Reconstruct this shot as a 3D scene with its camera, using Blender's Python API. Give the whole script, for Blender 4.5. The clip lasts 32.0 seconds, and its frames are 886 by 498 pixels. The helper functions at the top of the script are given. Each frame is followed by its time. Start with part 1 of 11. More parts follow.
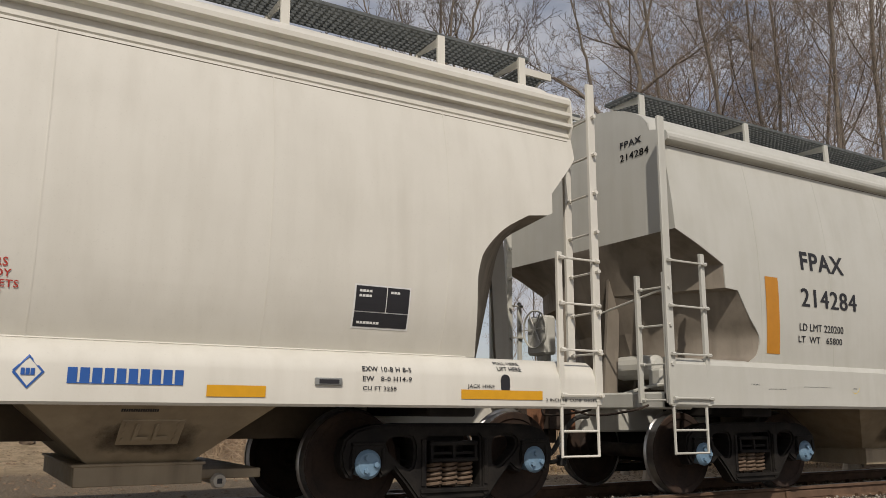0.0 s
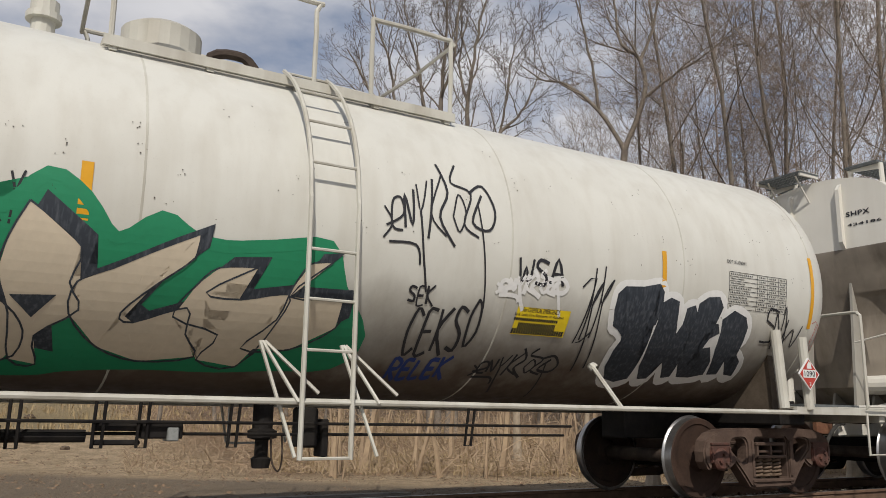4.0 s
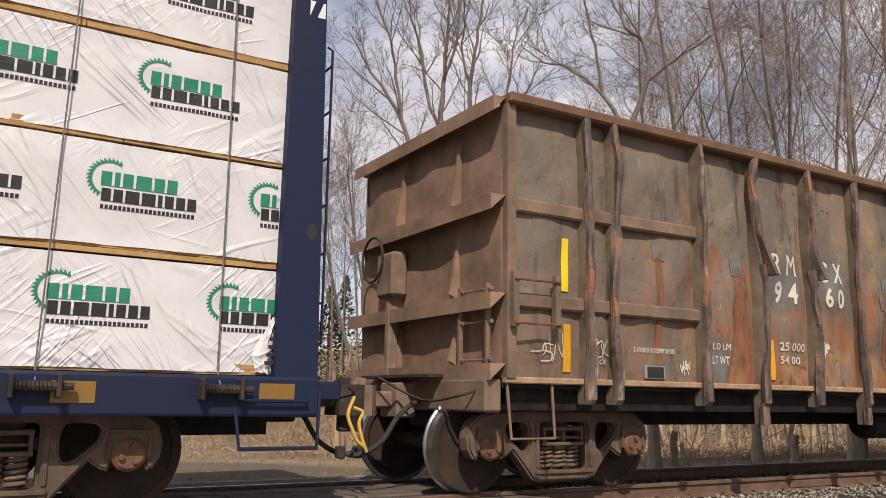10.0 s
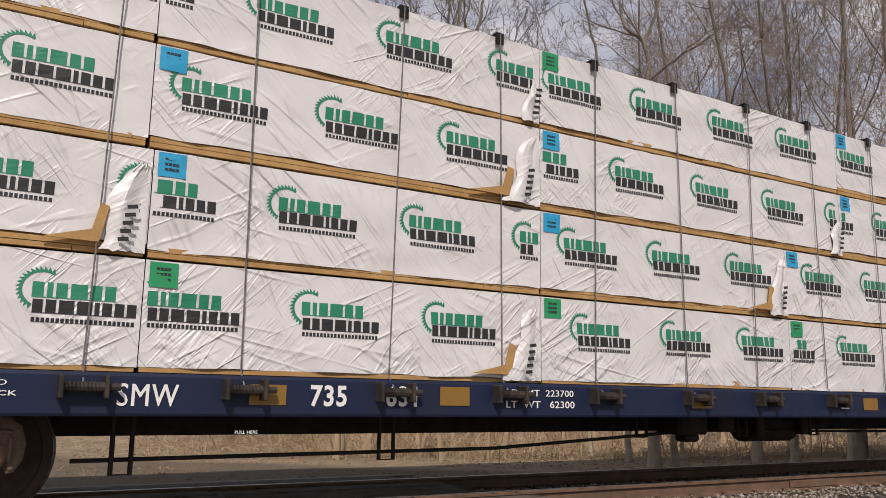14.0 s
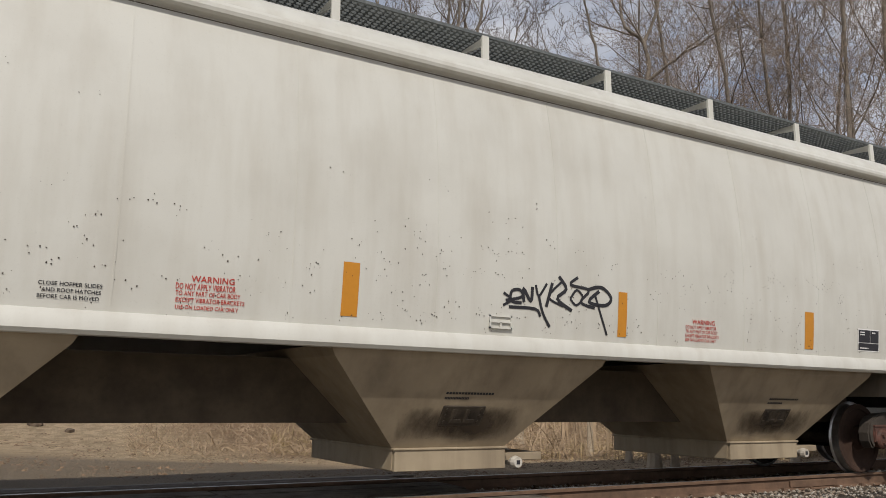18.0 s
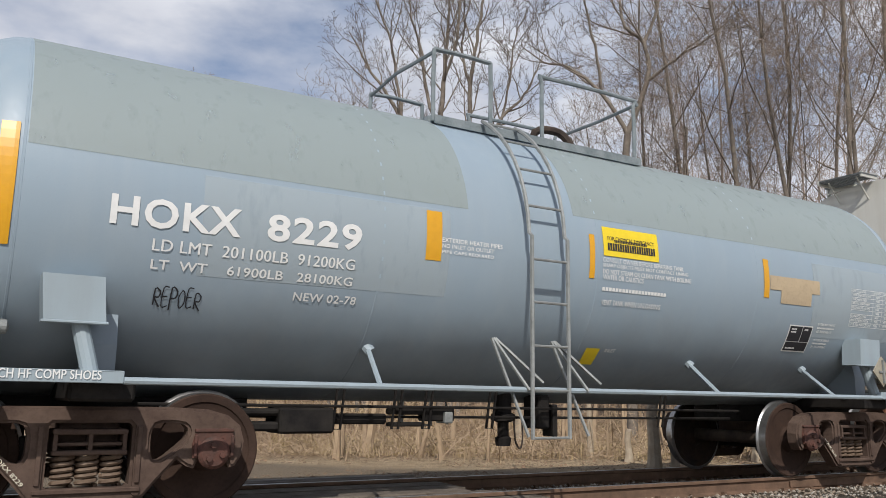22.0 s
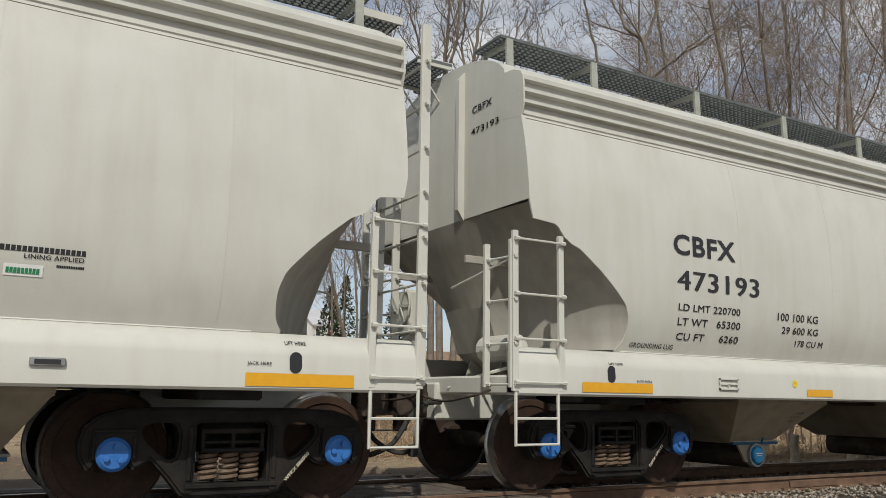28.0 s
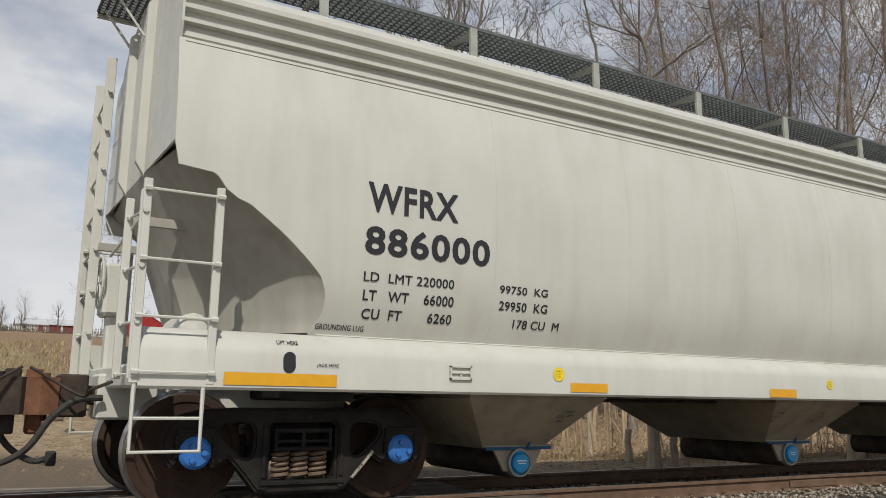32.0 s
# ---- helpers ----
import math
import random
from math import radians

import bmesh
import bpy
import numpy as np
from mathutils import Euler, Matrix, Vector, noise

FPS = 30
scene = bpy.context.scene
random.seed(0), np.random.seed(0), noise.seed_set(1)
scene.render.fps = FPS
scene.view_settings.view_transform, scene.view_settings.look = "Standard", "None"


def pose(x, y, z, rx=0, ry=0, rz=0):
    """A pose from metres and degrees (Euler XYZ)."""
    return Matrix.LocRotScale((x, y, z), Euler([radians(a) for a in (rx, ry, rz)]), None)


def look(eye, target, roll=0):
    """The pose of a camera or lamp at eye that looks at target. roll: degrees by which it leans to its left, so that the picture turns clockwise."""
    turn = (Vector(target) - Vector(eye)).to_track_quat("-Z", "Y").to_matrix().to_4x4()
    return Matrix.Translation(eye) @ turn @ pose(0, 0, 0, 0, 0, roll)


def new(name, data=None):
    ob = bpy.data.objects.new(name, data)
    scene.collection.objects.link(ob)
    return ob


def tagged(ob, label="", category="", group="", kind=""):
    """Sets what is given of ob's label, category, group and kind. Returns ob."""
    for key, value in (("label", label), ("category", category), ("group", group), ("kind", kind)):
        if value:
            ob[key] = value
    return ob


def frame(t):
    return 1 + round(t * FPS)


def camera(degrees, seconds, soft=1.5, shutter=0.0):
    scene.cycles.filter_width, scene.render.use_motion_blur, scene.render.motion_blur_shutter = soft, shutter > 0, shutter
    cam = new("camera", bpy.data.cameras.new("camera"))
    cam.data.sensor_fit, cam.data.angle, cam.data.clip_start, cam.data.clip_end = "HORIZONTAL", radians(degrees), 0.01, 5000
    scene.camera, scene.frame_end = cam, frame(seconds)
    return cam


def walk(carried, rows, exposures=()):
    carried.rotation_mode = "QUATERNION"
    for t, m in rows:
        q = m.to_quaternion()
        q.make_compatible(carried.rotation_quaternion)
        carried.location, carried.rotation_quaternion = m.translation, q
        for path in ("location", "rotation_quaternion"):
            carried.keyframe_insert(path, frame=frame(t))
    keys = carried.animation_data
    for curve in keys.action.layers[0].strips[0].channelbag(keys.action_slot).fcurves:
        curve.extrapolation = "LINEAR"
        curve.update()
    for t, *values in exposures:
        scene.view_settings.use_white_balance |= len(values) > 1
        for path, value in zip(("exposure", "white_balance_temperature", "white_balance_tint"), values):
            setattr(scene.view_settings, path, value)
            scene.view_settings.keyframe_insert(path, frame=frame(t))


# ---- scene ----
EYE = Vector((0.0, -7.657, 0.897))


def gaze(yaw, pitch, roll):
    a, b = radians(yaw), radians(pitch)
    way = Vector((-math.sin(a) * math.cos(b), math.cos(a) * math.cos(b), math.sin(b)))
    return look(EYE, EYE + way * 10, roll)


cam = camera(56.84, 32.0, soft=0.6)
walk(cam, [
    (0.0, gaze(-31.045, 11.282, 0.30)), (0.5, gaze(-30.867, 8.813, 0.35)), (1.0, gaze(-30.758, 8.385, 0.50)),
    (1.5, gaze(-30.79, 11.196, 0.35)), (2.0, gaze(-31.007, 13.818, 0.25)), (2.5, gaze(-31.10, 15.523, 0.10)),
    (3.0, gaze(-30.947, 14.848, 0.34)), (3.5, gaze(-30.824, 12.943, 0.70)), (4.5, gaze(-30.68, 10.75, 0.85)),
    (5.5, gaze(-30.61, 10.43, 0.88)), (6.0, gaze(-30.597, 10.344, 0.86)), (32.0, gaze(-30.597, 10.344, 0.86)),
], exposures=[
    (0.0, -0.44, 6800, 13), (1.0, -0.34, 6550, 13), (2.0, -0.29, 6500, 12), (3.0, -0.28, 6550, 12), (6.0, 0.00, 6600, 13), (7.0, 0.20, 6850, 17), (8.0, 0.50, 6900, 18), (9.0, 0.52, 6900, 18),
    (10.0, 0.10, 6800, 18), (11.0, -0.06, 6700, 17), (12.0, -0.15, 6700, 18), (14.0, -0.18, 6700, 18), (15.0, -0.23, 6600, 14), (18.0, -0.22, 6550, 12), (20.0, -0.06, 6400, 11),
    (22.0, 0.02, 6300, 12), (23.0, -0.02, 6300, 11), (25.0, -0.24, 6450, 9), (28.0, -0.18, 6500, 8), (31.0, -0.22, 6450, 9), (32.0, -0.18, 6500, 9)])

# world: spring sky with broken cloud, sun high behind the camera
SUN = Vector((0.55, 1.0, -1.12)).normalized()
world = bpy.data.worlds.new("sky")
scene.world = world
world.use_nodes = True
wt = world.node_tree
for n in list(wt.nodes):
    wt.nodes.remove(n)
w_out = wt.nodes.new("ShaderNodeOutputWorld")
w_bg = wt.nodes.new("ShaderNodeBackground")
w_sky = wt.nodes.new("ShaderNodeTexSky")
w_sky.sky_type = "NISHITA"
w_sky.sun_disc = False
w_sky.sun_elevation = math.asin(-SUN.z)
w_sky.sun_rotation = math.atan2(-SUN.x, -SUN.y)
w_sky.air_density, w_sky.dust_density, w_sky.ozone_density = 1.0, 0.6, 2.5
w_bg.inputs["Strength"].default_value = 0.100
w_co = wt.nodes.new("ShaderNodeTexCoord")
w_map = wt.nodes.new("ShaderNodeMapping")
w_map.inputs["Scale"].default_value = (1.0, 1.0, 2.2)
w_map.inputs["Location"].default_value = (0.35, 0.10, 0.0)
w_n = wt.nodes.new("ShaderNodeTexNoise")
w_n.inputs["Scale"].default_value = 2.3
w_n.inputs["Detail"].default_value = 7.0
w_n.inputs["Roughness"].default_value = 0.52
w_r = wt.nodes.new("ShaderNodeValToRGB")
w_r.color_ramp.elements[0].position, w_r.color_ramp.elements[1].position = 0.34, 0.51
w_n2 = wt.nodes.new("ShaderNodeTexNoise")
w_n2.inputs["Scale"].default_value = 3.1
w_n2.inputs["Detail"].default_value = 5.0
w_c = wt.nodes.new("ShaderNodeValToRGB")
w_c.color_ramp.elements[0].position, w_c.color_ramp.elements[1].position = 0.35, 0.68
w_c.color_ramp.elements[0].color = (5.9, 6.1, 6.6, 1)
w_c.color_ramp.elements[1].color = (8.4, 8.5, 8.7, 1)
# the cloud thins out to clear blue overhead
w_sep = wt.nodes.new("ShaderNodeSeparateXYZ")
w_high = wt.nodes.new("ShaderNodeMapRange")
for slot, v in ((1, 0.50), (2, 0.80), (3, 1.0), (4, 0.15)):
    w_high.inputs[slot].default_value = v
w_cover = wt.nodes.new("ShaderNodeMath")
w_cover.operation = "MULTIPLY"
w_mix = wt.nodes.new("ShaderNodeMix")
w_mix.data_type = "RGBA"
for a, b in ((w_co.outputs["Generated"], w_map.inputs[0]), (w_map.outputs[0], w_n.inputs["Vector"]), (w_map.outputs[0], w_n2.inputs["Vector"]),
             (w_n.outputs["Fac"], w_r.inputs[0]), (w_n2.outputs["Fac"], w_c.inputs[0]), (w_r.outputs[0], w_cover.inputs[0]), (w_co.outputs["Generated"], w_sep.inputs[0]), (w_sep.outputs["Z"], w_high.inputs[0]), (w_high.outputs[0], w_cover.inputs[1]), (w_cover.outputs[0], w_mix.inputs[0]),
             (w_sky.outputs[0], w_mix.inputs[6]), (w_c.outputs[0], w_mix.inputs[7]), (w_mix.outputs[2], w_bg.inputs[0]), (w_bg.outputs[0], w_out.inputs[0])):
    wt.links.new(a, b)
sun = new("sun", bpy.data.lights.new("sun", "SUN"))
sun.data.energy, sun.data.angle, sun.data.color = 3.8, radians(0.6), (1.0, 0.95, 0.86)
sun.matrix_world = look((0, -40, 60), Vector((0, -40, 60)) + SUN)
# ---- materials ----


def nodes_of(name):
    m = bpy.data.materials.new(name)
    m.use_nodes = True
    t = m.node_tree
    return m, t, t.nodes["Principled BSDF"]


def noise_node(t, scale, detail=4.0, stretch=(1, 1, 1), rough=0.55, coord="Object"):
    co = t.nodes.new("ShaderNodeTexCoord")
    mp = t.nodes.new("ShaderNodeMapping")
    mp.inputs["Scale"].default_value = stretch
    n = t.nodes.new("ShaderNodeTexNoise")
    n.inputs["Scale"].default_value, n.inputs["Detail"].default_value, n.inputs["Roughness"].default_value = scale, detail, rough
    t.links.new(co.outputs[coord], mp.inputs[0])
    t.links.new(mp.outputs[0], n.inputs["Vector"])
    return n.outputs["Fac"]


def ramp(t, fac, a, b, lo=0.0, hi=1.0):
    r = t.nodes.new("ShaderNodeMapRange")
    r.inputs["From Min"].default_value, r.inputs["From Max"].default_value = a, b
    r.inputs["To Min"].default_value, r.inputs["To Max"].default_value = lo, hi
    t.links.new(fac, r.inputs["Value"])
    return r.outputs["Result"]


def mixc(t, fac, a, b):
    m = t.nodes.new("ShaderNodeMix")
    m.data_type = "RGBA"
    for sock, v in ((m.inputs[0], fac), (m.inputs[6], a), (m.inputs[7], b)):
        if isinstance(v, (int, float)):
            sock.default_value = v
        elif isinstance(v, tuple):
            sock.default_value = (*v[:3], 1.0)
        else:
            t.links.new(v, sock)
    return m.outputs[2]


def bump(t, bsdf, fac, strength, dist=0.01):
    b = t.nodes.new("ShaderNodeBump")
    b.inputs["Strength"].default_value, b.inputs["Distance"].default_value = strength, dist
    t.links.new(fac, b.inputs["Height"])
    t.links.new(b.outputs[0], bsdf.inputs["Normal"])


def mul(t, a, b):
    m = t.nodes.new("ShaderNodeMath")
    m.operation = "MULTIPLY"
    for sock, v in ((m.inputs[0], a), (m.inputs[1], b)):
        if isinstance(v, (int, float)):
            sock.default_value = v
        else:
            t.links.new(v, sock)
    return m.outputs[0]


def paint(name, col, dirt=(0.25, 0.22, 0.18), streak=0.25, blotch=0.15, rough=0.42, grain=0.04, metal=0.0, spec=0.4):
    """Coated steel with run-down streaks, blotches and faint waves in the sheet."""
    m, t, b = nodes_of(name)
    f1 = ramp(t, noise_node(t, 5.0, 5, (1.0, 1.0, 0.12)), 0.45, 0.78, 0, streak)
    f2 = ramp(t, noise_node(t, 1.3, 6), 0.42, 0.75, 0, blotch)
    f3 = ramp(t, noise_node(t, 60.0, 3), 0.60, 0.80, 0, grain * 3)
    c = mixc(t, f1, col, dirt)
    c = mixc(t, f2, c, tuple(0.75 * v for v in dirt))
    c = mixc(t, f3, c, tuple(0.5 * v for v in dirt))
    t.links.new(c, b.inputs["Base Color"])
    r = ramp(t, noise_node(t, 9.0, 4), 0.3, 0.7, rough - 0.08, rough + 0.14)
    t.links.new(r, b.inputs["Roughness"])
    b.inputs["Metallic"].default_value = metal
    b.inputs["Specular IOR Level"].default_value = spec
    bump(t, b, noise_node(t, 1.1, 2), 0.25, 0.02)
    return m


def grimy(name, col, col2, scale=6.0, rough=0.8, bumps=0.4, metal=0.0, lo=0.35, hi=0.68, dist=0.01):
    """Two tones broken up by noise, with fine relief."""
    m, t, b = nodes_of(name)
    n = noise_node(t, scale, 8, rough=0.62)
    c = mixc(t, ramp(t, n, lo, hi), col, col2)
    c = mixc(t, ramp(t, noise_node(t, scale * 9, 4), 0.5, 0.8, 0, 0.45), c, tuple(0.55 * v for v in col))
    t.links.new(c, b.inputs["Base Color"])
    b.inputs["Roughness"].default_value = rough
    b.inputs["Metallic"].default_value = metal
    b.inputs["Specular IOR Level"].default_value = 0.18
    bump(t, b, noise_node(t, scale * 5, 6), bumps, dist)
    return m


def plain(name, col, rough=0.5, metal=0.0, spec=0.4):
    m, t, b = nodes_of(name)
    n = noise_node(t, 14.0, 5)
    c = mixc(t, ramp(t, n, 0.35, 0.75, 0, 0.35), col, tuple(0.72 * v for v in col))
    t.links.new(c, b.inputs["Base Color"])
    b.inputs["Roughness"].default_value = rough
    b.inputs["Metallic"].default_value = metal
    b.inputs["Specular IOR Level"].default_value = spec
    return m


WHITE_CAR = paint("cream_white_car_paint", (0.66, 0.64, 0.575), (0.42, 0.39, 0.32), 0.22, 0.14)
GREY_CAR = paint("pale_grey_car_paint", (0.53, 0.525, 0.478), (0.37, 0.36, 0.29), 0.30, 0.20)
OLD_CAR = paint("weathered_white_car_paint", (0.555, 0.55, 0.503), (0.37, 0.335, 0.27), 0.35, 0.22)
TANK_WHITE = paint("dirty_white_frame_paint", (0.52, 0.51, 0.45), (0.26, 0.22, 0.16), 0.5, 0.4, 0.5)


def grime_shade_belly(m, z0, z1, col, most):
    """Oily road dirt thrown up on a tank's lower side, and painted shade."""
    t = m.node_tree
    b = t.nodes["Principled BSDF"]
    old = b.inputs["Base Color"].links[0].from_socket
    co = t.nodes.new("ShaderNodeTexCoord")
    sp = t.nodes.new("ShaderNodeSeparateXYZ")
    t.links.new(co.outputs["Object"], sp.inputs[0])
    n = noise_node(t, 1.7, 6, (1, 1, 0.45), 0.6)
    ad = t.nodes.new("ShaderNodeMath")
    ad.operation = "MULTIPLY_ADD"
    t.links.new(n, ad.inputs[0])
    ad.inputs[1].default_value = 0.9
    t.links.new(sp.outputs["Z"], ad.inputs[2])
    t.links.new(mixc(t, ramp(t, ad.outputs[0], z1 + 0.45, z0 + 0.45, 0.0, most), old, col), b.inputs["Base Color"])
    return m


SADDLE_DIRT = grimy("dirt_caked_saddle_steel", (0.115, 0.092, 0.068), (0.06, 0.045, 0.033), 3.0, 0.85, 0.3)
UT_TANK = grime_shade_belly(paint("dirty_white_tank_paint", (0.60, 0.595, 0.54), (0.38, 0.34, 0.27), 0.30, 0.20, 0.42), 1.25, 2.05, (0.070, 0.043, 0.026), 0.95)
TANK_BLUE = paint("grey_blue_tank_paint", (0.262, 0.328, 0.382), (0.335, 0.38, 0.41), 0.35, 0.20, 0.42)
# the grey-blue underside is mostly painted shade, with some road dirt
grime_shade_belly(TANK_BLUE, 0.8, 1.75, (0.085, 0.082, 0.075), 0.55)
NAVY = paint("navy_blue_paint", (0.0085, 0.0155, 0.046), (0.020, 0.020, 0.025), 0.4, 0.3, 0.58, spec=0.25)
BLACK_STEEL = grimy("black_grimy_steel", (0.009, 0.008, 0.008), (0.024, 0.021, 0.018), 5.0, 0.7, 0.3)
DARK_STEEL = grimy("dark_brown_steel", (0.030, 0.023, 0.019), (0.075, 0.056, 0.044), 5.0, 0.75, 0.3)
RUST_STEEL = grimy("rust_brown_steel", (0.12, 0.055, 0.035), (0.22, 0.11, 0.06), 7.0, 0.85, 0.4)
TRUCK_DUST = grimy("dusty_brown_truck_casting", (0.070, 0.046, 0.036), (0.12, 0.083, 0.064), 4.0, 0.85, 0.4)
TRUCK_BROWN = grimy("dry_brown_truck_casting", (0.082, 0.058, 0.043), (0.155, 0.110, 0.081), 4.0, 0.85, 0.4)
PLATE_BLUE = paint("pale_blue_platform_paint", (0.29, 0.35, 0.385), (0.22, 0.24, 0.24), 0.4, 0.25, 0.5)
WHEEL_FACE = grimy("rusty_wheel_face", (0.034, 0.021, 0.016), (0.06, 0.036, 0.026), 4.0, 0.8, 0.2)
WHEEL_DARK = grimy("dark_wheel_face", (0.03, 0.023, 0.02), (0.06, 0.038, 0.028), 4.0, 0.8, 0.2)
TREAD = grimy("polished_wheel_tread", (0.42, 0.42, 0.42), (0.30, 0.29, 0.28), 9.0, 0.32, 0.05, 0.9)
SPRING = grimy("greasy_spring_steel", (0.105, 0.070, 0.048), (0.195, 0.142, 0.102), 12.0, 0.6, 0.2)
CAP_RED = grimy("red_brown_bearing_paint", (0.125, 0.055, 0.042), (0.060, 0.040, 0.033), 8.0, 0.7, 0.2)
CAP_BLUE = plain("bright_blue_cap_plastic", (0.03, 0.14, 0.42), 0.5)
CAP_PALE = plain("pale_blue_bearing_paint", (0.16, 0.26, 0.36), 0.5)
OUTLET_BLUE = plain("sky_blue_outlet_cap", (0.02, 0.30, 0.62), 0.45)
RUBBER = grimy("black_hose_rubber", (0.03, 0.03, 0.03), (0.07, 0.065, 0.055), 12.0, 0.75, 0.2)
GALV = grimy("dull_galvanised_steel", (0.24, 0.25, 0.24), (0.34, 0.35, 0.34), 10.0, 0.5, 0.1, 0.4)
GRATE = grimy("dark_grating_steel", (0.10, 0.11, 0.11), (0.17, 0.18, 0.18), 14.0, 0.6, 0.1, 0.3)
CHUTE_DIRT = paint("grimy_hopper_bottom_paint", (0.345, 0.28, 0.192), (0.115, 0.084, 0.055), 0.5, 0.45, 0.6)
CHUTE_PALE = paint("dusty_hopper_bottom_paint", (0.30, 0.262, 0.20), (0.10, 0.078, 0.055), 0.5, 0.4, 0.6)
INK = plain("black_stencil_paint", (0.022, 0.022, 0.026), 0.55)
INK_WHITE = plain("white_stencil_paint", (0.72, 0.72, 0.70), 0.55)
INK_CREAM = plain("worn_cream_stencil_paint", (0.62, 0.58, 0.46), 0.7)
INK_RED = plain("red_stencil_paint", (0.45, 0.05, 0.035), 0.6)
INK_BLUE = plain("blue_stencil_paint", (0.02, 0.10, 0.36), 0.5)
INK_GREEN = plain("green_stencil_paint", (0.02, 0.22, 0.09), 0.5)
REFLECT = plain("amber_reflective_tape", (0.66, 0.33, 0.015), 0.35)
REFLECT_OLD = plain("dull_orange_reflective_tape", (0.52, 0.22, 0.02), 0.5)
YELLOW = plain("yellow_label_vinyl", (0.78, 0.58, 0.02), 0.4)
# ---- building tools ----
def mesh_of(name, bm, mat, smooth=False):
    me = bpy.data.meshes.new(name)
    bm.normal_update()
    if smooth:
        for e in bm.edges:
            e.smooth = e.calc_face_angle(0.0) < 0.6
    bm.to_mesh(me)
    bm.free()
    if mat:
        me.materials.append(mat)
    if smooth:
        me.polygons.foreach_set("use_smooth", [True] * len(me.polygons))
    return me


def part(name, bm, mat, parent=None, label="", smooth=False, at=None):
    ob = new(name, bm if isinstance(bm, bpy.types.Mesh) else mesh_of(name, bm, mat, smooth))
    ob.parent = parent
    if at is not None:
        ob.matrix_basis = at
    return tagged(ob, label)


def again(ob, parent, at):
    """Another object on the same mesh."""
    o = new(ob.name.split(".")[0], ob.data)
    o.parent, o.matrix_basis = parent, at
    if "label" in ob:
        o["label"] = ob["label"]
    return o


def box(bm, x0, x1, y0, y1, z0, z1, bevel=0.0):
    vs = [bm.verts.new((x, y, z)) for x in (x0, x1) for y in (y0, y1) for z in (z0, z1)]
    fs = [bm.faces.new([vs[i] for i in f]) for f in ((0, 1, 3, 2), (4, 6, 7, 5), (0, 4, 5, 1), (2, 3, 7, 6), (0, 2, 6, 4), (1, 5, 7, 3))]
    if bevel:
        es = {e for f in fs for e in f.edges}
        bmesh.ops.bevel(bm, geom=list(es), offset=bevel, segments=1, affect="EDGES")
    return bm


def boxes(*rows, bevel=0.0):
    bm = bmesh.new()
    for r in rows:
        box(bm, *r, bevel=bevel)
    return bm


def slab(bm, pts, axis, a, b):
    """A polygon in the plane across an axis (0, 1 or 2), drawn out along that axis from a to b."""
    def at(p, w):
        v = list(p)
        v.insert(axis, w)
        return bm.verts.new(v)
    lo, hi = [at(p, a) for p in pts], [at(p, b) for p in pts]
    bm.faces.new(lo[::-1])
    bm.faces.new(hi)
    n = len(pts)
    for i in range(n):
        bm.faces.new((lo[i], lo[(i + 1) % n], hi[(i + 1) % n], hi[i]))
    return bm


def tube(bm, pts, r, seg=6, closed_ends=True):
    """A round bar along a line of points; r one radius or one a point."""
    pts = [Vector(p) for p in pts]
    rings = []
    side = None
    for i, p in enumerate(pts):
        d = (pts[min(i + 1, len(pts) - 1)] - pts[max(i - 1, 0)]).normalized()
        if side is None or abs(side.dot(d)) > 0.95:
            side = d.orthogonal().normalized()
        side = (side - d * side.dot(d)).normalized()
        up = d.cross(side)
        rr = r[i] if isinstance(r, (list, tuple)) else r
        rings.append([bm.verts.new(p + (side * math.cos(a) + up * math.sin(a)) * rr) for a in (2 * math.pi * k / seg for k in range(seg))])
    for a, b in zip(rings, rings[1:]):
        for k in range(seg):
            bm.faces.new((a[k], a[(k + 1) % seg], b[(k + 1) % seg], b[k]))
    if closed_ends:
        bm.faces.new(rings[0][::-1])
        bm.faces.new(rings[-1])
    return bm


def bar(pts, r=0.012, seg=6):
    return tube(bmesh.new(), pts, r, seg)


def lathe(bm, prof, seg=32, axis=1, centre=(0, 0, 0)):
    """A profile of (along, radius) turned round an axis through centre."""
    rings = []
    c = Vector(centre)
    e = [Vector((1, 0, 0)), Vector((0, 1, 0)), Vector((0, 0, 1))]
    u, v, w = e[(axis + 1) % 3], e[(axis + 2) % 3], e[axis]
    for a, r in prof:
        if r < 1e-6:
            rings.append([bm.verts.new(c + w * a)])
        else:
            rings.append([bm.verts.new(c + w * a + (u * math.cos(k * 2 * math.pi / seg) + v * math.sin(k * 2 * math.pi / seg)) * r) for k in range(seg)])
    for p, q in zip(rings, rings[1:]):
        for k in range(seg):
            f = [p[k % len(p)], p[(k + 1) % len(p)], q[(k + 1) % len(q)], q[k % len(q)]]
            f = list(dict.fromkeys(f))
            if len(f) > 2:
                bm.faces.new(f)
    bmesh.ops.recalc_face_normals(bm, faces=bm.faces)
    return bm


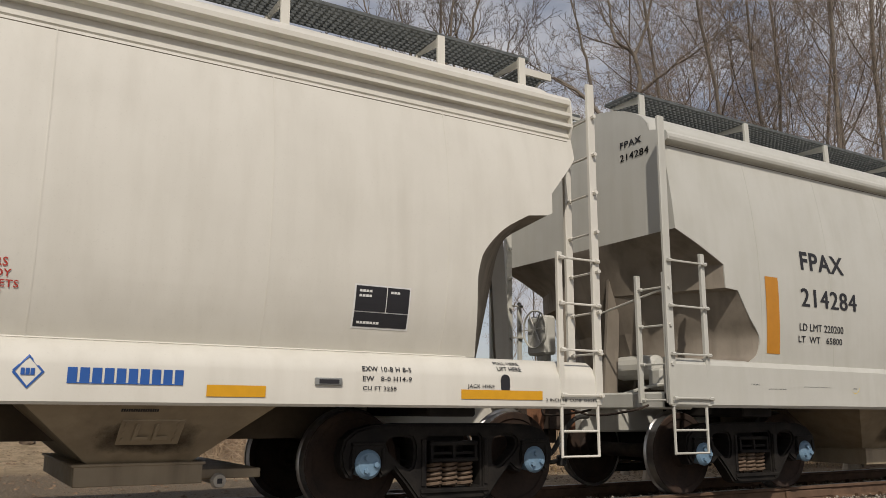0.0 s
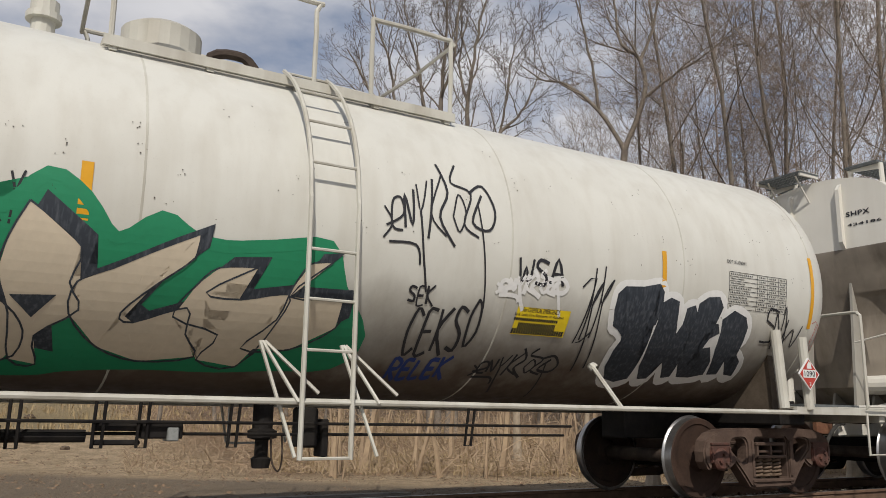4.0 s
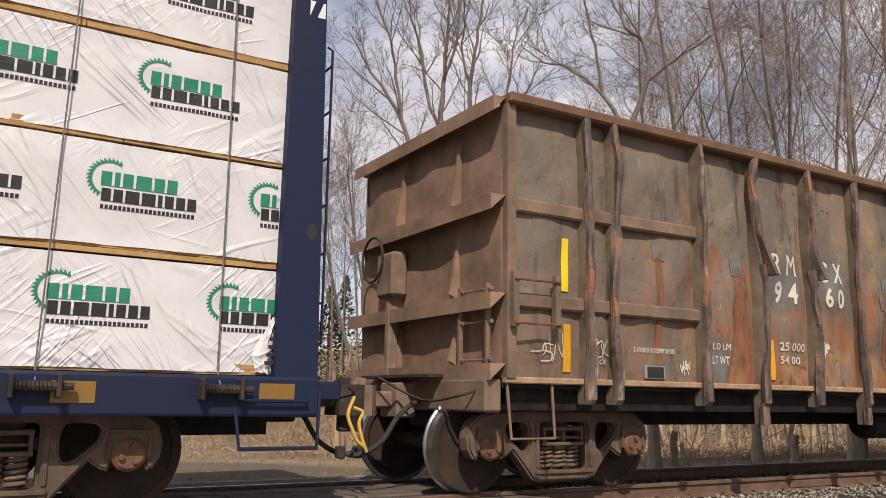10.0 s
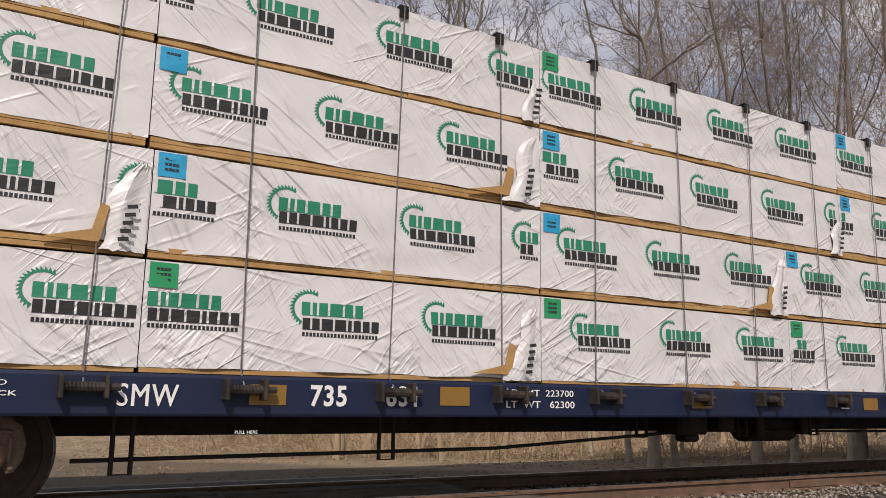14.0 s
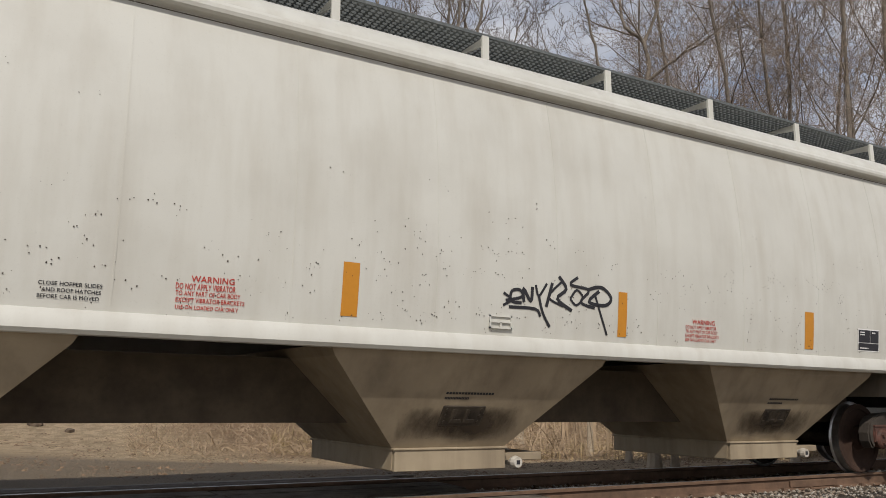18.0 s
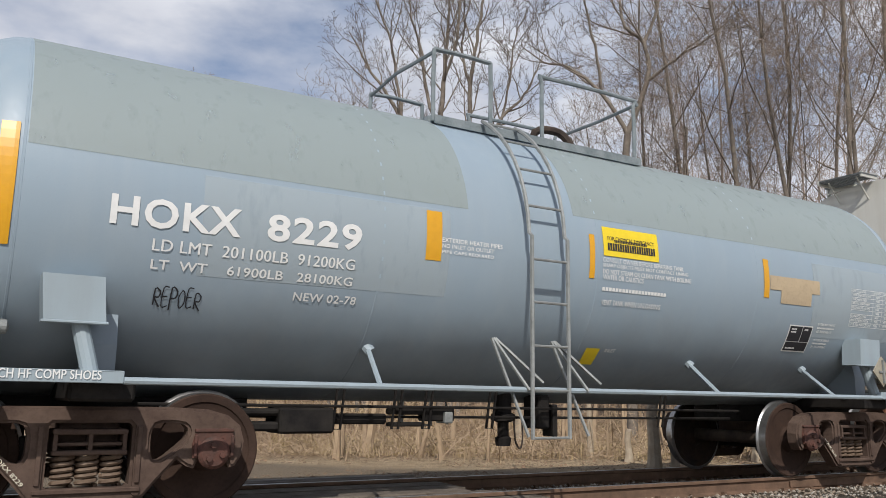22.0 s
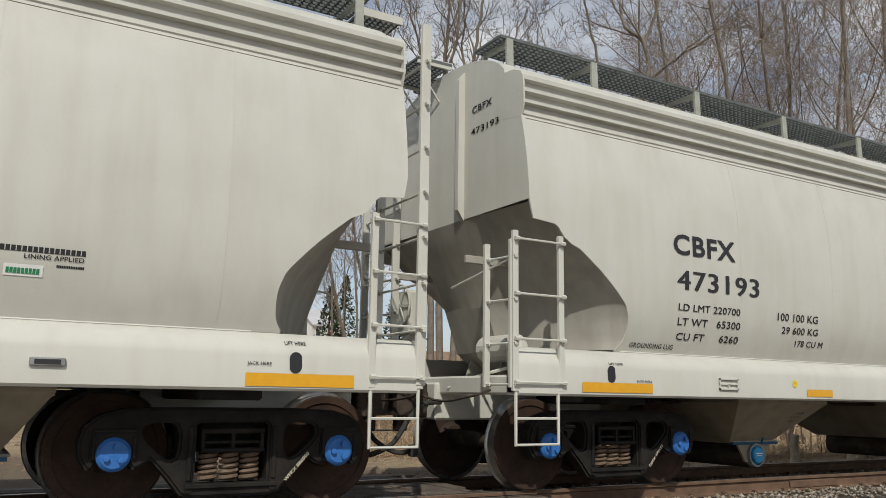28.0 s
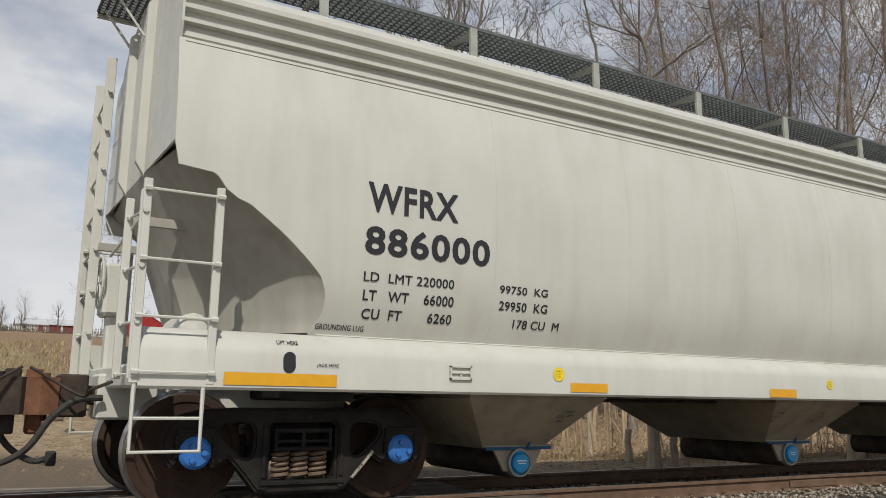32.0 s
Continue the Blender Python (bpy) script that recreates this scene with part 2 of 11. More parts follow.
def sheet(rows, thick, inward=(0, 1, 0)):
    """A curved plate from rows of points (each row as many), with a thickness."""
    bm = bmesh.new()
    off = Vector(inward) * thick
    outer = [[bm.verts.new(p) for p in r] for r in rows]
    inner = [[bm.verts.new(Vector(p) + off) for p in r] for r in rows]
    n, m = len(rows), len(rows[0])
    for i in range(n - 1):
        for j in range(m - 1):
            bm.faces.new((outer[i][j], outer[i][j + 1], outer[i + 1][j + 1], outer[i + 1][j]))
            bm.faces.new((inner[i][j], inner[i + 1][j], inner[i + 1][j + 1], inner[i][j + 1]))
    for j in range(m - 1):
        bm.faces.new((outer[0][j + 1], outer[0][j], inner[0][j], inner[0][j + 1]))
        bm.faces.new((outer[-1][j], outer[-1][j + 1], inner[-1][j + 1], inner[-1][j]))
    for i in range(n - 1):
        bm.faces.new((outer[i][0], outer[i + 1][0], inner[i + 1][0], inner[i][0]))
        bm.faces.new((outer[i + 1][-1], outer[i][-1], inner[i][-1], inner[i + 1][-1]))
    bmesh.ops.recalc_face_normals(bm, faces=bm.faces)
    return bm


FONT_CACHE = {}
BUMPY = []
CURVED = []


def letters(text, x0, z0, x1, z1, skin, mat, parent, name="lettering", slant=0.0, label="", step=0.12, lift=0.0065):
    """Painted characters that fill the box x0..x1, z0..z1 of a car's side and follow its skin(x, z) -> y."""
    key = text
    triple = "M" in text or text in ("473193", "214284")
    if key not in FONT_CACHE:
        cu = bpy.data.curves.new("words", "FONT")
        cu.body = text
        cu.resolution_u = 3
        cu.offset = 0.0 if triple else 0.010 if text in ("AGPX", "11159") else (0.026 if z1 - z0 > 0.15 else 0.014)
        cu.space_character = 1.10 if z1 - z0 > 0.15 else 1.04
        ob = bpy.data.objects.new("words", cu)
        me = bpy.data.meshes.new_from_object(ob)
        pts, loops = [tuple(v.co) for v in me.vertices], [tuple(p.vertices) for p in me.polygons]
        if triple:
            # a bold stroke from three thin ones side by side
            n = len(pts)
            pts = [(p[0] + (0.013 if "M" in text else 0.024) * k, p[1], 0.0004 * (k + 1)) for k in (-1, 0, 1) for p in pts]
            loops = [tuple(i + n * k for i in q) for k in range(3) for q in loops]
        FONT_CACHE[key] = (pts, loops)
        bpy.data.objects.remove(ob)
        bpy.data.curves.remove(cu)
        bpy.data.meshes.remove(me)
    vs, fs = FONT_CACHE[key]
    if not vs:
        return None
    lx, hx = min(v[0] for v in vs), max(v[0] for v in vs)
    lz, hz = min(v[1] for v in vs), max(v[1] for v in vs)
    bm = bmesh.new()
    bv = [bm.verts.new((x0 + (v[0] - lx) / (hx - lx) * (x1 - x0) + slant * (v[1] - lz) / (hz - lz) * (z1 - z0), -v[2],
                        z0 + (v[1] - lz) / (hz - lz) * (z1 - z0))) for v in vs]
    for f in fs:
        try:
            bm.faces.new([bv[i] for i in f])
        except ValueError:
            pass
    return decal(bm, skin, mat, parent, name, label, step, lift)


def decal(bm, skin, mat, parent, name="lettering", label="", step=0.12, lift=0.0035):
    big = [f for f in bm.faces if len(f.verts) > 4]
    if big:
        bmesh.ops.triangulate(bm, faces=big)
    if skin in BUMPY:
        lift = lift + 0.008
        xs = [v.co.x for v in bm.verts]
        for i in range(1, math.ceil((max(xs) - min(xs)) / 0.06)):
            bmesh.ops.bisect_plane(bm, geom=bm.verts[:] + bm.edges[:] + bm.faces[:], plane_co=(min(xs) + 0.06 * i, 0, 0), plane_no=(1, 0, 0))
        step = min(step, 0.06)
    if skin in CURVED:
        xs = [v.co.x for v in bm.verts]
        for i in range(1, math.ceil((max(xs) - min(xs)) / 0.09)):
            bmesh.ops.bisect_plane(bm, geom=bm.verts[:] + bm.edges[:] + bm.faces[:], plane_co=(min(xs) + 0.09 * i, 0, 0), plane_no=(1, 0, 0))
        lift, step = lift + 0.002, min(step, 0.07)
    zs = [v.co.z for v in bm.verts]
    lo, hi = min(zs), max(zs)
    k = math.ceil((hi - lo) / step)
    for i in range(1, k):
        geom = bm.verts[:] + bm.edges[:] + bm.faces[:]
        bmesh.ops.bisect_plane(bm, geom=geom, plane_co=(0, 0, lo + (hi - lo) * i / k), plane_no=(0, 0, 1))
    for v in bm.verts:
        v.co.y += skin(v.co.x, v.co.z) - lift
    bm.normal_update()
    for f in bm.faces:
        if f.normal.y > 0:
            f.normal_flip()
    return part(name, bm, mat, parent, label)


def patch(x0, z0, x1, z1, skin, mat, parent, name="reflector", label="", lift=0.005, lean=0.0):
    bm = bmesh.new()
    bm.faces.new([bm.verts.new((x, 0, z)) for x, z in ((x0, z0), (x1, z0), (x1 + lean, z1), (x0 + lean, z1))])
    return decal(bm, skin, mat, parent, name, label, 0.10, lift)


def ribbon(bm, pts, w):
    """A flat brush stroke in the plane of x and z."""
    pts = [Vector((p[0], 0, p[1])) for p in pts]
    prev = None
    for i, p in enumerate(pts):
        d = (pts[min(i + 1, len(pts) - 1)] - pts[max(i - 1, 0)])
        if d.length < 1e-6:
            d = Vector((1, 0, 0))
        d.normalize()
        n = Vector((-d.z, 0, d.x)) * w / 2
        cur = (bm.verts.new(p + n), bm.verts.new(p - n))
        if prev:
            bm.faces.new((prev[0], prev[1], cur[1], cur[0]))
        prev = cur


def smooth_line(pts, n=4):
    out = []
    m = len(pts)
    for i in range(m - 1):
        p0, p1, p2, p3 = pts[max(i - 1, 0)], pts[i], pts[i + 1], pts[min(i + 2, m - 1)]
        for k in range(n):
            s = k / n
            out.append(tuple(0.5 * (2 * b + (c - a) * s + (2 * a - 5 * b + 4 * c - d) * s * s + (3 * b - a - 3 * c + d) * s ** 3)
                             for a, b, c, d in zip(p0, p1, p2, p3)))
    out.append(tuple(pts[-1]))
    return out


HOOKS = [((0, 1), (0.1, 0), (0.5, 0.7), (0.8, 0), (1, 1)), ((0.9, 0.9), (0.2, 0.95), (0.1, 0.6), (0.8, 0.45), (0.75, 0.05), (0, 0)),
         ((0, 0), (0.5, 1), (0.9, 0), (0.7, 0.4), (0.1, 0.35)), ((0.5, 1), (0, 0.6), (0.2, 0), (0.9, 0.2), (0.9, 0.8), (0.4, 1)),
         ((0, 0), (0.05, 1), (0.1, 0.5), (0.9, 1), (0.2, 0.5), (1.0, -0.2)), ((0, 1), (0.9, 0.9), (0.1, 0.1), (1.1, 0)),
         ((0, 0), (0.1, 1), (0.5, 0.3), (0.85, 1), (0.95, -0.3)), ((-0.1, 0.2), (1.2, 0.6), (0.9, 0.8), (1.2, 0.6), (0.95, 0.35))]


def scrawl(x0, z0, x1, z1, seed, skin, mat, parent, w=0.022, strokes=5, label="", rise=0.0):
    """An illegible sprayed tag: hooks, zigzags and loops side by side inside a box."""
    rng = random.Random(seed)
    bm = bmesh.new()
    step = (x1 - x0) / strokes
    for k in range(strokes):
        g = HOOKS[rng.randrange(len(HOOKS))]
        hx, hz = step * rng.uniform(1.1, 1.9), (z1 - z0) * rng.uniform(0.55, 1.0)
        bx, bz = x0 + step * k, z0 + (z1 - z0 - hz) * rng.random()
        turn = rng.uniform(-0.45, 0.45)
        ca, sa = math.cos(turn), math.sin(turn)
        pts = [(bx + hx * (0.5 + (p - 0.5) * ca - (q - 0.5) * sa), bz + hz * (0.5 + (p - 0.5) * sa + (q - 0.5) * ca) + rise * p) for p, q in g]
        ribbon(bm, smooth_line(pts, 5) if k % 3 else smooth_line(pts, 2), w * rng.uniform(0.8, 1.2))
    return decal(bm, skin, mat, parent, "sprayed_tag", label, 0.1, 0.004 + 0.001 * (seed % 4))


GLYPHS = {"L": (((0.1, 1.0), (0.05, 0.0), (0.8, 0.05)),), "H": (((0.05, 1.0), (0.1, 0.0)), ((0.8, 1.05), (0.75, -0.05)), ((0.08, 0.5), (0.78, 0.55))), "I": (((0.4, 1.0), (0.35, 0.0)),),
          "Y": (((0.0, 1.0), (0.4, 0.5)), ((0.9, 1.05), (0.4, 0.5), (0.2, -0.2))), "C": (((0.9, 0.85), (0.4, 1.0), (0.05, 0.5), (0.4, 0.0), (0.9, 0.15)),), "K": (((0.0, 1.0), (0.08, 0.0)), ((0.85, 1.05), (0.05, 0.5), (0.95, -0.1))), "A": (((0.0, 0.0), (0.45, 1.0), (0.9, -0.05)), ((0.1, 0.4), (0.85, 0.38))),
          "M": (((0.0, 0.0), (0.12, 1.0), (0.45, 0.3), (0.82, 1.0), (0.95, -0.05)),), "P": (((0.05, -0.15), (0.1, 1.0), (0.85, 0.85), (0.7, 0.5), (0.1, 0.45)),),
          "W": (((0.0, 1.0), (0.2, 0.0), (0.45, 0.7), (0.7, 0.0), (0.95, 1.0)),), "S": (((0.9, 0.9), (0.3, 1.0), (0.1, 0.7), (0.75, 0.4), (0.7, 0.05), (0.05, 0.1)),),
          "V": (((0.0, 1.0), (0.4, 0.0), (0.9, 1.05)),), "E": (((0.8, 1.0), (0.1, 0.95), (0.1, 0.0), (0.85, 0.05)), ((0.1, 0.5), (0.7, 0.52))),
          "R": (((0.08, 0.0), (0.1, 1.0), (0.8, 0.85), (0.65, 0.5), (0.12, 0.45), (0.9, -0.1)),), "O": (((0.45, 1.0), (0.05, 0.6), (0.3, 0.0), (0.85, 0.3), (0.75, 0.85), (0.4, 1.0)),)}
# one looped and spiky tag, stroke by stroke
TAG_STROKES = [((0.0, 0.62), (0.07, 0.52), (0.0, 0.42)), ((0.02, 0.50), (0.16, 0.58), (0.14, 0.69), (0.07, 0.66), (0.07, 0.50), (0.16, 0.48)), ((0.18, 0.50), (0.17, 0.72), (0.24, 0.52), (0.25, 0.76)),
               ((0.28, 0.80), (0.31, 0.62), (0.38, 0.84)), ((0.31, 0.62), (0.35, 0.35), (0.42, 0.12)), ((0.43, 0.86), (0.38, 0.45)), ((0.52, 0.90), (0.40, 0.62), (0.54, 0.48)), ((0.05, 0.40), (0.28, 0.40), (0.33, 0.28)),
               ((0.49, 0.98), (0.56, 0.78), (0.48, 0.60), (0.62, 0.42)), ((0.60, 0.62), (0.66, 0.78), (0.72, 0.66), (0.66, 0.52), (0.60, 0.62)), ((0.67, 1.0), (0.60, 0.86), (0.78, 0.80), (0.70, 0.58), (0.84, 0.50)),
               ((0.76, 0.80), (0.90, 0.87), (1.0, 0.70), (0.94, 0.56), (0.78, 0.60), (0.88, 0.80)), ((0.84, 0.72), (0.90, 0.40), (0.97, 0.05))]


def sprayed_tag(x0, z0, x1, z1, skin, mat, parent, w, label):
    bm = bmesh.new()
    for k, g in enumerate(TAG_STROKES):
        pts = [(x0 + (x1 - x0) * p, z0 + (z1 - z0) * q) for p, q in g]
        ribbon(bm, smooth_line(pts, 4), w * (0.8 + 0.35 * (k % 3) / 2))
    return decal(bm, skin, mat, parent, "sprayed_tag", label, 0.1, 0.005)


def sprayed_word(word, x0, z0, x1, z1, skin, mat, parent, w, label, slope=0.0):
    """A hand-drawn word in single strokes."""
    rng = random.Random(len(word) + int(abs(x0) * 10))
    bm = bmesh.new()
    step = (x1 - x0) / len(word)
    for k, ch in enumerate(word):
        dz, sz = rng.uniform(-0.1, 0.1) * (z1 - z0) + slope * k, (z1 - z0) * rng.uniform(0.8, 1.0)
        for g in GLYPHS[ch]:
            ribbon(bm, smooth_line([(x0 + step * (k + 0.92 * p), z0 + dz + sz * q) for p, q in g], 3), w * rng.uniform(0.8, 1.2))
    return decal(bm, skin, mat, parent, "sprayed_word", label, 0.1, 0.005)


def empty(name, label, category, at, group="", kind=""):
    ob = new(name)
    ob.empty_display_size = 0.3
    ob.matrix_basis = at
    return tagged(ob, label, category, group, kind)
# ---- setting ----
def rise(x, y):
    """Height of the ground."""
    if y < -1.9:
        z = -0.28 - 0.42 * min(1, max(0, (-1.9 - y) / 2.6))
        if x < 5.3:
            k = min(1, max(0, (5.3 - x) / 0.25))
            z = z * (1 - k) + k * (-0.05 - 0.05 * max(0, -2 - y))
        return z
    if y < 2.0:
        return -0.24
    z = -0.24 - 0.05 * min(1, (y - 2.0) / 1.0)
    if y > 9:
        d = y - 9
        z += 0.075 * d * min(1, d / 6)
    if y > 245:
        z -= 0.085 * (y - 245)
    return z + 0.05 * noise.noise((x * 0.35, y * 0.35, 0)) * min(1, max(0, (y - 3) / 4)) + 0.15 * noise.noise((x * 0.07, y * 0.07, 3)) * min(1, max(0, (y - 10) / 20))


def spread(a, b, fine, coarse, near):
    """Coordinates from a to b, close together round near."""
    out, v = [a], a
    while v < b:
        d = abs(v - near)
        v += fine if d < 14 else fine + (coarse - fine) * min(1, (d - 14) / 120)
        out.append(min(v, b))
    return out


def ground_material():
    m, t, b = nodes_of("dirt_stubble_and_leaf_litter")
    geo = t.nodes.new("ShaderNodeNewGeometry")
    sep = t.nodes.new("ShaderNodeSeparateXYZ")
    t.links.new(geo.outputs["Position"], sep.inputs[0])
    X, Y = sep.outputs["X"], sep.outputs["Y"]
    n_big = noise_node(t, 0.55, 5)
    n_mid = noise_node(t, 3.5, 6)
    n_fine = noise_node(t, 28.0, 6, rough=0.7)
    n_grit = noise_node(t, 110.0, 3, rough=0.7)

    def add(a, b2, k):
        q = t.nodes.new("ShaderNodeMath")
        q.operation = "MULTIPLY_ADD"
        t.links.new(b2, q.inputs[0])
        q.inputs[1].default_value = k
        t.links.new(a, q.inputs[2])
        return q.outputs[0]
    sand = mixc(t, ramp(t, n_mid, 0.42, 0.60), (0.64, 0.485, 0.31), (0.44, 0.33, 0.205))
    sand = mixc(t, ramp(t, n_big, 0.45, 0.6, 0, 0.4), sand, (0.42, 0.31, 0.19))
    sand = mixc(t, ramp(t, n_grit, 0.5, 0.75, 0, 0.6), sand, (0.46, 0.39, 0.29))
    sand = mixc(t, ramp(t, n_fine, 0.48, 0.64, 0, 0.55), sand, (0.29, 0.215, 0.135))
    sand = mixc(t, ramp(t, noise_node(t, 55.0, 4, rough=0.7), 0.60, 0.68, 0, 0.8), sand, (0.42, 0.35, 0.26))
    straw = mixc(t, ramp(t, n_fine, 0.35, 0.65), (0.42, 0.325, 0.18), (0.24, 0.18, 0.10))
    straw = mixc(t, ramp(t, n_big, 0.4, 0.6, 0, 0.6), straw, (0.38, 0.30, 0.17))
    leaf = mixc(t, ramp(t, n_fine, 0.35, 0.65), (0.38, 0.255, 0.155), (0.19, 0.125, 0.078))
    leaf = mixc(t, ramp(t, n_mid, 0.5, 0.7, 0, 0.7), leaf, (0.40, 0.30, 0.18))
    dull_brown = mixc(t, ramp(t, n_grit, 0.4, 0.65), (0.21, 0.165, 0.115), (0.38, 0.30, 0.21))
    # woods to one side, field beyond the dirt road
    wx = add(X, n_big, 5.0)
    wy = add(Y, n_big, 5.0)
    c = mixc(t, ramp(t, wy, 18.0, 21.5), sand, straw)
    woods = mul(t, ramp(t, add(X, n_mid, 2.5), 5.8, 7.4), ramp(t, add(add(Y, X, 0.35), n_mid, 1.5), 10.0, 11.5))
    c = mixc(t, woods, c, leaf)
    # duller brown zone spreading from the track, wider towards the road
    c = mixc(t, ramp(t, add(add(Y, X, 0.85), n_mid, 1.6), 12.2, 11.2), c, dull_brown)
    # the same tone on the gravelly strip beside the track
    c = mixc(t, ramp(t, Y, 3.1, 2.3), c, dull_brown)
    t.links.new(c, b.inputs["Base Color"])
    b.inputs["Roughness"].default_value = 0.95
    b.inputs["Specular IOR Level"].default_value = 0.15
    bump(t, b, n_fine, 1.0, 0.12)
    return m


def ground():
    xs, ys = spread(-220, 420, 0.5, 12, 8), spread(-60, 700, 0.35, 12, 2)
    verts = [(x, y, rise(x, y)) for y in ys for x in xs]
    n = len(xs)
    faces = [(j * n + i, j * n + i + 1, (j + 1) * n + i + 1, (j + 1) * n + i) for j in range(len(ys) - 1) for i in range(n - 1)]
    me = bpy.data.meshes.new("ground")
    me.from_pydata(verts, [], faces)
    me.materials.append(ground_material())
    me.polygons.foreach_set("use_smooth", [True] * len(faces))
    tagged(new("ground", me), "sandy dirt, corn stubble and leaf-strewn woodland soil", "ground", kind="structure")


ground()

RAIL_STEEL = grimy("rusty_rail_web", (0.17, 0.105, 0.07), (0.10, 0.065, 0.045), 6.0, 0.8, 0.2)
RAIL_TOP = grimy("polished_rail_head", (0.33, 0.32, 0.31), (0.22, 0.20, 0.18), 4.0, 0.35, 0.05, 0.85)
# ties and timbers are darkened to hold the shade beneath the train
TIE_WOOD = grimy("weathered_shaded_tie_wood", (0.06, 0.048, 0.036), (0.12, 0.098, 0.076), 5.0, 0.9, 0.6)
PLANK_WOOD = grimy("grey_crossing_timber", (0.08, 0.066, 0.053), (0.17, 0.142, 0.117), 4.0, 0.9, 0.7, dist=0.02)
ASPHALT = grimy("worn_grey_asphalt", (0.20, 0.178, 0.148), (0.35, 0.31, 0.258), 5.0, 0.92, 0.8, dist=0.02)
# bed stone, with the same shade put into its base colour
STONE = grimy("shade_dark_ballast_stone", (0.085, 0.072, 0.058), (0.04, 0.034, 0.028), 5.0, 0.9, 0.3)

RAIL = [(-0.076, -0.17), (0.076, -0.17), (0.076, -0.158), (0.012, -0.135), (0.010, -0.045), (0.036, -0.032), (0.036, -0.006), (0.028, 0.0),
        (-0.028, 0.0), (-0.036, -0.006), (-0.036, -0.032), (-0.010, -0.045), (-0.012, -0.135), (-0.076, -0.158)]


def track():
    for y in (-0.755, 0.755):
        bm = bmesh.new()
        slab(bm, [(y + a, b) for a, b in RAIL], 0, -110, 230)
        rail = tagged(part("rail", bm, RAIL_STEEL), "rusty steel rail with a polished head", "rail", "rails of the track", "structure")
        part("rail_head", boxes((-110, 230, y - 0.024, y + 0.024, 0.0005, 0.003)), RAIL_TOP, rail, "shiny worn running surface")
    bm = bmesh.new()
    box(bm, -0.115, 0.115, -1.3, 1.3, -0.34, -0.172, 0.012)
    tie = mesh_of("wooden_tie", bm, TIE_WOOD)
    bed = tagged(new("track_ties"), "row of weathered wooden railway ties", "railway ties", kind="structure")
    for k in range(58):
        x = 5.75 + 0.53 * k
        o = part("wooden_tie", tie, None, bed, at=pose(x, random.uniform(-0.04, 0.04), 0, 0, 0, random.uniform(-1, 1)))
    # joint bars and spike heads along the near rail
    for k, x in enumerate((9.6, 21.5)):
        part("joint_bar", boxes((x - 0.45, x + 0.45, -0.80, -0.775, -0.14, -0.05), bevel=0.008), RAIL_STEEL, bed)
    bm = bmesh.new()
    for k in range(58):
        x = 5.75 + 0.53 * k
        for y in (-0.85, -0.66, 0.66, 0.85):
            box(bm, x - 0.02, x + 0.02, y - 0.025, y + 0.025, -0.172, -0.125)
    part("rail_spike", bm, RAIL_STEEL, bed, "rusty rail spikes")


track()


def crossing():
    """Worn asphalt approach, gravelly at its end, and timbers along the rails."""
    top = tagged(new("crossing_pavement"), "worn grey asphalt level crossing with weathered timbers beside the rails", "pavement", kind="structure")
    rows = []
    for i in range(41):
        x = -14 + 19.15 * i / 40
        edge = -1.42
        rows.append([(x + (0.10 * noise.noise((j * 0.9, 7, 0)) if i == 40 else 0), -7.4 + (edge + 7.4) * j / 16,
                      -0.015 - 0.022 * max(0, -1.8 - (-7.4 + (edge + 7.4) * j / 16)) + 0.012 * noise.noise((x * 1.7, j * 0.8, 0)) - (0.03 if i > 38 else 0)) for j in range(17)])
    part("asphalt", sheet(rows, 0.30, (0, 0, -1)), ASPHALT, top, smooth=False)
    rng = random.Random(5)
    for y0, y1 in ((-1.40, -1.12), (-1.11, -0.84), (-0.64, -0.36), (-0.35, -0.06), (-0.05, 0.24), (0.25, 0.62), (0.84, 1.10), (1.11, 1.40)):
        x = -12.0
        while x < 4.6:
            ln = rng.uniform(2.2, 2.6)
            end = min(x + ln, 5.05 + rng.uniform(-0.15, 0.12))
            if end - x > 0.5:
                bm = bmesh.new()
                box(bm, x + 0.006, end - 0.006, y0 + 0.006, y1 - 0.006, -0.19, rng.uniform(-0.035, -0.018), 0.012)
                part("crossing_timber", bm, PLANK_WOOD, top)
            x = end
    # the same road on the far side
    rows = []
    for i in range(31):
        x = -14 + 19.0 * i / 30
        rows.append([(x + 0.15 * noise.noise((j * 0.7, 3, 0)) * (i in (0, 30)), 1.42 + 1.0 * j / 8, -0.03 - 0.10 * (j / 8) ** 1.5 + 0.012 * noise.noise((x, j, 5))) for j in range(9)])
    part("asphalt", sheet(rows, 0.25, (0, 0, -1)), ASPHALT, top)


crossing()


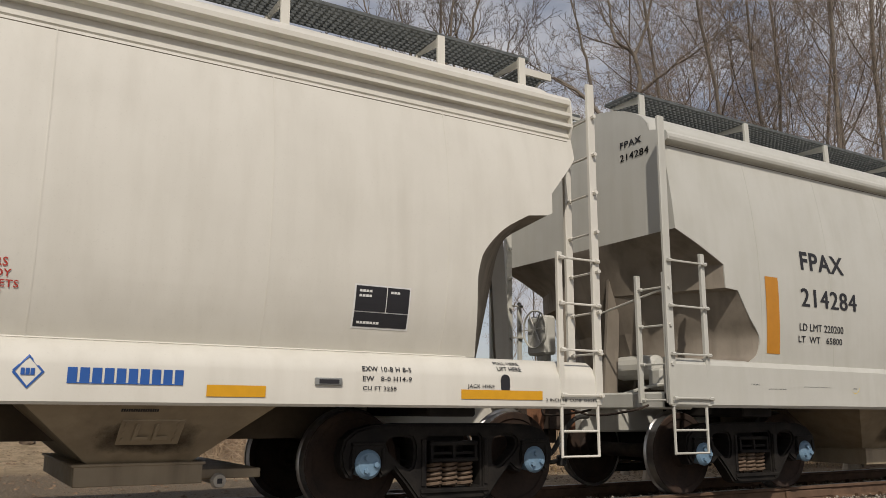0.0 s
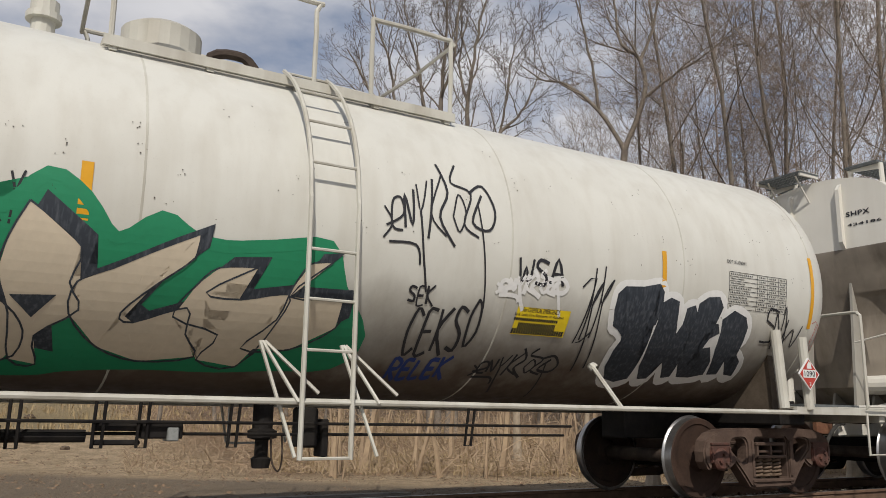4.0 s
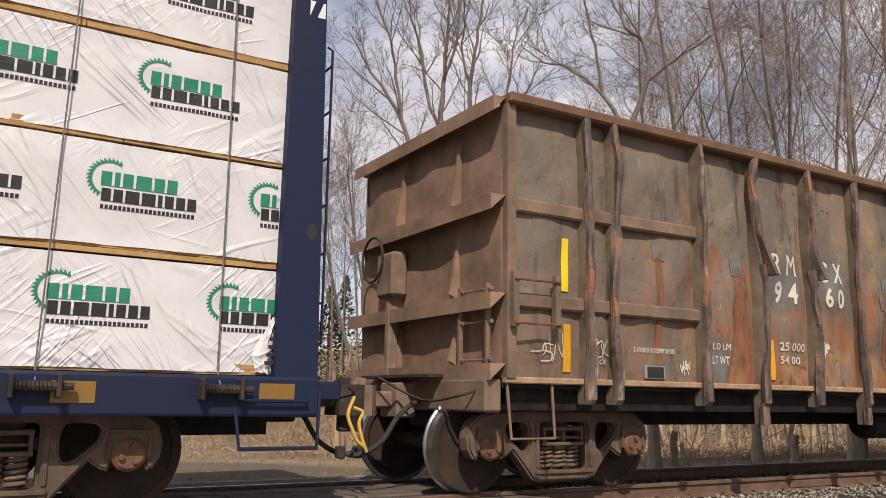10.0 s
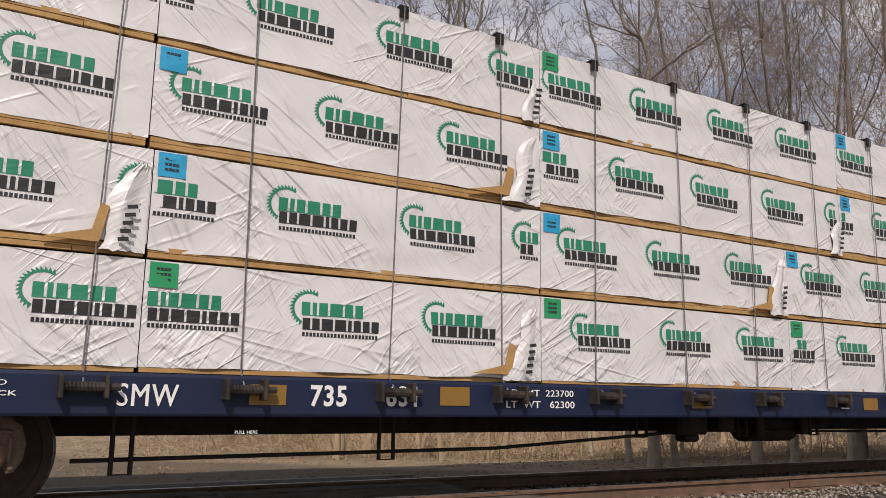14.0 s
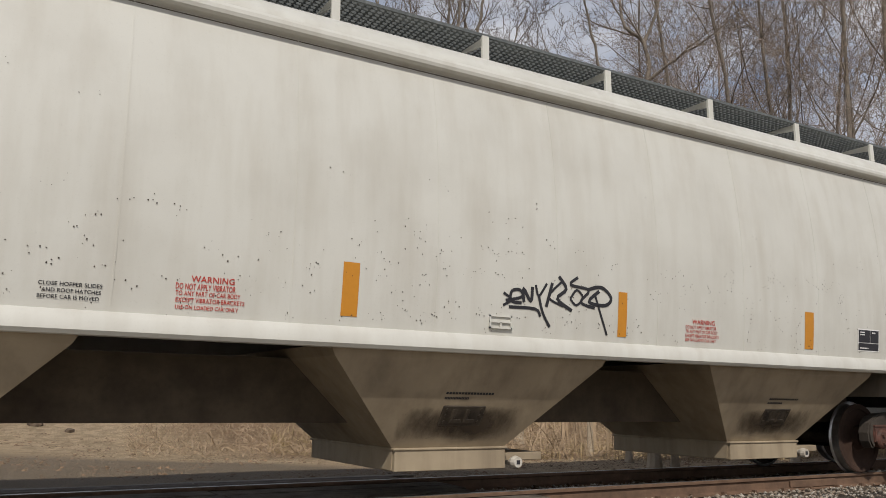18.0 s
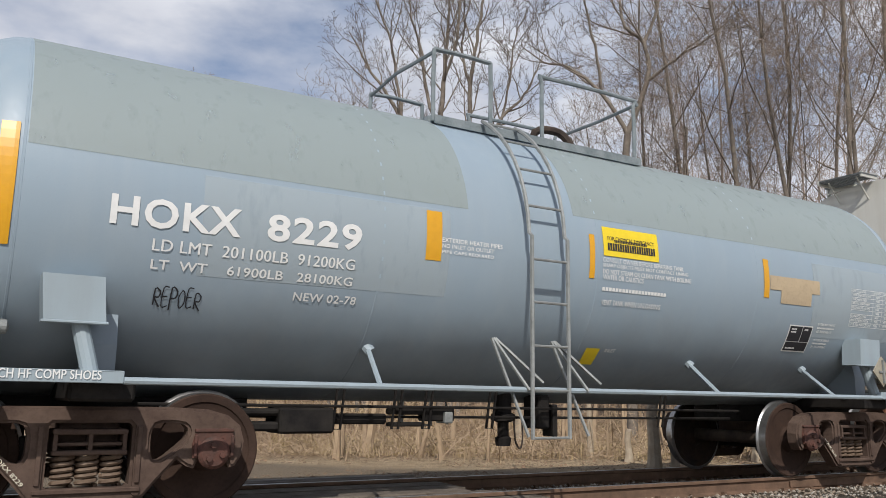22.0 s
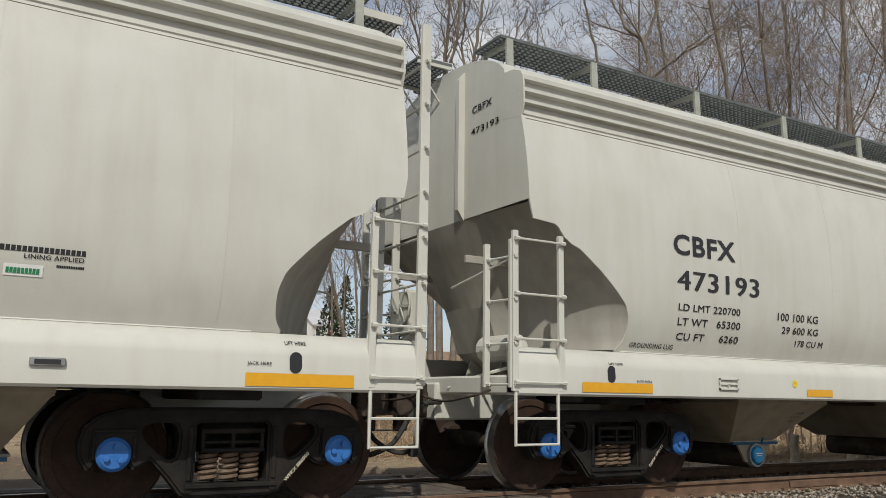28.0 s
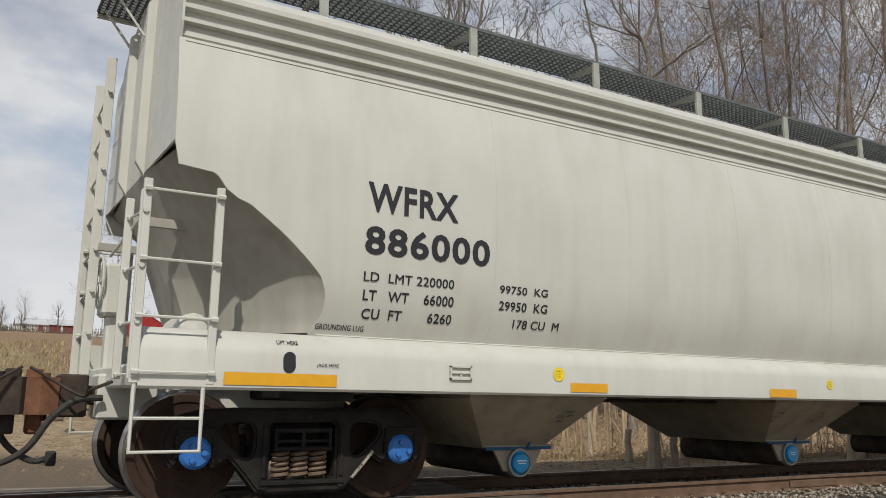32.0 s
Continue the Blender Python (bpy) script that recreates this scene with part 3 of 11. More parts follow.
def ballast():
    """Crushed stone beside and between the rails."""
    rng = random.Random(11)
    verts, faces = [], []
    for k in range(24000):
        x = 5.15 + 20 * rng.random() ** 1.6
        y = -3.1 + 5.6 * rng.random()
        if x < 5.4 and y > -1.4:
            continue
        s = rng.uniform(0.009, 0.026)
        shoulder = -0.16 if abs(y) < 1.55 else -0.16 - 0.42 * (abs(y) - 1.55)
        z = max(shoulder, rise(x, y)) - 0.005 + rng.uniform(-0.01, 0.02)
        if abs(abs(y) - 0.755) < 0.09:
            continue
        b = len(verts)
        a0 = rng.uniform(0, 6.28)
        for j in range(4):
            a = a0 + j * 1.57 + rng.uniform(-0.4, 0.4)
            verts.append((x + s * math.cos(a), y + s * math.sin(a), z + rng.uniform(-0.3, 0.3) * s))
        verts += [(x + rng.uniform(-0.3, 0.3) * s, y + rng.uniform(-0.3, 0.3) * s, z + s * rng.uniform(0.6, 1.0)), (x, y, z - s * 0.7)]
        for j in range(4):
            faces += [(b + j, b + (j + 1) % 4, b + 4), (b + (j + 1) % 4, b + j, b + 5)]
    me = bpy.data.meshes.new("ballast")
    me.from_pydata(verts, [], faces)
    m, t, bs = nodes_of("loose_ballast_stone")
    geo = t.nodes.new("ShaderNodeNewGeometry")
    cr = t.nodes.new("ShaderNodeValToRGB")
    e = cr.color_ramp.elements
    e[0].color, e[1].color = (0.12, 0.098, 0.075, 1), (0.46, 0.415, 0.35, 1)
    e.new(0.5).color = (0.27, 0.215, 0.16, 1)
    e.new(0.75).color = (0.26, 0.245, 0.215, 1)
    t.links.new(geo.outputs["Random Per Island"], cr.inputs[0])
    t.links.new(cr.outputs[0], bs.inputs["Base Color"])
    bs.inputs["Roughness"].default_value = 0.9
    me.materials.append(m)
    tagged(new("ballast", me), "loose grey and brown crushed stone ballast", "ballast", kind="stuff")
    # the bed beneath, its stone darkened for the shade under the cars
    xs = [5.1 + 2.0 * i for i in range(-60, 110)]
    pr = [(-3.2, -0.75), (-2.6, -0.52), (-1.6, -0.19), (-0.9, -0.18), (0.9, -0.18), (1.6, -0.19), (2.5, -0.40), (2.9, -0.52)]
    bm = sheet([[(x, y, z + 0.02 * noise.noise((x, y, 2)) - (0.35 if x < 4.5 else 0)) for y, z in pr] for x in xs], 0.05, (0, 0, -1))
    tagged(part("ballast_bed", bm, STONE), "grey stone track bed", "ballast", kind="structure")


ballast()
# ---- running gear shared by all cars ----
WHEEL_R = 0.457
CACHE = {}
WHEELSETS = []


def cached(key, make):
    if key not in CACHE:
        CACHE[key] = make()
    return CACHE[key]


def wheel_mesh(mat):
    bm = bmesh.new()
    # outer face towards -y, flange towards the middle of the track
    lathe(bm, [(-0.13, 0.06), (-0.13, 0.135), (-0.055, 0.16), (-0.035, 0.30), (-0.055, 0.375), (-0.068, 0.385), (-0.072, 0.440), (-0.064, 0.452)], 36)
    me_a = mesh_of("wheel", bm, mat, True)
    bm = bmesh.new()
    lathe(bm, [(-0.064, 0.452), (0.0, 0.457), (0.030, 0.462), (0.042, 0.478), (0.052, 0.484), (0.062, 0.474), (0.068, 0.440)], 36)
    me_b = mesh_of("tread", bm, TREAD, True)
    bm = bmesh.new()
    lathe(bm, [(0.068, 0.44), (0.066, 0.385), (0.035, 0.36), (0.03, 0.17), (0.10, 0.13), (0.10, 0.09)], 36)
    me_c = mesh_of("wheel_back", bm, WHEEL_DARK, True)
    return me_a, me_b, me_c


def cap_mesh(mat):
    bm = bmesh.new()
    lathe(bm, [(0.20, 0.105), (0.05, 0.108), (0.045, 0.122), (0.015, 0.125), (0.0, 0.112), (-0.012, 0.098), (-0.016, 0.0)], 22)
    for k in range(3):
        a = k * 2.094
        lathe(bm, [(0.0, 0.024), (-0.040, 0.024), (-0.042, 0.0)], 6, 1, (0.060 * math.cos(a), 0, 0.060 * math.sin(a)))
    return mesh_of("bearing_cap", bm, mat)


def wheelset(car, x, style):
    fm, cm, wm = style
    bm = bmesh.new()
    lathe(bm, [(-0.95, 0.0), (-0.95, 0.075), (-0.82, 0.085), (-0.6, 0.09), (0, 0.08), (0.6, 0.09), (0.82, 0.085), (0.95, 0.075), (0.95, 0)], 14)
    axle = part("wheelset", cached(("axle",), lambda: mesh_of("axle", bm, DARK_STEEL, True)), None, car, "steel axle with two wheels", at=pose(x, 0, WHEEL_R))
    a, b, c = cached(("wheel", wm.name), lambda: wheel_mesh(wm))
    cap = cached(("cap", cm.name), lambda: cap_mesh(cm))
    for s in (-1, 1):
        m = Matrix.Translation((0, -0.757, 0)) if s < 0 else Matrix.Rotation(math.pi, 4, "Z") @ Matrix.Translation((0, -0.757, 0))
        part("wheel", a, None, axle, at=m)
        part("tread", b, None, axle, "polished steel tread and flange", at=m)
        part("wheel_back", c, None, axle, at=m)
        part("bearing_cap", cap, None, axle, "bolted round bearing cap", at=Matrix.Translation((0, -1.165, 0)) if s < 0 else Matrix.Rotation(math.pi, 4, "Z") @ Matrix.Translation((0, -1.165, 0)))
    WHEELSETS.append((axle, x))
    return axle


def plate_with_holes(outline, holes, y0, y1, bevel):
    """A cast plate in the plane of x and z with openings through it, and rounded edges."""
    bm = bmesh.new()
    edges = []
    for loop in [outline] + holes:
        vs = [bm.verts.new((x, y0, z)) for x, z in loop]
        edges += [bm.edges.new((vs[i], vs[(i + 1) % len(vs)])) for i in range(len(vs))]
    bmesh.ops.triangle_fill(bm, use_beauty=True, use_dissolve=False, edges=edges, normal=(0, -1, 0))
    front = list(bm.faces)
    made = bmesh.ops.extrude_face_region(bm, geom=front)
    fresh = [g for g in made["geom"] if isinstance(g, bmesh.types.BMVert)]
    bmesh.ops.translate(bm, verts=fresh, vec=(0, y1 - y0, 0))
    bmesh.ops.recalc_face_normals(bm, faces=bm.faces)
    sharp = [e for e in bm.edges if len(e.link_faces) == 2 and e.calc_face_angle(0) > 1.2 and abs(e.verts[0].co.y - y0) < 1e-4 and abs(e.verts[1].co.y - y0) < 1e-4]
    bmesh.ops.bevel(bm, geom=sharp, offset=bevel, segments=2, affect="EDGES")
    return bm


def side_frame_mesh(mat):
    """Cast truck side: rounded ends over the bearings, two windows, the opening for the springs."""
    half = [(0.0, 0.80), (0.55, 0.80), (0.84, 0.785), (1.00, 0.74), (1.10, 0.66), (1.135, 0.54), (1.12, 0.43), (1.07, 0.35), (1.02, 0.34), (1.00, 0.40), (0.995, 0.60),
            (0.785, 0.60), (0.778, 0.40), (0.75, 0.34), (0.69, 0.36), (0.62, 0.41), (0.50, 0.28), (0.39, 0.145), (0.30, 0.12)]
    outline = half + [(-x, z) for x, z in half[:0:-1]]
    win = smooth_line([(0.42, 0.60), (0.45, 0.67), (0.54, 0.685), (0.66, 0.67), (0.695, 0.62), (0.67, 0.55), (0.58, 0.47), (0.50, 0.41), (0.44, 0.42), (0.42, 0.50), (0.42, 0.60)], 2)[:-1]
    nest = [(-0.285, 0.24), (-0.26, 0.225), (0.26, 0.225), (0.285, 0.24), (0.285, 0.66), (0.26, 0.685), (-0.26, 0.685), (-0.285, 0.66)]
    bm = plate_with_holes(outline, [win, [(-x, z) for x, z in win], nest], -1.125, -0.975, 0.022)
    # raised spring seat, column ribs and round bosses
    box(bm, -0.36, 0.36, -1.15, -1.12, 0.19, 0.225, 0.006)
    for s in (-1, 1):
        box(bm, s * 0.335 - 0.018, s * 0.335 + 0.018, -1.142, -1.12, 0.25, 0.66, 0.006)
        lathe(bm, [(-1.135, 0.0), (-1.135, 0.03), (-1.12, 0.035)], 10, 1, (s * 0.33, 0, 0.19))
    return mesh_of("side_frame", bm, mat)


def frame_number(car, x, text, z=0.30, lean=-48):
    """Slanting white stencil on the sloping member of the near side frame."""
    ob = letters(text, -0.145, -0.015, 0.145, 0.015, lambda a, b: 0.0, INK_CREAM, car)
    ob.matrix_basis = pose(x, -1.129, z, 0, lean, 0)


def spring_mesh():
    bm = bmesh.new()
    for x in (-0.165, 0.0, 0.165):
        pts = [(x + 0.066 * math.cos(a), -1.03 + 0.05 * math.sin(a), 0.235 + 0.21 * a / (2 * math.pi * 5)) for a in (i * 2 * math.pi / 10 for i in range(51))]
        tube(bm, pts, 0.0168, 6)
    return mesh_of("spring", bm, SPRING, True)


def bolster_mesh(mat):
    bm = bmesh.new()
    box(bm, -0.255, 0.255, -1.135, 1.135, 0.455, 0.49, 0.008)
    box(bm, -0.245, 0.245, -1.10, 1.10, 0.52, 0.545, 0.004)
    box(bm, -0.255, 0.255, -1.125, 1.125, 0.60, 0.64, 0.008)
    for x in (-0.235, 0.0, 0.235):
        box(bm, x - 0.014, x + 0.014, -1.12, 1.12, 0.485, 0.61)
    box(bm, -0.22, 0.22, -0.95, 0.95, 0.46, 0.70, 0.02)
    return mesh_of("bolster", bm, mat)


def adapter_mesh(mat):
    bm = bmesh.new()
    slab(bm, [(-0.16, 0.42), (-0.125, 0.42), (-0.115, 0.50), (-0.07, 0.565), (0.07, 0.565), (0.115, 0.50), (0.125, 0.42), (0.16, 0.42), (0.165, 0.52), (0.145, 0.60), (0.12, 0.625), (-0.12, 0.625), (-0.145, 0.60), (-0.165, 0.52)], 1, -1.145, -0.96)
    box(bm, -0.15, 0.15, -1.158, -0.96, 0.612, 0.64, 0.006)
    for x in (-0.142, 0.142):
        box(bm, x - 0.012, x + 0.012, -1.160, -1.14, 0.43, 0.59, 0.004)
    bmesh.ops.recalc_face_normals(bm, faces=bm.faces)
    return mesh_of("bearing_adapter", bm, mat)


def brake_beam_mesh():
    bm = bmesh.new()
    box(bm, 0.37, 0.43, -0.80, 0.80, 0.30, 0.38, 0.01)
    for y in (-0.757, 0.757):
        box(bm, 0.39, 0.445, y - 0.05, y + 0.05, 0.30, 0.58, 0.012)
    return mesh_of("brake_beam", bm, BLACK_STEEL)


def truck(car, xc, style):
    fm, cm, wm = style
    half = 0.889
    for s in (-1, 1):
        wheelset(car, xc + s * half, style)
    turn = Matrix.Rotation(math.pi, 4, "Z")
    fr = cached(("frame", fm.name), lambda: side_frame_mesh(fm))
    sp = cached(("spring",), spring_mesh)
    ad = cached(("adapter", cm.name), lambda: adapter_mesh(cm if cm in (CAP_RED,) else fm))
    for s in (-1, 1):
        base = Matrix.Translation((xc, 0, 0)) @ (turn if s > 0 else Matrix.Identity(4))
        f = part("side_frame", fr, None, car, "cast steel truck side frame", at=base)
        part("spring_nest", sp, None, f, "coil springs")
        for k in (-1, 1):
            part("bearing_adapter", ad, None, f, at=pose(k * half, 0, 0))
    part("bolster", cached(("bolster", fm.name), lambda: bolster_mesh(fm)), None, car, at=pose(xc, 0, 0))
    for turn_z in (0, 180):
        part("brake_beam", cached(("beam",), brake_beam_mesh), None, car, at=pose(xc, 0, 0, 0, 0, turn_z))


def coupler_mesh(mat):
    """Draft shank and knuckle head that point to -x from the car's end."""
    bm = bmesh.new()
    box(bm, -0.46, 0.3, -0.075, 0.075, 0.80, 0.96, 0.015)
    slab(bm, [(-0.42, -0.12), (-0.50, -0.20), (-0.66, -0.21), (-0.80, -0.15), (-0.80, -0.05), (-0.66, -0.06), (-0.63, 0.02), (-0.66, 0.10), (-0.74, 0.20), (-0.60, 0.22), (-0.46, 0.15)], 2, 0.72, 1.02)
    slab(bm, [(-0.66, -0.03), (-0.74, -0.07), (-0.80, -0.03), (-0.79, 0.04), (-0.70, 0.06)], 2, 0.74, 1.00)
    tube(bm, [(-0.66, -0.13, 0.66), (-0.66, -0.13, 1.06)], 0.035, 8)
    box(bm, -0.62, -0.50, -0.05, 0.05, 1.0, 1.09, 0.01)
    box(bm, -0.64, -0.52, -0.06, 0.06, 0.56, 0.74, 0.015)
    box(bm, -0.22, 0.0, -0.19, 0.19, 0.70, 1.05, 0.015)
    bmesh.ops.recalc_face_normals(bm, faces=bm.faces)
    return mesh_of("coupler", bm, mat)


def hose_mesh():
    bm = bmesh.new()
    pts = smooth_line([(0.10, -0.28, 0.86), (-0.10, -0.31, 0.84), (-0.27, -0.30, 0.70), (-0.42, -0.25, 0.46), (-0.60, -0.12, 0.34), (-0.72, 0.0, 0.36)], 5)
    tube(bm, pts, 0.027, 8)
    box(bm, -0.78, -0.70, -0.05, 0.05, 0.30, 0.42, 0.012)
    return mesh_of("air_hose", bm, RUBBER, False)


def gear_end(car, x, s, mat):
    """Coupler and air hose at the end x, pointing out of the car (s is -1 or 1)."""
    base = Matrix.Translation((x, 0, 0)) @ (Matrix.Rotation(math.pi, 4, "Z") if s > 0 else Matrix.Identity(4))
    cp = part("coupler", cached(("coupler", mat.name), lambda: coupler_mesh(mat)), None, car, "rusty cast steel coupler", at=base)
    part("air_hose", cached(("hose",), hose_mesh), None, car, "drooping black rubber brake hose", at=base)
    bm = bmesh.new()
    tube(bm, smooth_line([(x, -1.35, 0.98), (x + s * 0.12, -1.2, 0.92), (x + s * 0.10, -0.5, 0.88), (x + s * 0.45, -0.2, 1.10)], 4), 0.013, 5)
    part("uncoupling_lever", bm, DARK_STEEL, car)
# ---- covered hopper cars ----
def soft_edge(t, b, most, power=4.0, scale=6.0):
    """Let a stain fade out unevenly towards the edges of its own patch."""
    co = t.nodes.new("ShaderNodeTexCoord")
    sp = t.nodes.new("ShaderNodeSeparateXYZ")
    t.links.new(co.outputs["Generated"], sp.inputs[0])
    fac = None
    for ax in ("X", "Z"):
        one = t.nodes.new("ShaderNodeMath")
        one.operation = "SUBTRACT"
        one.inputs[0].default_value = 1.0
        t.links.new(sp.outputs[ax], one.inputs[1])
        f = mul(t, mul(t, sp.outputs[ax], one.outputs[0]), power)
        fac = f if fac is None else mul(t, fac, f)
    n = noise_node(t, scale, 8, (1.0, 1.0, 0.3), 0.7)
    ad = t.nodes.new("ShaderNodeMath")
    ad.operation = "MULTIPLY_ADD"
    t.links.new(n, ad.inputs[0])
    ad.inputs[1].default_value = 1.6
    t.links.new(fac, ad.inputs[2])
    t.links.new(ramp(t, ad.outputs[0], 1.0, 1.7, 0.0, most), b.inputs["Alpha"])


def stain(name, col, col2, most=0.8, scale=3.0):
    m, t, b = nodes_of(name)
    t.links.new(mixc(t, noise_node(t, 6.0, 6, (1, 1, 0.3)), col, col2), b.inputs["Base Color"])
    b.inputs["Roughness"].default_value = 0.55
    soft_edge(t, b, most, 4.0, scale)
    return m


def stripes(bm, x0, x1, z0, z1, n, rng, gap=0.18):
    """A word as a row of plain upright bars."""
    w = (x1 - x0) / n
    e = (z1 - z0) * 0.07
    prev = None
    for i in range(n):
        a, b = x0 + w * i, x0 + w * (i + 1 - gap)
        lo0, lo1, hi0, hi1, t0, t1 = [bm.verts.new((p, 0, q)) for p, q in ((a, z0), (b, z0), (a, z0 + e), (b, z0 + e), (a, z1), (b, z1))]
        bm.faces.new((lo0, lo1, hi1, hi0))
        bm.faces.new((hi0, hi1, t1, t0))
        if prev:
            bm.faces.new((prev[0], lo0, hi0, prev[1]))
        prev = (lo1, hi1)


def bar_word(x0, z0, x1, z1, skin, mat, parent, n=10, lift=0.004):
    """A line of print drawn as plain bars."""
    bm = bmesh.new()
    stripes(bm, x0, x1, z0, z1, n, None, 0.22)
    return decal(bm, skin, mat, parent, "print_bar", "", 0.2, lift)


CHUTE_SPOT = grimy("black_greasy_plate", (0.03, 0.025, 0.02), (0.075, 0.06, 0.045), 9.0, 0.5, 0.3)
CHUTE_STAIN = stain("grease_and_rust_stain", (0.035, 0.026, 0.018), (0.075, 0.05, 0.03), 0.85, 3.0)


def lerp(tab, v):
    """Value at v in a table of (key, value) pairs, keys rising."""
    if v <= tab[0][0]:
        return tab[0][1]
    for (a, p), (b, q) in zip(tab, tab[1:]):
        if v <= b:
            return p + (q - p) * (v - a) / (b - a)
    return tab[-1][1]


CUT_TALL = [(1.40, 1.15), (1.60, 1.19), (2.03, 1.22), (2.20, 1.20), (2.35, 1.14), (2.56, 0.94), (2.73, 0.65), (2.76, 0.42), (2.79, 0.36), (2.99, 0.35), (3.25, 0.13), (3.37, 0.03), (3.42, 0.0)]
CUT_ROUND = [(1.40, 1.18), (1.50, 1.25), (1.66, 1.27), (1.78, 1.24), (1.89, 1.17), (2.13, 0.90), (2.345, 0.60), (2.38, 0.50), (2.44, 0.41), (2.53, 0.34), (2.555, 0.30), (2.58, 0.04), (2.77, 0.0)]
CUT_HEAD = [(1.44, 1.05), (1.50, 1.16), (1.56, 1.23), (1.70, 1.265), (1.80, 1.23), (1.97, 1.09), (2.245, 0.92), (2.26, 0.72), (2.52, 0.71), (2.70, 0.35), (2.83, 0.05), (2.85, 0.0)]
CUT_OLD = [(1.44, 0.74), (1.50, 0.86), (1.62, 0.95), (1.88, 1.0), (2.10, 0.96), (2.30, 0.89), (2.45, 0.81), (2.57, 0.72), (2.59, 0.60), (2.60, 0.42), (2.84, 0.405), (3.16, 0.0)]
CHORD_RIBBED = [(1.452, 3.625), (1.478, 3.652), (1.465, 3.745), (1.525, 3.752), (1.525, 3.785), (1.465, 3.80), (1.455, 3.862), (1.52, 3.870), (1.52, 3.903), (1.455, 3.92), (1.445, 3.99), (1.505, 4.0), (1.505, 4.045), (1.47, 4.088), (1.40, 4.122), (1.30, 4.148), (1.18, 4.16)]
CHORD_PLAIN = [(1.462, 3.84), (1.475, 3.852), (1.525, 3.858), (1.552, 3.875), (1.562, 3.905), (1.558, 3.94), (1.54, 3.97), (1.50, 3.99), (1.40, 4.02), (1.28, 4.05)]


BRACKET_GREY = grimy("grey_bracket_paint", (0.36, 0.37, 0.33), (0.27, 0.275, 0.24), 5.0, 0.6, 0.1)
CAPSTAN = grimy("worn_white_capstan_paint", (0.55, 0.52, 0.46), (0.33, 0.29, 0.24), 9.0, 0.6, 0.2)
GATE_BLUE = grimy("dull_blue_gate_paint", (0.02, 0.10, 0.22), (0.04, 0.07, 0.11), 8.0, 0.6, 0.2)
JOINT_DIRT = grimy("dark_dirt_in_the_joint", (0.10, 0.085, 0.065), (0.18, 0.155, 0.12), 3.0, 0.9, 0.2)
# slope paints: brown rail dust, plus the shade under the car ends
SLOPE_DUST_SHADE = paint("dusty_shaded_slope_paint", (0.35, 0.335, 0.295), (0.17, 0.15, 0.12), 0.45, 0.35, 0.7)
SILL_BROWN = grimy("brown_grimy_sill_steel", (0.115, 0.09, 0.062), (0.06, 0.045, 0.033), 2.0, 0.8, 0.3)
SLOPE_OLD = paint("brown_dusted_shaded_slope_paint", (0.27, 0.235, 0.19), (0.09, 0.068, 0.05), 0.6, 0.5, 0.75)


def grating(parent, x0, x1, y0, y1, z, mat, pitch=0.075, name="walkway"):
    bm = bmesh.new()
    n = max(2, int((x1 - x0) / pitch))
    for i in range(n + 1):
        x = x0 + (x1 - x0) * i / n
        box(bm, x - 0.010, x + 0.010, y0, y1, z - 0.012, z + 0.012)
    m = max(3, int((y1 - y0) / 0.06))
    for j in range(m + 1):
        y = y0 + (y1 - y0) * j / m
        w = 0.008 if 0 < j < m else 0.014
        box(bm, x0, x1, y - w, y + w, z - 0.016, z + 0.016)
    return part(name, bm, mat, parent, "open steel grating walkway")


def ladder(parent, xa, ya, xb, yb, z0, z1, rungs, mat, w=0.03, name="ladder", caps=True):
    lad = part(name, box(bmesh.new(), xa - w, xa + w, ya - 0.012, ya + 0.03, z0, z1, 0.005), mat, parent, "painted steel ladder")
    part("stile", box(bmesh.new(), xb - w, xb + w, yb - 0.012, yb + 0.03, z0, z1, 0.005), mat, lad)
    for z in rungs:
        u = Vector((xb - xa, yb - ya, 0)).normalized() * 0.025
        a, b = Vector((xa, ya - 0.035, z)), Vector((xb, yb - 0.035, z))
        part("rung", tube(bmesh.new(), [a - u, a - u * 0.98, a + u * 0.9, a + u, b - u, b - u * 0.9, b + u * 0.98, b + u], [0.019, 0.021, 0.021, 0.011, 0.011, 0.021, 0.021, 0.019], 6), mat, lad)
    return lad


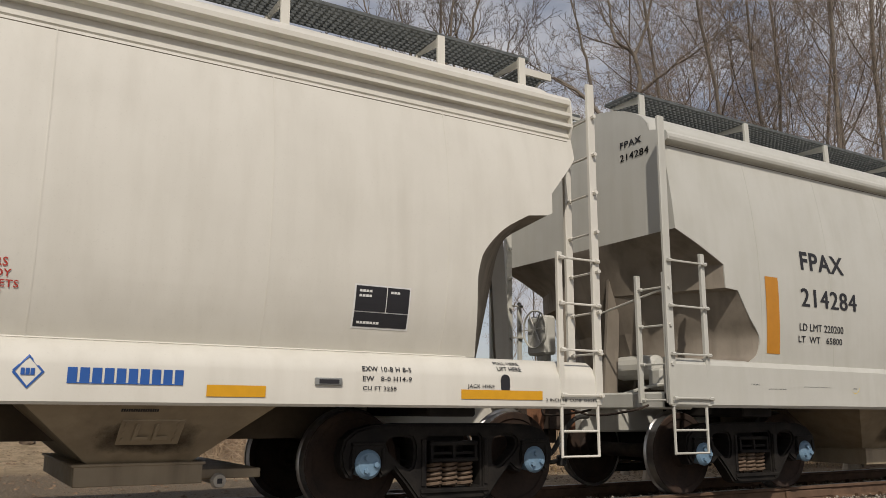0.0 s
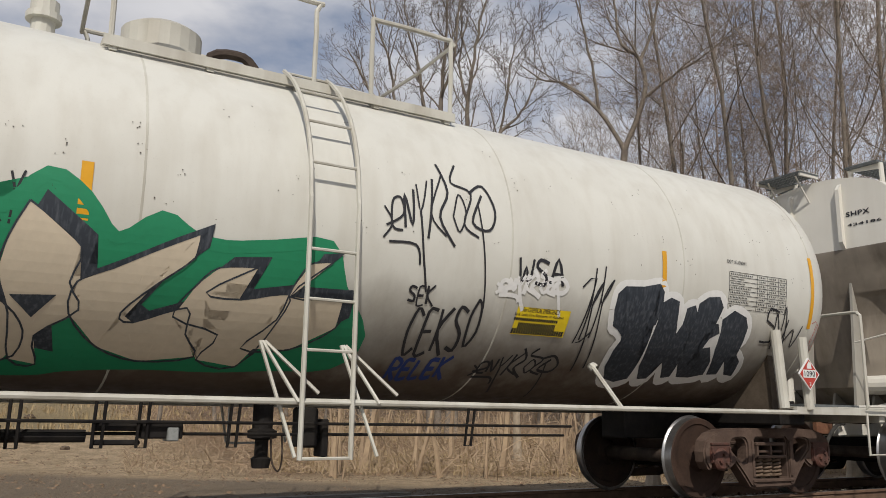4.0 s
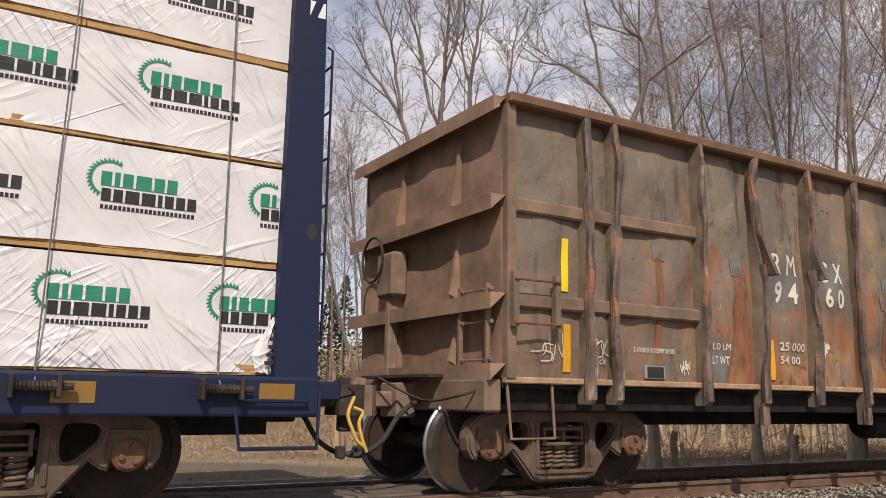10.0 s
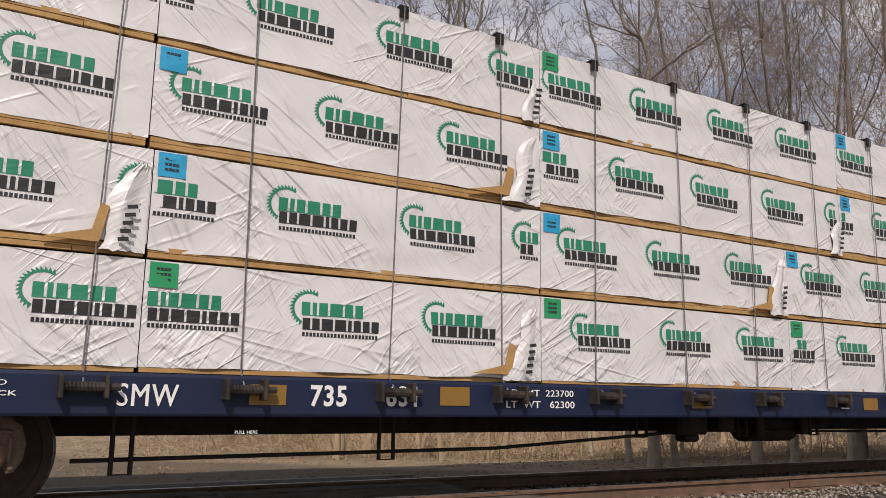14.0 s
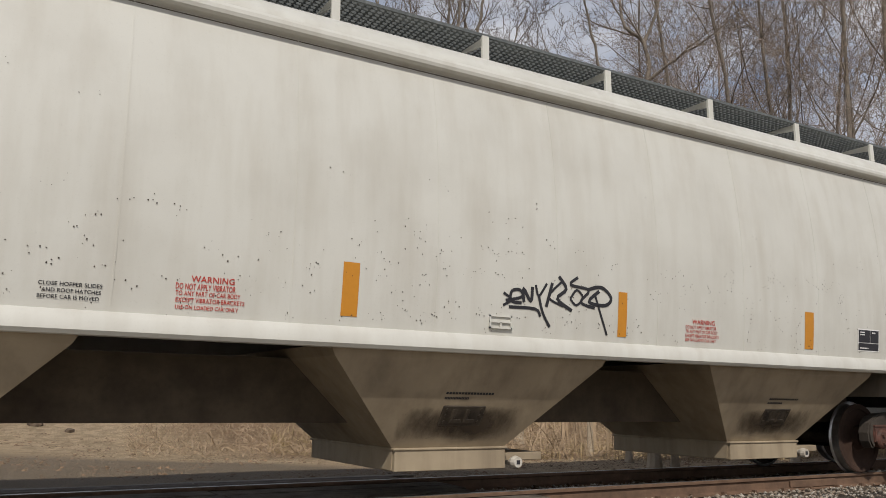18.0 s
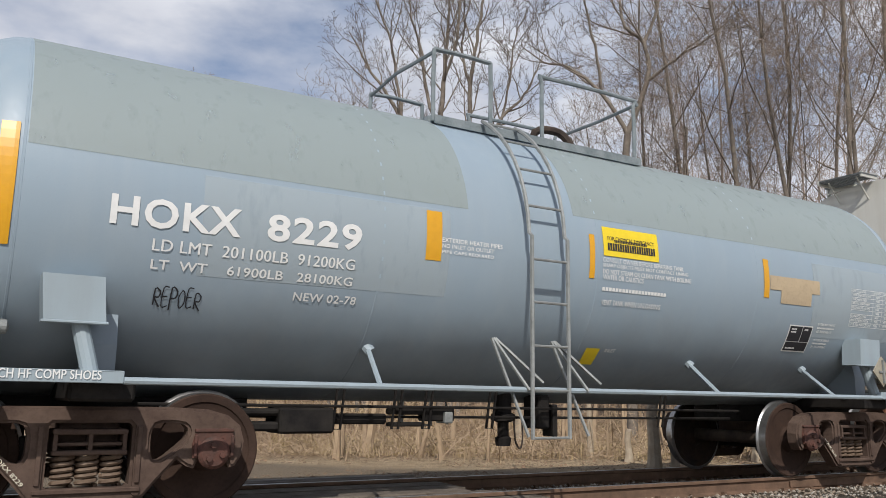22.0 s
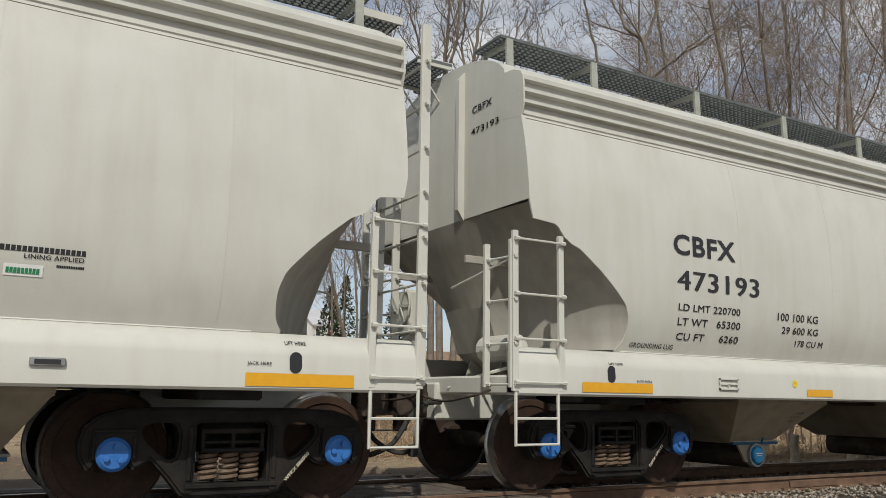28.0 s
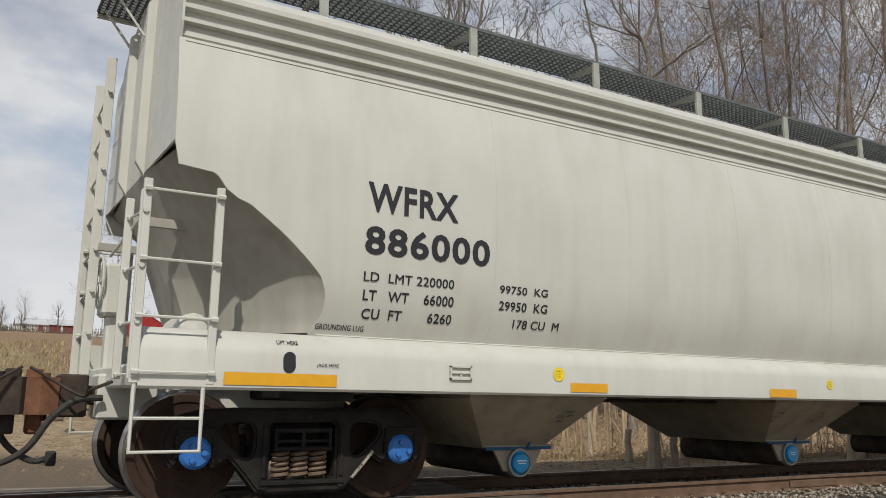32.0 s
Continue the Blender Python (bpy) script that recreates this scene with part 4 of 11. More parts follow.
def hopper(name, label, X0, X1, trucks, mat, kind, chutes, style, cut, sill_bot=0.935, stile=0.0, group="covered hopper cars of the train"):
    """X0, X1: the ends of the side sills along the train; kind: round or old; chutes: middles of the bottom hoppers."""
    xc = (X0 + X1) / 2
    k = next(i for i in range(3, len(cut) - 1) if cut[i + 1][0] - cut[i][0] < 0.05)
    cut = smooth_line(cut[:k + 1], 4) + cut[k + 1:]
    car = empty(name, label, "freight car", pose(xc, 0, 0), group)
    L = lambda X: X - xc
    h = (X1 - X0) / 2
    hb = h - 0.13
    old = kind == "old"
    front = 0.86 if kind == "round" else 1.0
    a = 0.07 if old else 0.12
    zm = 2.35 if old else 2.57
    half = lambda z: 1.62 - (a * (z - zm) ** 2 if old or z > zm else 0.03 * (z - zm) ** 2 + 0.0727 * (z - zm) ** 4)
    skin = lambda x, z: -half(z)
    z_lo, z_hi = (1.44, 3.86) if old else (1.38, 3.63)
    ze = cut[-1][0]
    # curved side sheets, cut away round the slopes at both ends
    zs = sorted({round(z_lo + (z_hi - z_lo) * i / 16, 4) for i in range(17)} | {c[0] for c in cut if z_lo < c[0] < z_hi})
    for s in (-1, 1):
        rows = []
        for z in zs:
            c = lerp(cut, z)
            row = []
            for j in range(41):
                x = -hb + c + (2 * hb - c - c * front) * j / 40
                y = half(z) + 0.0012 * noise.noise((x * 0.8 + X0, z * 1.3, s * 5.0)) * min(1, abs(abs(x) - hb + c) * 4)
                row.append((x, s * y, z))
            rows.append(row)
        sh = part("side_sheet", sheet(rows, 0.02, (0, -s, 0)), mat, car, "smooth curved side sheet", smooth=True)
        # side sill
        if old:
            pr = [(1.46, sill_bot), (1.60, sill_bot), (1.625, sill_bot + 0.03), (1.62, 1.40), (1.58, 1.455), (1.50, 1.475), (1.46, 1.475)]
        else:
            pr = [(1.44, sill_bot), (1.60, sill_bot), (1.618, sill_bot + 0.02), (1.618, 1.20), (1.605, 1.25), (1.57, 1.30), (1.52, 1.345), (1.47, 1.375), (1.44, 1.38)]
        bm = bmesh.new()
        slab(bm, [(s * y, z) for y, z in pr], 0, -h, h)
        bmesh.ops.recalc_face_normals(bm, faces=bm.faces)
        sill = part("side_sill", bm, mat, car, "long pressed steel side sill", smooth=True)
        part("sill_joint", bar([(-hb + 1.25, s * (half(z_lo) + 0.004), z_lo + 0.006), (hb - 1.25, s * (half(z_lo) + 0.004), z_lo + 0.006)], 0.008, 5), JOINT_DIRT if old else mat, car)
        part("chord_joint", bar([(-hb + 0.05, s * (half(z_hi) + 0.004), z_hi - 0.03), (hb - 0.05, s * (half(z_hi) + 0.004), z_hi - 0.03)], 0.006, 5), JOINT_DIRT, car)
        # top chord
        ch = CHORD_PLAIN if old else CHORD_RIBBED
        bm = bmesh.new()
        slab(bm, [(s * y, z) for y, z in ch] + [(s * (ch[-1][0] - 0.02), ch[0][1] + 0.05), (s * (ch[0][0] - 0.03), ch[0][1])], 0, -hb, hb)
        bmesh.ops.recalc_face_normals(bm, faces=bm.faces)
        part("top_chord", bm, mat, car, "ribbed top chord" if not old else "rounded top chord")
        # weld seams of the side sheets
        for i in range(12):
            x = -h + 1.44 + 1.31 * i if old else h - 1.66 - 1.63 * i
            c = 1.3
            if abs(x) < hb - c:
                pts = [(x, s * (half(z) - 0.003), z) for z in (z_lo + 0.02 + (z_hi - z_lo - 0.04) * q / 20 for q in range(21))]
                part("weld_seam", bar(pts, 0.008, 4), mat, car)
    # roof
    ytop, ztop = (1.28, 4.05) if old else (1.18, 4.14)
    crown = 4.54 if old else 4.55
    rows = [[(x, ytop * math.sin(q), ztop + (crown - ztop) * (math.cos(q) - math.cos(math.pi / 2)) / 1.0) for q in (-math.pi / 2 + math.pi * i / 16 for i in range(17))] for x in (-hb, -hb / 2, 0, hb / 2, hb)]
    part("roof", sheet(rows, 0.02, (0, 0, -1)), mat, car, smooth=True)
    part("hatch_trough", boxes((-hb + 0.6, hb - 0.6, -0.28, 0.28, crown - 0.03, crown + 0.09), bevel=0.03), mat, car)
    # end walls and slope sheets
    for s in (-1, 1):
        out = [(half(z), z) for z in (ze + (z_hi - ze) * i / 5 for i in range(6))]
        out += ([(1.562, 3.87), (1.562, 3.93), (1.535, 3.975), (1.42, 4.015)] if old else [(1.527, 3.75), (1.523, 3.90), (1.508, 4.04), (1.47, 4.09), (1.36, 4.14)]) + [(ytop * math.cos(q), ztop + (crown - ztop) * math.sin(q)) for q in (math.pi / 2 * i / 8 for i in range(9))]
        poly = out + [(-y, z) for y, z in out[::-1][1:]]
        bm = bmesh.new()
        slab(bm, poly, 0, s * hb - s * 0.02, s * hb - s * 0.001)
        bmesh.ops.recalc_face_normals(bm, faces=bm.faces)
        part("end_wall", bm, mat, car, "upright steel end wall")
        rows = []
        for z in sorted({c[0] for c in cut} | {z_lo + 0.02, 1.0}, reverse=True):
            w = half(max(z, z_lo)) - 0.012
            c = lerp(cut, z) if kind != "round" or z < 2.34 else max(0.0, 0.60 - 1.2 * (z - 2.34))
            mid = min(c, max(0.0, 0.48 * (ze - 0.05 - z) / (ze - 1.45)))
            if stile == 3.86:
                c = mid = min(2.2, 1.22 * (ze - z))
            ys = [-w, -w * 0.94, -1.1, -0.75, -0.42, 0.0, 0.42, 0.75, 1.1, w * 0.94, w]
            rows.append([(s * (hb - mid - (c * (front if s > 0 else 1.0) - mid) * max(0, (abs(y) - 0.42) / (w - 0.42)) - (0.5 if z < 1.1 and c < 2 else 0)), y, z) for y in ys])
        part("slope_sheet", sheet(rows, 0.02, (-s, 0, 0.2)), SLOPE_DUST_SHADE if kind == "round" else SLOPE_OLD, car, "sloping floor sheet under the end", smooth=True)
        # stiffeners
        for y in (-0.42, 0.42) if not old else ():
            zb = ze - 0.02
            bm = slab(bmesh.new(), [(s * (hb - 0.005), zb), (s * (hb + 0.075), zb + 0.12), (s * (hb + 0.075), crown - 0.22), (s * (hb - 0.005), crown - 0.12)], 1, y - 0.03, y + 0.03)
            bmesh.ops.recalc_face_normals(bm, faces=bm.faces)
            part("end_stiffener", bm, mat, car)
        if kind == "round":
            # tie bar from the slope to the upright of the end ladder
            for y in (-0.74, 0.74):
                x0, x1 = sorted((s * (h - 0.62), s * (h + 0.03)))
                part("end_tie", boxes((x0, x1, y - 0.02, y + 0.02, 2.25, 2.33), bevel=0.006), SLOPE_DUST_SHADE, car)
        if stile == 3.86:
            # pressed channel across the slope, and the dark web below it
            def slope_x(y, z):
                return hb - 1.22 * (ze - z)
            for y in (-0.36, 0.36) if s > 0 else ():
                x0, x1 = hb + 0.02, hb + 0.18
                part("end_post", boxes((x0, x1, y - 0.07, y + 0.07, 1.06, ze + 0.02), bevel=0.01), SLOPE_OLD, car, "dark upright post under the slope")
            rows = [[(s * (slope_x(y, z) + d), y, z) for y in (-1.56, -1.1, -0.75, -0.42, 0.0, 0.42, 0.75, 1.1, 1.56)] for z, d in ((2.66, 0.0), (2.64, 0.07), (2.52, 0.07), (2.50, 0.0))]
            part("slope_channel", sheet(rows, 0.012, (-s, 0, 0.2)), SLOPE_DUST_SHADE, car, "pressed channel across the slope")
        for y in (-0.95, 0.95) if stile != 3.2 and kind != "round" else ():
            bm = slab(bmesh.new(), [(s * (hb - 0.30), ze - 0.35), (s * (hb - 0.12), ze - 0.35), (s * (hb + 0.02), 1.0), (s * (hb - 0.18), 1.0)], 1, y * 0.42 - 0.02, y * 0.42 + 0.02)
            bmesh.ops.recalc_face_normals(bm, faces=bm.faces)
            part("end_strut", bm, SLOPE_OLD if old else SLOPE_DUST_SHADE, car)
        # end floor, draft sill, end sill
        bm = bmesh.new()
        box(bm, min(s * (h - 2.2), s * (h + 0.05)), max(s * (h - 2.2), s * (h + 0.05)), -0.22, 0.22, 0.68, 1.06, 0.02)
        box(bm, min(s * (h - 0.28), s * h), max(s * (h - 0.28), s * h), -1.59, 1.59, 0.94, 1.12, 0.02)
        part("end_underframe", bm, SLOPE_DUST_SHADE if stile == 3.86 else mat, car)
        part("body_bolster", boxes((min(s * (h - 1.75), s * (h - 1.25)), max(s * (h - 1.75), s * (h - 1.25)), -1.42, 1.42, 0.86, 1.10), bevel=0.02), BLACK_STEEL, car)
        if stile != 3.86:
            bm = bmesh.new()
            slab(bm, [(s * (h - 0.62), 1.0), (s * (h - 1.35), 1.0), (s * (h - 1.05), 1.85), (s * (h - 0.90), 1.85)], 1, -0.34, -0.30)
            bmesh.ops.recalc_face_normals(bm, faces=bm.faces)
            web = part("bolster_web", bm, SLOPE_OLD if old else SLOPE_DUST_SHADE, car)
            again(web, car, pose(0, 0.64, 0))
        part("brake_pipe", bar(smooth_line([(s * (h - 0.9), -1.0, 1.16), (s * (h - 0.5), -1.05, 1.22), (s * (h - 0.2), -0.9, 1.16), (s * h, -0.4, 1.0)], 4), 0.018), mat, car)
        gear_end(car, s * (h + 0.12), s, RUST_STEEL if old else DARK_STEEL)
    # brake valve, reservoir and hand wheel stand at the rear end
    bm = bmesh.new()
    lathe(bm, [(-0.35, 0.0), (-0.33, 0.10), (-0.28, 0.14), (0.28, 0.14), (0.33, 0.10), (0.35, 0)], 14, 1, (-h + 0.55, -0.55, 1.42))
    # brake gear of the weathered car takes the shade-darkened slope colour
    mat, body = (SLOPE_OLD if stile == 3.86 else mat), mat
    part("air_reservoir", bm, mat, car, "horizontal brake air tank")
    part("brake_valve", boxes((-h + 0.42, -h + 0.78, -1.02, -0.80, 1.16, 1.40), (-h + 0.50, -h + 0.66, -1.12, -0.98, 1.20, 1.34), bevel=0.03), mat, car)
    bm = bmesh.new()
    # the hand brake stands at the front end of the weathered car
    e, d = (h, -1) if stile == 3.86 else (-h, 1)
    c = Vector((e + 0.02 * d, 0.75 if d > 0 else -0.55, 1.95))
    tube(bm, [c + Vector((0, 0.24 * math.cos(q), 0.24 * math.sin(q))) for q in (i * math.pi / 10 for i in range(21))], 0.014, 5)
    for q in (0, 1.05, 2.1):
        tube(bm, [c - Vector((0, 0.24 * math.cos(q), 0.24 * math.sin(q))), c + Vector((0, 0.24 * math.cos(q), 0.24 * math.sin(q)))], 0.010, 4)
    part("brake_wheel", bm, mat, car, "round hand brake wheel")
    x0, x1, x2 = e + 0.04 * d, e + 0.22 * d, e + 0.10 * d
    part("brake_housing", boxes((min(x0, x1), max(x0, x1), c.y - 0.20, c.y + 0.20, 1.62, 2.12), (min(x2, x1), max(x2, x1), c.y - 0.10, c.y + 0.10, 1.05, 1.70), bevel=0.03), mat, car)
    mat = body
    # running boards
    wm = GRATE
    zw = 4.635 if old else 4.685
    for s in (-1, 1):
        grating(car, -hb + 0.12, hb - 0.12, min(s * 0.46, s * 0.95), max(s * 0.46, s * 0.95), zw, wm)
        first, pitch = (1.77, 1.684) if old else (1.29, 1.655) if kind == "round" else (1.37, 1.665)
        posts = [h - first - pitch * i for i in range(int((2 * h - first - 0.9) / pitch) + 1)]
        for x in posts + [-hb + 0.23, hb - 0.22]:
            bm = bmesh.new()
            slab(bm, [(s * 0.975, zw - 0.01), (s * 0.945, zw - 0.01), (s * 0.955, ztop + 0.1), (s * 0.985, ztop + 0.1)], 0, x - 0.042, x + 0.042)
            slab(bm, [(s * 0.95, zw - 0.015), (s * 0.44, zw - 0.015), (s * 0.44, zw - 0.05), (s * 0.95, zw - 0.10)], 0, x - 0.012, x + 0.012)
            slab(bm, [(s * 0.50, zw - 0.03), (s * 0.46, zw - 0.03), (s * 0.46, ztop + 0.25), (s * 0.50, ztop + 0.25)], 0, x - 0.03, x + 0.03)
            bmesh.ops.recalc_face_normals(bm, faces=bm.faces)
            part("walkway_bracket", bm, BRACKET_GREY if kind == "round" else mat, car)
    for s in (-1, 1):
        x0, x1 = sorted((s * (hb - 0.08), s * (hb + 0.36)))
        grating(car, x0, x1, -0.02 if s < 0 else -0.72, 0.72 if s < 0 else 0.02, zw - 0.015, wm, 0.06, "end_platform")
        y0 = 0.0 if s < 0 else -0.72
        for yy in (y0 - 0.03, y0 + 0.74):
            part("platform_edge", boxes((x0, x1, yy, yy + 0.03, zw - 0.07, zw + 0.01)), mat, car)
        for yy in (y0 + 0.1, y0 + 0.6):
            part("platform_brace", bar([(s * (hb + 0.3), yy, zw - 0.05), (s * hb, yy, 4.25)], 0.014, 5), mat, car)
    # ladders: short and tall at each corner (point symmetric)
    for s in (-1, 1):
        turn = (lambda x, y: (x, y)) if s < 0 else (lambda x, y: (-x, -y))

        def lad(xa, ya, xb, yb, z0, z1, rungs):
            (p, q), (u, v) = turn(xa, ya), turn(xb, yb)
            return ladder(car, p, q, u, v, z0, z1, rungs, mat)
        zz = [1.03, 1.40, 1.80, 2.20]
        lad(-h - 0.03, -1.61, -h + 0.50, -1.61, 0.97, 2.60 if old else 2.44, [z + 0.02 for z in ((1.03, 1.48, 1.98, 2.46) if old else (1.03, 1.42, 1.83, 2.34))])
        lad(-h - 0.08, -1.22, -h - 0.04, -1.58, 1.0, 3.15 if stile == 3.86 else 2.36, zz + ([2.6, 3.0] if stile == 3.86 else []))
        if stile:
            p, q = turn(-h - 0.03, -1.625)
            part("corner_stile", boxes((p - 0.05, p + 0.05, min(q, q * 0.975), max(q, q * 0.975), 0.98, stile), bevel=0.008), mat, car, "tall upright corner stile")
        # tall ladder towards the other end of the same side
        lad(h + 0.03, -1.61, h - 0.42, -1.61, 0.97, 2.42, [1.06, 1.48, 1.92, 2.36])
        (p, q), (u, v) = turn(h + 0.03, -1.616), turn(h + 0.05, -0.74 if kind == "round" else -1.20)
        ladder(car, p, q, u, v, 1.0, 4.22, [1.06 + 0.40 * i for i in range(8)], mat, 0.045)
        for xa, xb in ((-h - 0.02, -h + 0.46), (h + 0.02, h - 0.42)):
            (p, q), (u, v) = turn(xa, -1.60), turn(xb, -1.60)
            o = bar([(p, q, 1.0), (p, q, 0.50), (u, v, 0.50), (u, v, 0.96)], 0.017)
            st = part("stirrup_step", o, mat, car, "painted steel stirrup step")
            part("rung", bar([(p, q, 0.73), (u, v, 0.73)], 0.012), mat, st)
        part("grab_iron", bar([turn(-h - 0.03, -1.62) + (2.20,), turn(-h - 0.10, -0.60) + (2.0,)], 0.012), mat, car)
    # bottom hoppers
    for X in chutes:
        x = L(X)
        bm = bmesh.new()
        if kind == "round":
            x -= 0.10
            ta, tb = 0.95, 0.62
            loops = [[(-ta, -1.42, 0.98), (tb, -1.42, 0.98), (tb, 1.42, 0.98), (-ta, 1.42, 0.98)],
                     [(-ta, -1.42, 0.90), (tb, -1.42, 0.90), (tb, 1.42, 0.90), (-ta, 1.42, 0.90)],
                     [(-0.40, -0.80, 0.42), (0.31, -0.80, 0.42), (0.31, 0.80, 0.42), (-0.40, 0.80, 0.42)]]
        else:
            zt = max(1.02, sill_bot + 0.03)
            t, bw, gw = (1.47, 0.61, 0.60) if old else (0.92, 0.38, 0.47)
            up = 0.14 if kind == "round_gravity" else 0.0
            loops = [[(-t, -1.50, zt), (t, -1.50, zt), (t, 1.50, zt), (-t, 1.50, zt)],
                     [(-t + 0.05, -1.47, zt - 0.09), (t - 0.05, -1.47, zt - 0.09), (t - 0.05, 1.47, zt - 0.09), (-t + 0.05, 1.47, zt - 0.09)],
                     [(-bw, -0.95, 0.45 + up * 0.4), (bw, -0.95, 0.45 + up * 0.4), (bw, 0.95, 0.45 + up * 0.4), (-bw, 0.95, 0.45 + up * 0.4)],
                     [(-bw, -0.93, 0.26 + up), (bw, -0.93, 0.26 + up), (bw, 0.93, 0.26 + up), (-bw, 0.93, 0.26 + up)]]
        vv = [[bm.verts.new((x + p, q, r)) for p, q, r in lp] for lp in loops]
        for A, B in zip(vv, vv[1:]):
            for i in range(4):
                bm.faces.new((A[i], A[(i + 1) % 4], B[(i + 1) % 4], B[i]))
        bm.faces.new(vv[-1])
        bmesh.ops.recalc_face_normals(bm, faces=bm.faces)
        low = CHUTE_PALE if kind == "round" else CHUTE_DIRT
        ch = part("bottom_hopper", bm, low, car, "sloping discharge hopper")
        if kind == "round":
            bm = bmesh.new()
            tube(bm, [(x, -0.80, 0.29), (x, 0.80, 0.29)], 0.165, 14)
            part("outlet_pipe", bm, DARK_STEEL, ch, "dark transverse outlet tube")
            bm = slab(bmesh.new(), [(x - 0.30, 0.42), (x - 0.17, 0.20), (x + 0.17, 0.20), (x + 0.30, 0.42)], 1, -0.83, -0.80)
            bmesh.ops.recalc_face_normals(bm, faces=bm.faces)
            part("outlet_plate", bm, low, ch)
            part("outlet_rim", boxes((x - 0.42, x + 0.42, -0.84, 0.84, 0.435, 0.455)), low, ch)
            bm = bmesh.new()
            lathe(bm, [(-0.90, 0.0), (-0.90, 0.085), (-0.885, 0.098), (-0.85, 0.098), (-0.85, 0.115), (-0.80, 0.115)], 16, 1, (x, 0, 0.28))
            part("outlet_cap", bm, OUTLET_BLUE, ch, "bright blue plastic outlet cap")
            part("gate_flange", boxes((x - 0.40, x + 0.40, -0.86, -0.80, 0.405, 0.435)), GATE_BLUE, ch, "dull blue gate bar")
            part("gate_lever", bar([(x + 0.10, -0.86, 0.42), (x + 0.14, -0.92, 0.66)], 0.014), GATE_BLUE, ch)
            bm = bmesh.new()
            lathe(bm, [(-0.87, 0.118), (-0.87, 0.140), (-0.80, 0.140), (-0.80, 0.118)], 16, 1, (x, 0, 0.28))
            part("outlet_clamp", bm, GALV, ch, "galvanised pipe clamp")
            part("cap_print", boxes((x - 0.055, x + 0.055, -0.903, -0.901, 0.297, 0.309), (x - 0.045, x + 0.045, -0.903, -0.901, 0.272, 0.282)), INK_WHITE, ch)
            face = lambda u, z: -0.80 - 0.62 * (z - 0.42) / 0.48
            mark = "ABCD"[list(chutes).index(X)] + "C"
            for word, w0, w1, w2 in (("1349", -0.76, -0.62, 0.770), ("CU FT", -0.79, -0.60, 0.725), (mark, -0.75, -0.66, 0.680), ("38", 0.07, 0.13, 0.770), ("CU M", 0.01, 0.14, 0.725), (mark, 0.03, 0.12, 0.680)):
                if mark == "AC" and w0 > 0:
                    continue
                near = 0.98 if mark == "AC" else 0.0
                letters(word, x + w0 + near, w2, x + w1 + near, w2 + 0.030, face, INK, ch, lift=0.006)
        else:
            part("gate_frame", boxes((x - gw, x + gw, -0.985, 0.985, 0.245 + up * 0.7, 0.445 + up * 0.4), (x - gw - 0.02, x + gw + 0.02, -1.0, 1.0, 0.43 + up * 0.4, 0.452 + up * 0.4), bevel=0.006), low, ch, "boxed frame of the sliding gate")
            bm = bmesh.new()
            xg, zg = x + gw + 0.13, 0.30 + up * 0.4
            tube(bm, [(xg, -0.95, zg), (xg, 0.95, zg)], 0.035, 8)
            lathe(bm, [(-1.02, 0.0), (-1.02, 0.05), (-0.97, 0.062), (-0.93, 0.05), (-0.93, 0.03)], 12, 1, (xg, 0, zg))
            part("gate_shaft", bm, CAPSTAN, ch, "pale gate capstan")
            part("capstan_hole", boxes((xg - 0.02, xg + 0.02, -1.024, -1.018, zg - 0.02, zg + 0.02)), INK, ch, "dark square drive hole")
            tilt = (1.47 - 0.95) / (zt - 0.09 - 0.45 - up * 0.4)
            face = lambda u, z: -0.95 - tilt * (z - 0.45 - up * 0.4)
            zv = 0.74
            bm = boxes((x - 0.23, x + 0.23, -0.012, 0.01, zv - 0.095, zv + 0.095), bevel=0.01)
            for p in (-0.07, 0.07):
                box(bm, x + p - 0.055, x + p + 0.055, -0.045, 0.0, zv - 0.062, zv - 0.03, 0.004)
                box(bm, x + p - 0.055, x + p - 0.025, -0.045, 0.0, zv - 0.03, zv + 0.06, 0.004)
            for p in (-0.185, 0.185):
                for q in (-0.055, 0.0, 0.055):
                    lathe(bm, [(-0.026, 0.0), (-0.026, 0.016), (0.0, 0.018)], 8, 1, (x + p, 0, zv + q))
            for v in bm.verts:
                v.co.y += face(v.co.x, v.co.z)
            part("vibrator_bracket", bm, CHUTE_SPOT if kind == "old" else low, ch, "raised plate with pockets for a vibrator")
            patch(x - bw * 1.2, 0.50 + up * 0.4, x + bw * 1.2, 0.84, face, CHUTE_STAIN, ch, "grease_stain", "dark grease and rust stain", 0.006)
            for k, w in ((0, 0.52), (1, 0.26)):
                bar_word(x - 0.25, 0.935 - 0.045 * k, x - 0.25 + w, 0.955 - 0.045 * k, face, INK, ch, 16)
            part("slide_gate", boxes((x + gw, x + gw + 0.50, -0.90, 0.90, zg + 0.01, zg + 0.085), bevel=0.006), low, ch, "flat sliding gate under the chute")
    # centre sill between the hoppers
    if kind == "round":
        part("train_line_pipe", bar([(-h + 2.0, -0.55, 0.90), (h - 2.0, -0.55, 0.90)], 0.02), DARK_STEEL, car)
    else:
        part("centre_sill", boxes((-h + 2.0, h - 2.0, -0.45, 0.45, 0.66, max(0.95, sill_bot - 0.05))), SILL_BROWN, car)
    for X in trucks:
        truck(car, L(X), style)
